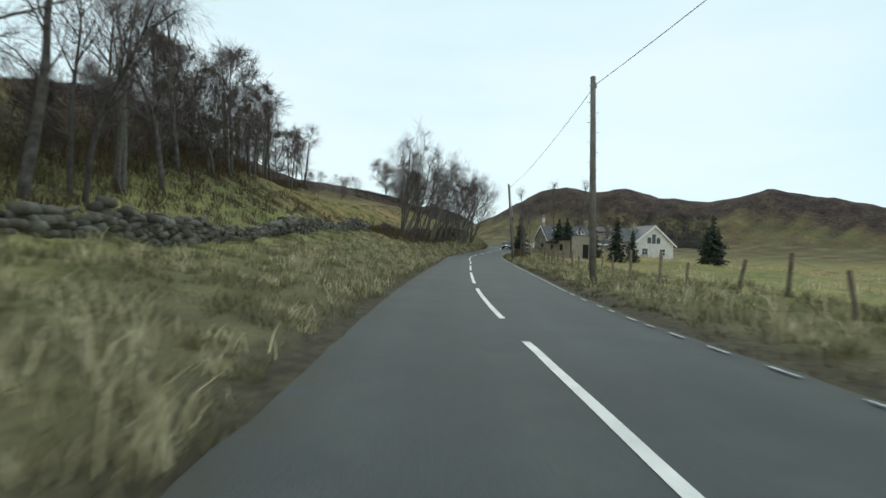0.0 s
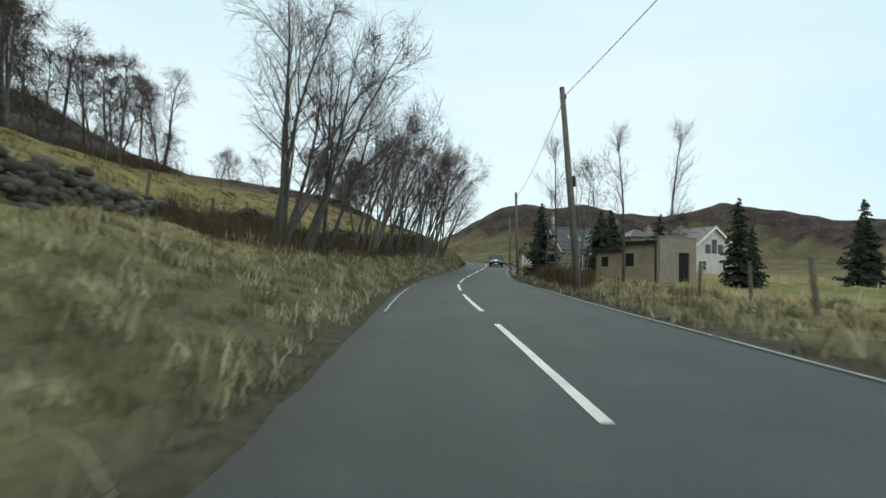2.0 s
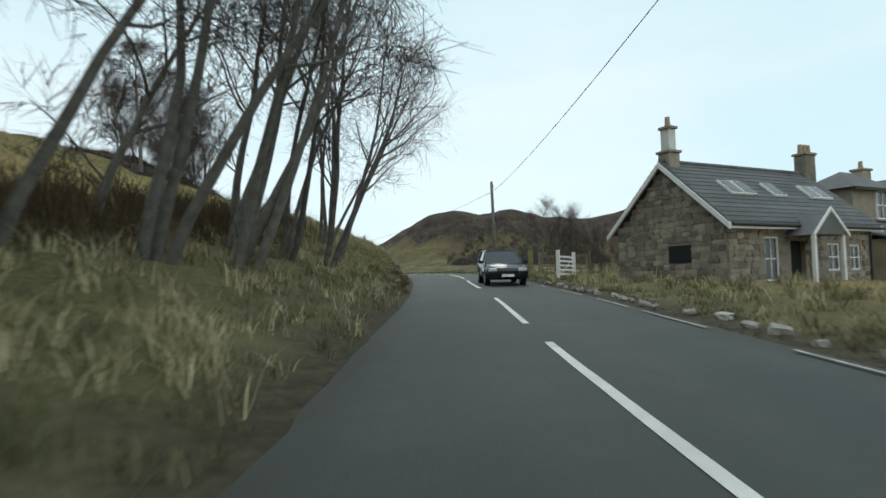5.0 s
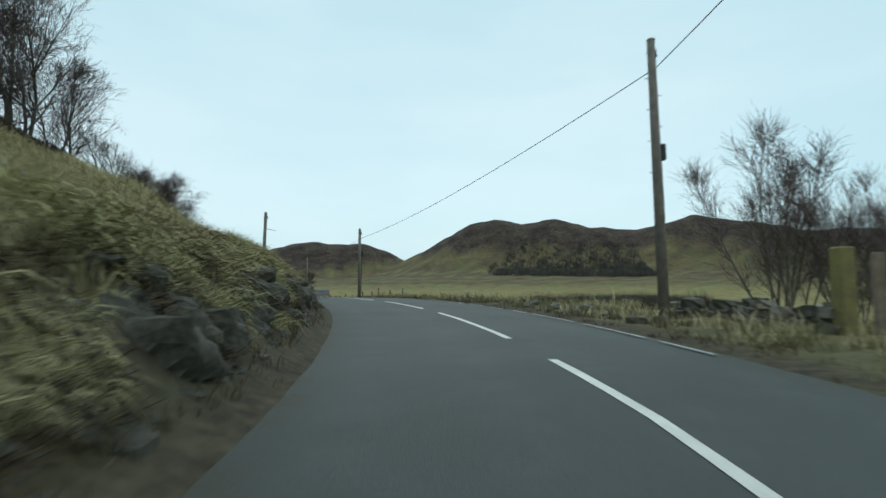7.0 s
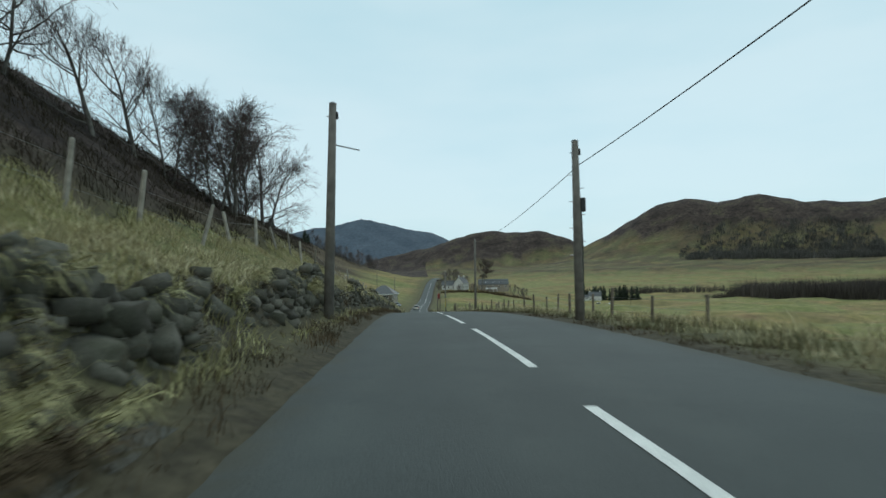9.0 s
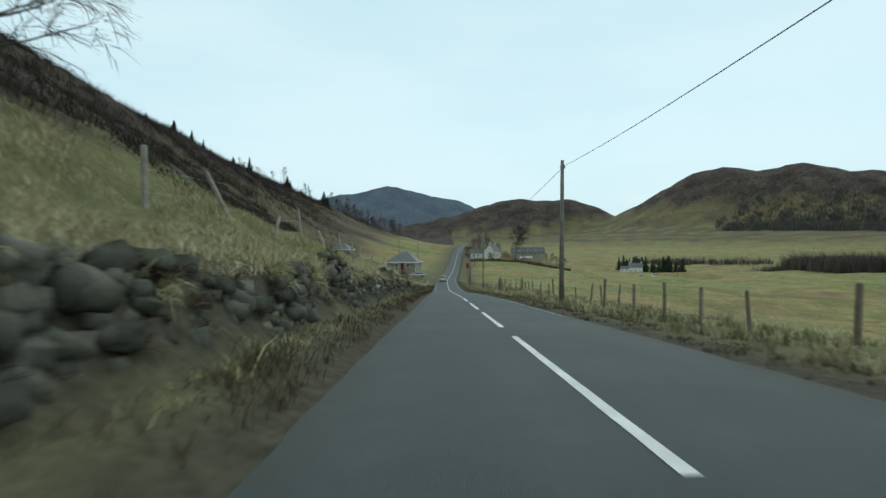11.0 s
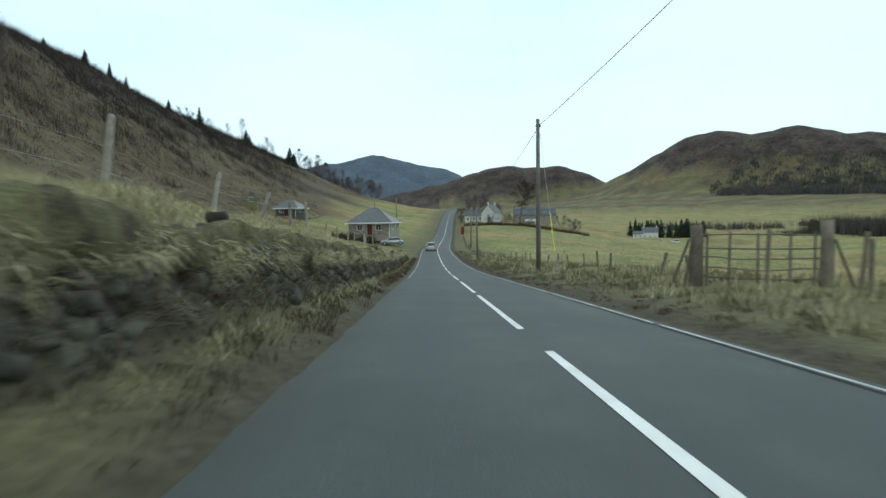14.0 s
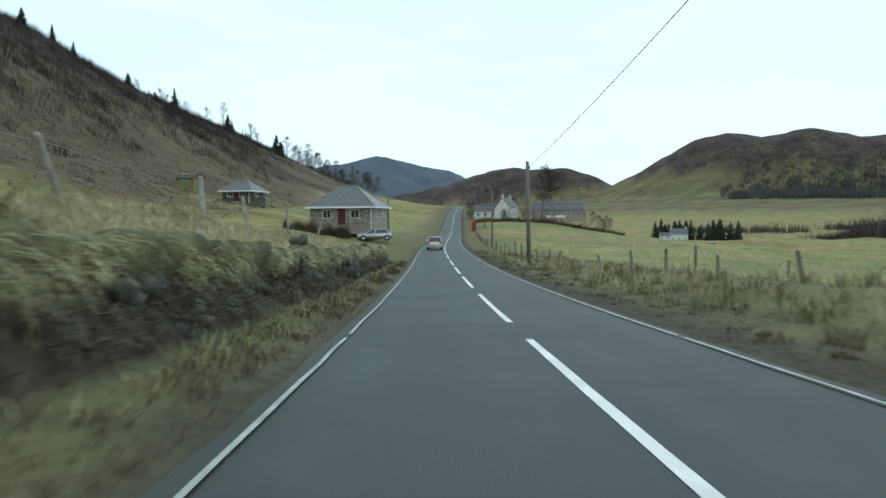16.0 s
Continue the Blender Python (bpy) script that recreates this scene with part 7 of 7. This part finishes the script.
FAR_GREEN = island_vary(mat("far_conifers", (0.098, 0.092, 0.080), 0.95, 0.4, 0.02, 0.5, 0.0, spec=0.1), 0.45)
FAR_BROWN = island_vary(mat("far_bare_wood", (0.092, 0.078, 0.066), 0.95, 0.4, 0.02, 0.5, 0.0, spec=0.1), 0.4)
FAR_DARK = island_vary(mat("hill_scrub", (0.060, 0.048, 0.040), 0.95, 0.4, 0.02, 0.5, 0.0, spec=0.1), 0.45)
rng = np.random.default_rng(40)
along, down = rng.uniform(0, 1.15, 16000), rng.uniform(0, 1, 16000)
keep = 0.35 * bumps(along * 900, down * 90, 130, 2.0) + 0.5 * bumps(along * 900, down * 420, 83, 1.0) + rng.normal(0, 0.45, 16000) > 0.75 - 0.75 * down - 0.25 * along + 1.4 * np.clip(0.25 - along, 0, 1)
along, down = along[keep], down[keep]
xs, ys = 1010 + 380 * along - 170 * down, 2150 - 270 * along - 330 * down
far_wood("plantation", xs, ys, 11, FAR_GREEN, "dark conifer plantation on the flank of the far hill", 41, 6, 0.3, 0.05)
xs, ys = rng.uniform(330, 640, 520), 690 + rng.normal(0, 9, 520)
keep = bumps(xs, ys * 0, 70, 0.4) + rng.uniform(-0.4, 0.4, 520) > -0.3
far_wood("hedgerow", xs[keep], (ys + 0.12 * (xs - 230))[keep], 5, FAR_BROWN, "brown bare hedgerow trees across the valley floor", 42, 28, 0.35, 0.015)
xs, ys = rng.uniform(315, 520, 900), rng.uniform(590, 690, 900)
keep = xs - 315 > 1.2 * np.abs(ys - 640) - 20 + rng.uniform(-12, 12, 900)
far_wood("wood_block", xs[keep] + 15, ys[keep], 11, FAR_BROWN, "dark brown block of bare woodland on the valley floor", 48, 44, 0.4, 0.012)
xs, ys = rng.uniform(300, 760, 500), 900 + rng.normal(0, 22, 500)
keep = bumps(xs, ys * 0, 110, 1.4) + rng.uniform(-0.4, 0.4, 500) > -0.2
far_wood("hedgerow", xs[keep], ys[keep], 7, FAR_BROWN, "brown bare wood across the valley floor", 43, 16, 0.4, 0.035)
xs, ys = rng.uniform(-95, -5, 150), rng.uniform(560, 700, 150)
far_wood("scrub", xs, ys, 4, FAR_BROWN, "brown scrub on the ridge", 45)
# the dark bare wood that clothes the upper part of the near hill
yy, uu = rng.uniform(225, 640, 12000), -rng.uniform(22, 190, 12000)
xs, ys = across(yy, uu)
rel = height(yy, uu, False) - centre(yy)[1]
keep = rel + 9 * bumps(xs, ys, 60, 0.7) + rng.uniform(-8, 8, 12000) > np.interp(yy, [190, 230, 300, 640], [10, 13, 20, 32])
yy, uu = np.repeat(yy[keep], 24), np.repeat(uu[keep], 24)
blades("hill_wood", yy + rng.normal(0, 0.9, len(yy)), uu + rng.normal(0, 0.9, len(uu)), 2.0, 0.028, 0.8, FAR_DARK, "dark leafless scrub wood over the upper hillside", "wood", rng=rng)

# ---- roadside small things ----
for k in range(26):
    p = side(85 + 0.95 * k + rnd.uniform(-0.3, 0.3), 3.35 + rnd.uniform(-0.12, 0.25), 0.04)
    q = link("edge_stone", STONES[k % 6])
    q.data = q.data.copy()
    q.data.materials.clear()
    q.data.materials.append(STONE_PALE)
    q.matrix_basis = Matrix.LocRotScale(p, Euler((rnd.uniform(-.3, .3), rnd.uniform(-.3, .3), rnd.uniform(0, 6))), Vector((1, 1, 1)) * rnd.uniform(0.4, 0.8))
    tagged(q, "whitewashed boulder at the road's edge", "stone", "edge stones")
for k in range(22):
    p = side(126 + 0.75 * k + rnd.uniform(-0.3, 0.3), 4.6 + rnd.uniform(-0.5, 0.7), 0.05)
    q = link("fallen_stone", STONES[k % 6])
    q.matrix_basis = Matrix.LocRotScale(p, Euler((rnd.uniform(-.5, .5), rnd.uniform(-.5, .5), rnd.uniform(0, 6))), Vector((1, 1, 1)) * rnd.uniform(0.5, 1.2))
    tagged(q, "fallen grey stone in the grass below a wall", "stone", "fallen stones")

gp = empty("gatepost", "thick square mossy wooden gatepost at a field entrance", "gatepost", pose(50.0, 121.9, ground_z(50.0, 121.9), 0, 0, heading(119)))
part("post", box(-0.16, -0.16, -0.5, 0.16, 0.16, 1.72, 0.03), GREENPOST, gp)


def field_gate(m, material, label, wide=3.2):
    ob = empty("field_gate", label, "gate", m)
    for k in range(5):
        part("rail", box(0, -0.03, 0.15 + 0.24 * k, wide, 0.03, 0.25 + 0.24 * k), material, ob)
    for x in (0.0, wide):
        part("stile", box(x - 0.05, -0.045, 0.05, x + 0.05, 0.045, 1.3), material, ob)
    part("brace", prism([(0.1, 0.15), (0.22, 0.15), (wide - 0.05, 1.2), (wide - 0.17, 1.2)], "y", -0.05, -0.032), material, ob)
    for x in (-0.2, wide + 0.2):
        part("gate_post", box(x - 0.09, -0.09, -0.5, x + 0.09, 0.09, 1.5, 0.015), material, ob)
    return ob


field_gate(pose(50.75, 121.5, ground_z(51.5, 121.3) + 0.05, 0, 0, -38), WOOD_GREY, "grey wooden five-bar gate at a field entrance")


def old_gate(a, b):
    """A sagging gate of thin poles wired to two thick round posts, with stakes leaning on it."""
    rnd = random.Random(77)
    ob = empty("old_gate", "rickety grey gate of thin poles between two thick posts", "gate")
    a, b = (Vector((x, y, ground_z(x, y))) for x, y in (a, b))
    up = Vector((0, 0, 1))
    for p, tall, r in ((a, 1.62, 0.165), (b, 1.72, 0.15)):
        part("gate_post", tube([p - 0.5 * up, p + 0.3 * up, p + Vector((0.02, 0, tall * 0.7)), p + Vector((0.01, 0.02, tall))], [r * 1.1, r * 1.05, r * 0.97, r * 0.9], 10), WOOD_GREY, ob, smooth=True)
    for h in (0.28, 0.52, 0.78, 1.02, 1.36):
        pts = [a.lerp(b, k / 6) + up * (h - 0.07 * math.sin(math.pi * k / 6) * (1.4 - h) + rnd.gauss(0, 0.012)) for k in range(7)]
        part("rail", tube(pts, 0.022, 6), WOOD_GREY, ob)
    for q, tip in ((0.09, 0.02), (0.27, 0.06), (0.5, -0.01), (0.74, 0.03), (0.92, -0.02)):
        p = a.lerp(b, q)
        part("stake", tube([p - 0.2 * up, p + Vector((tip, tip, 1.4 + 0.1 * rnd.random()))], [0.04, 0.03], 6), WOOD_GREY, ob)
    for p, d in ((a, (-0.55, 0.4, 0)), (a, (-0.25, 0.2, 0)), (b, (0.6, -0.3, 0))):
        part("prop", tube([p + Vector(d) - 0.2 * up, p + Vector(d) * 0.25 + up * 1.25], [0.045, 0.035], 6), WOOD_GREY, ob)
    return ob


old_gate((50.6, 243.6), (53.1, 242.1))
for px, py, tall in ((50.9, 240.9, 1.25), (52.0, 239.6, 1.1)):
    q = link("fence_stake", POST_MESHES[1])
    q.matrix_basis = Matrix.LocRotScale(Vector((px, py, ground_z(px, py))), Euler((0.05, -0.06, px)), (0.8, 0.8, tall))
    tagged(q, "thin dark wooden stake standing in the verge grass", "stake", "verge stakes")
field_gate(pose(*side(113.2, 5.2), 0, 0, heading(113) + 60), WHITE, "white painted wooden field gate beside the road")


def pillar(place, turn):
    ob = empty("gate_pillar", "square rough stone gate pillar by the cottage", "gate pillar", pose(*place, 0, 0, turn), "garden pillars")
    part("shaft", box(-0.18, -0.18, -0.3, 0.18, 0.18, 1.1, 0.03), RUBBLE, ob)
    part("cap", box(-0.23, -0.23, 1.1, 0.23, 0.23, 1.2, 0.03), STONE, ob)


for px, py in ((35.6, 89.3), (37.0, 89.9)):
    pillar((px, py, ground_z(px, py)), 20)
rail = empty("garden_fence", "weathered wooden rail fence in front of the cottage garden", "fence", pose(37.2, 89.9, ground_z(38.5, 88.8), 0, 0, -6))
for k in range(5):
    part("post", box(0.15 + 1.6 * k, -0.05, -0.3, 0.25 + 1.6 * k, 0.05, 1.05, 0.01), WOOD_GREY, rail)
for h in (0.35, 0.65, 0.95):
    part("rail", box(0.1, -0.075, h - 0.05, 6.8, -0.052, h + 0.05), WOOD_GREY, rail)

root = part("bare_root", tube([tuple(side(119.5, -6.6, 0.06)), tuple(side(119.6, -5.6, 0.05)), tuple(side(119.9, -4.7, 0.05)), tuple(side(120.1, -4.2, 0.04))], [0.03, 0.05, 0.05, 0.02], 6), STONE_PALE)
tagged(root, "pale bare root hanging down the rock face", "root")
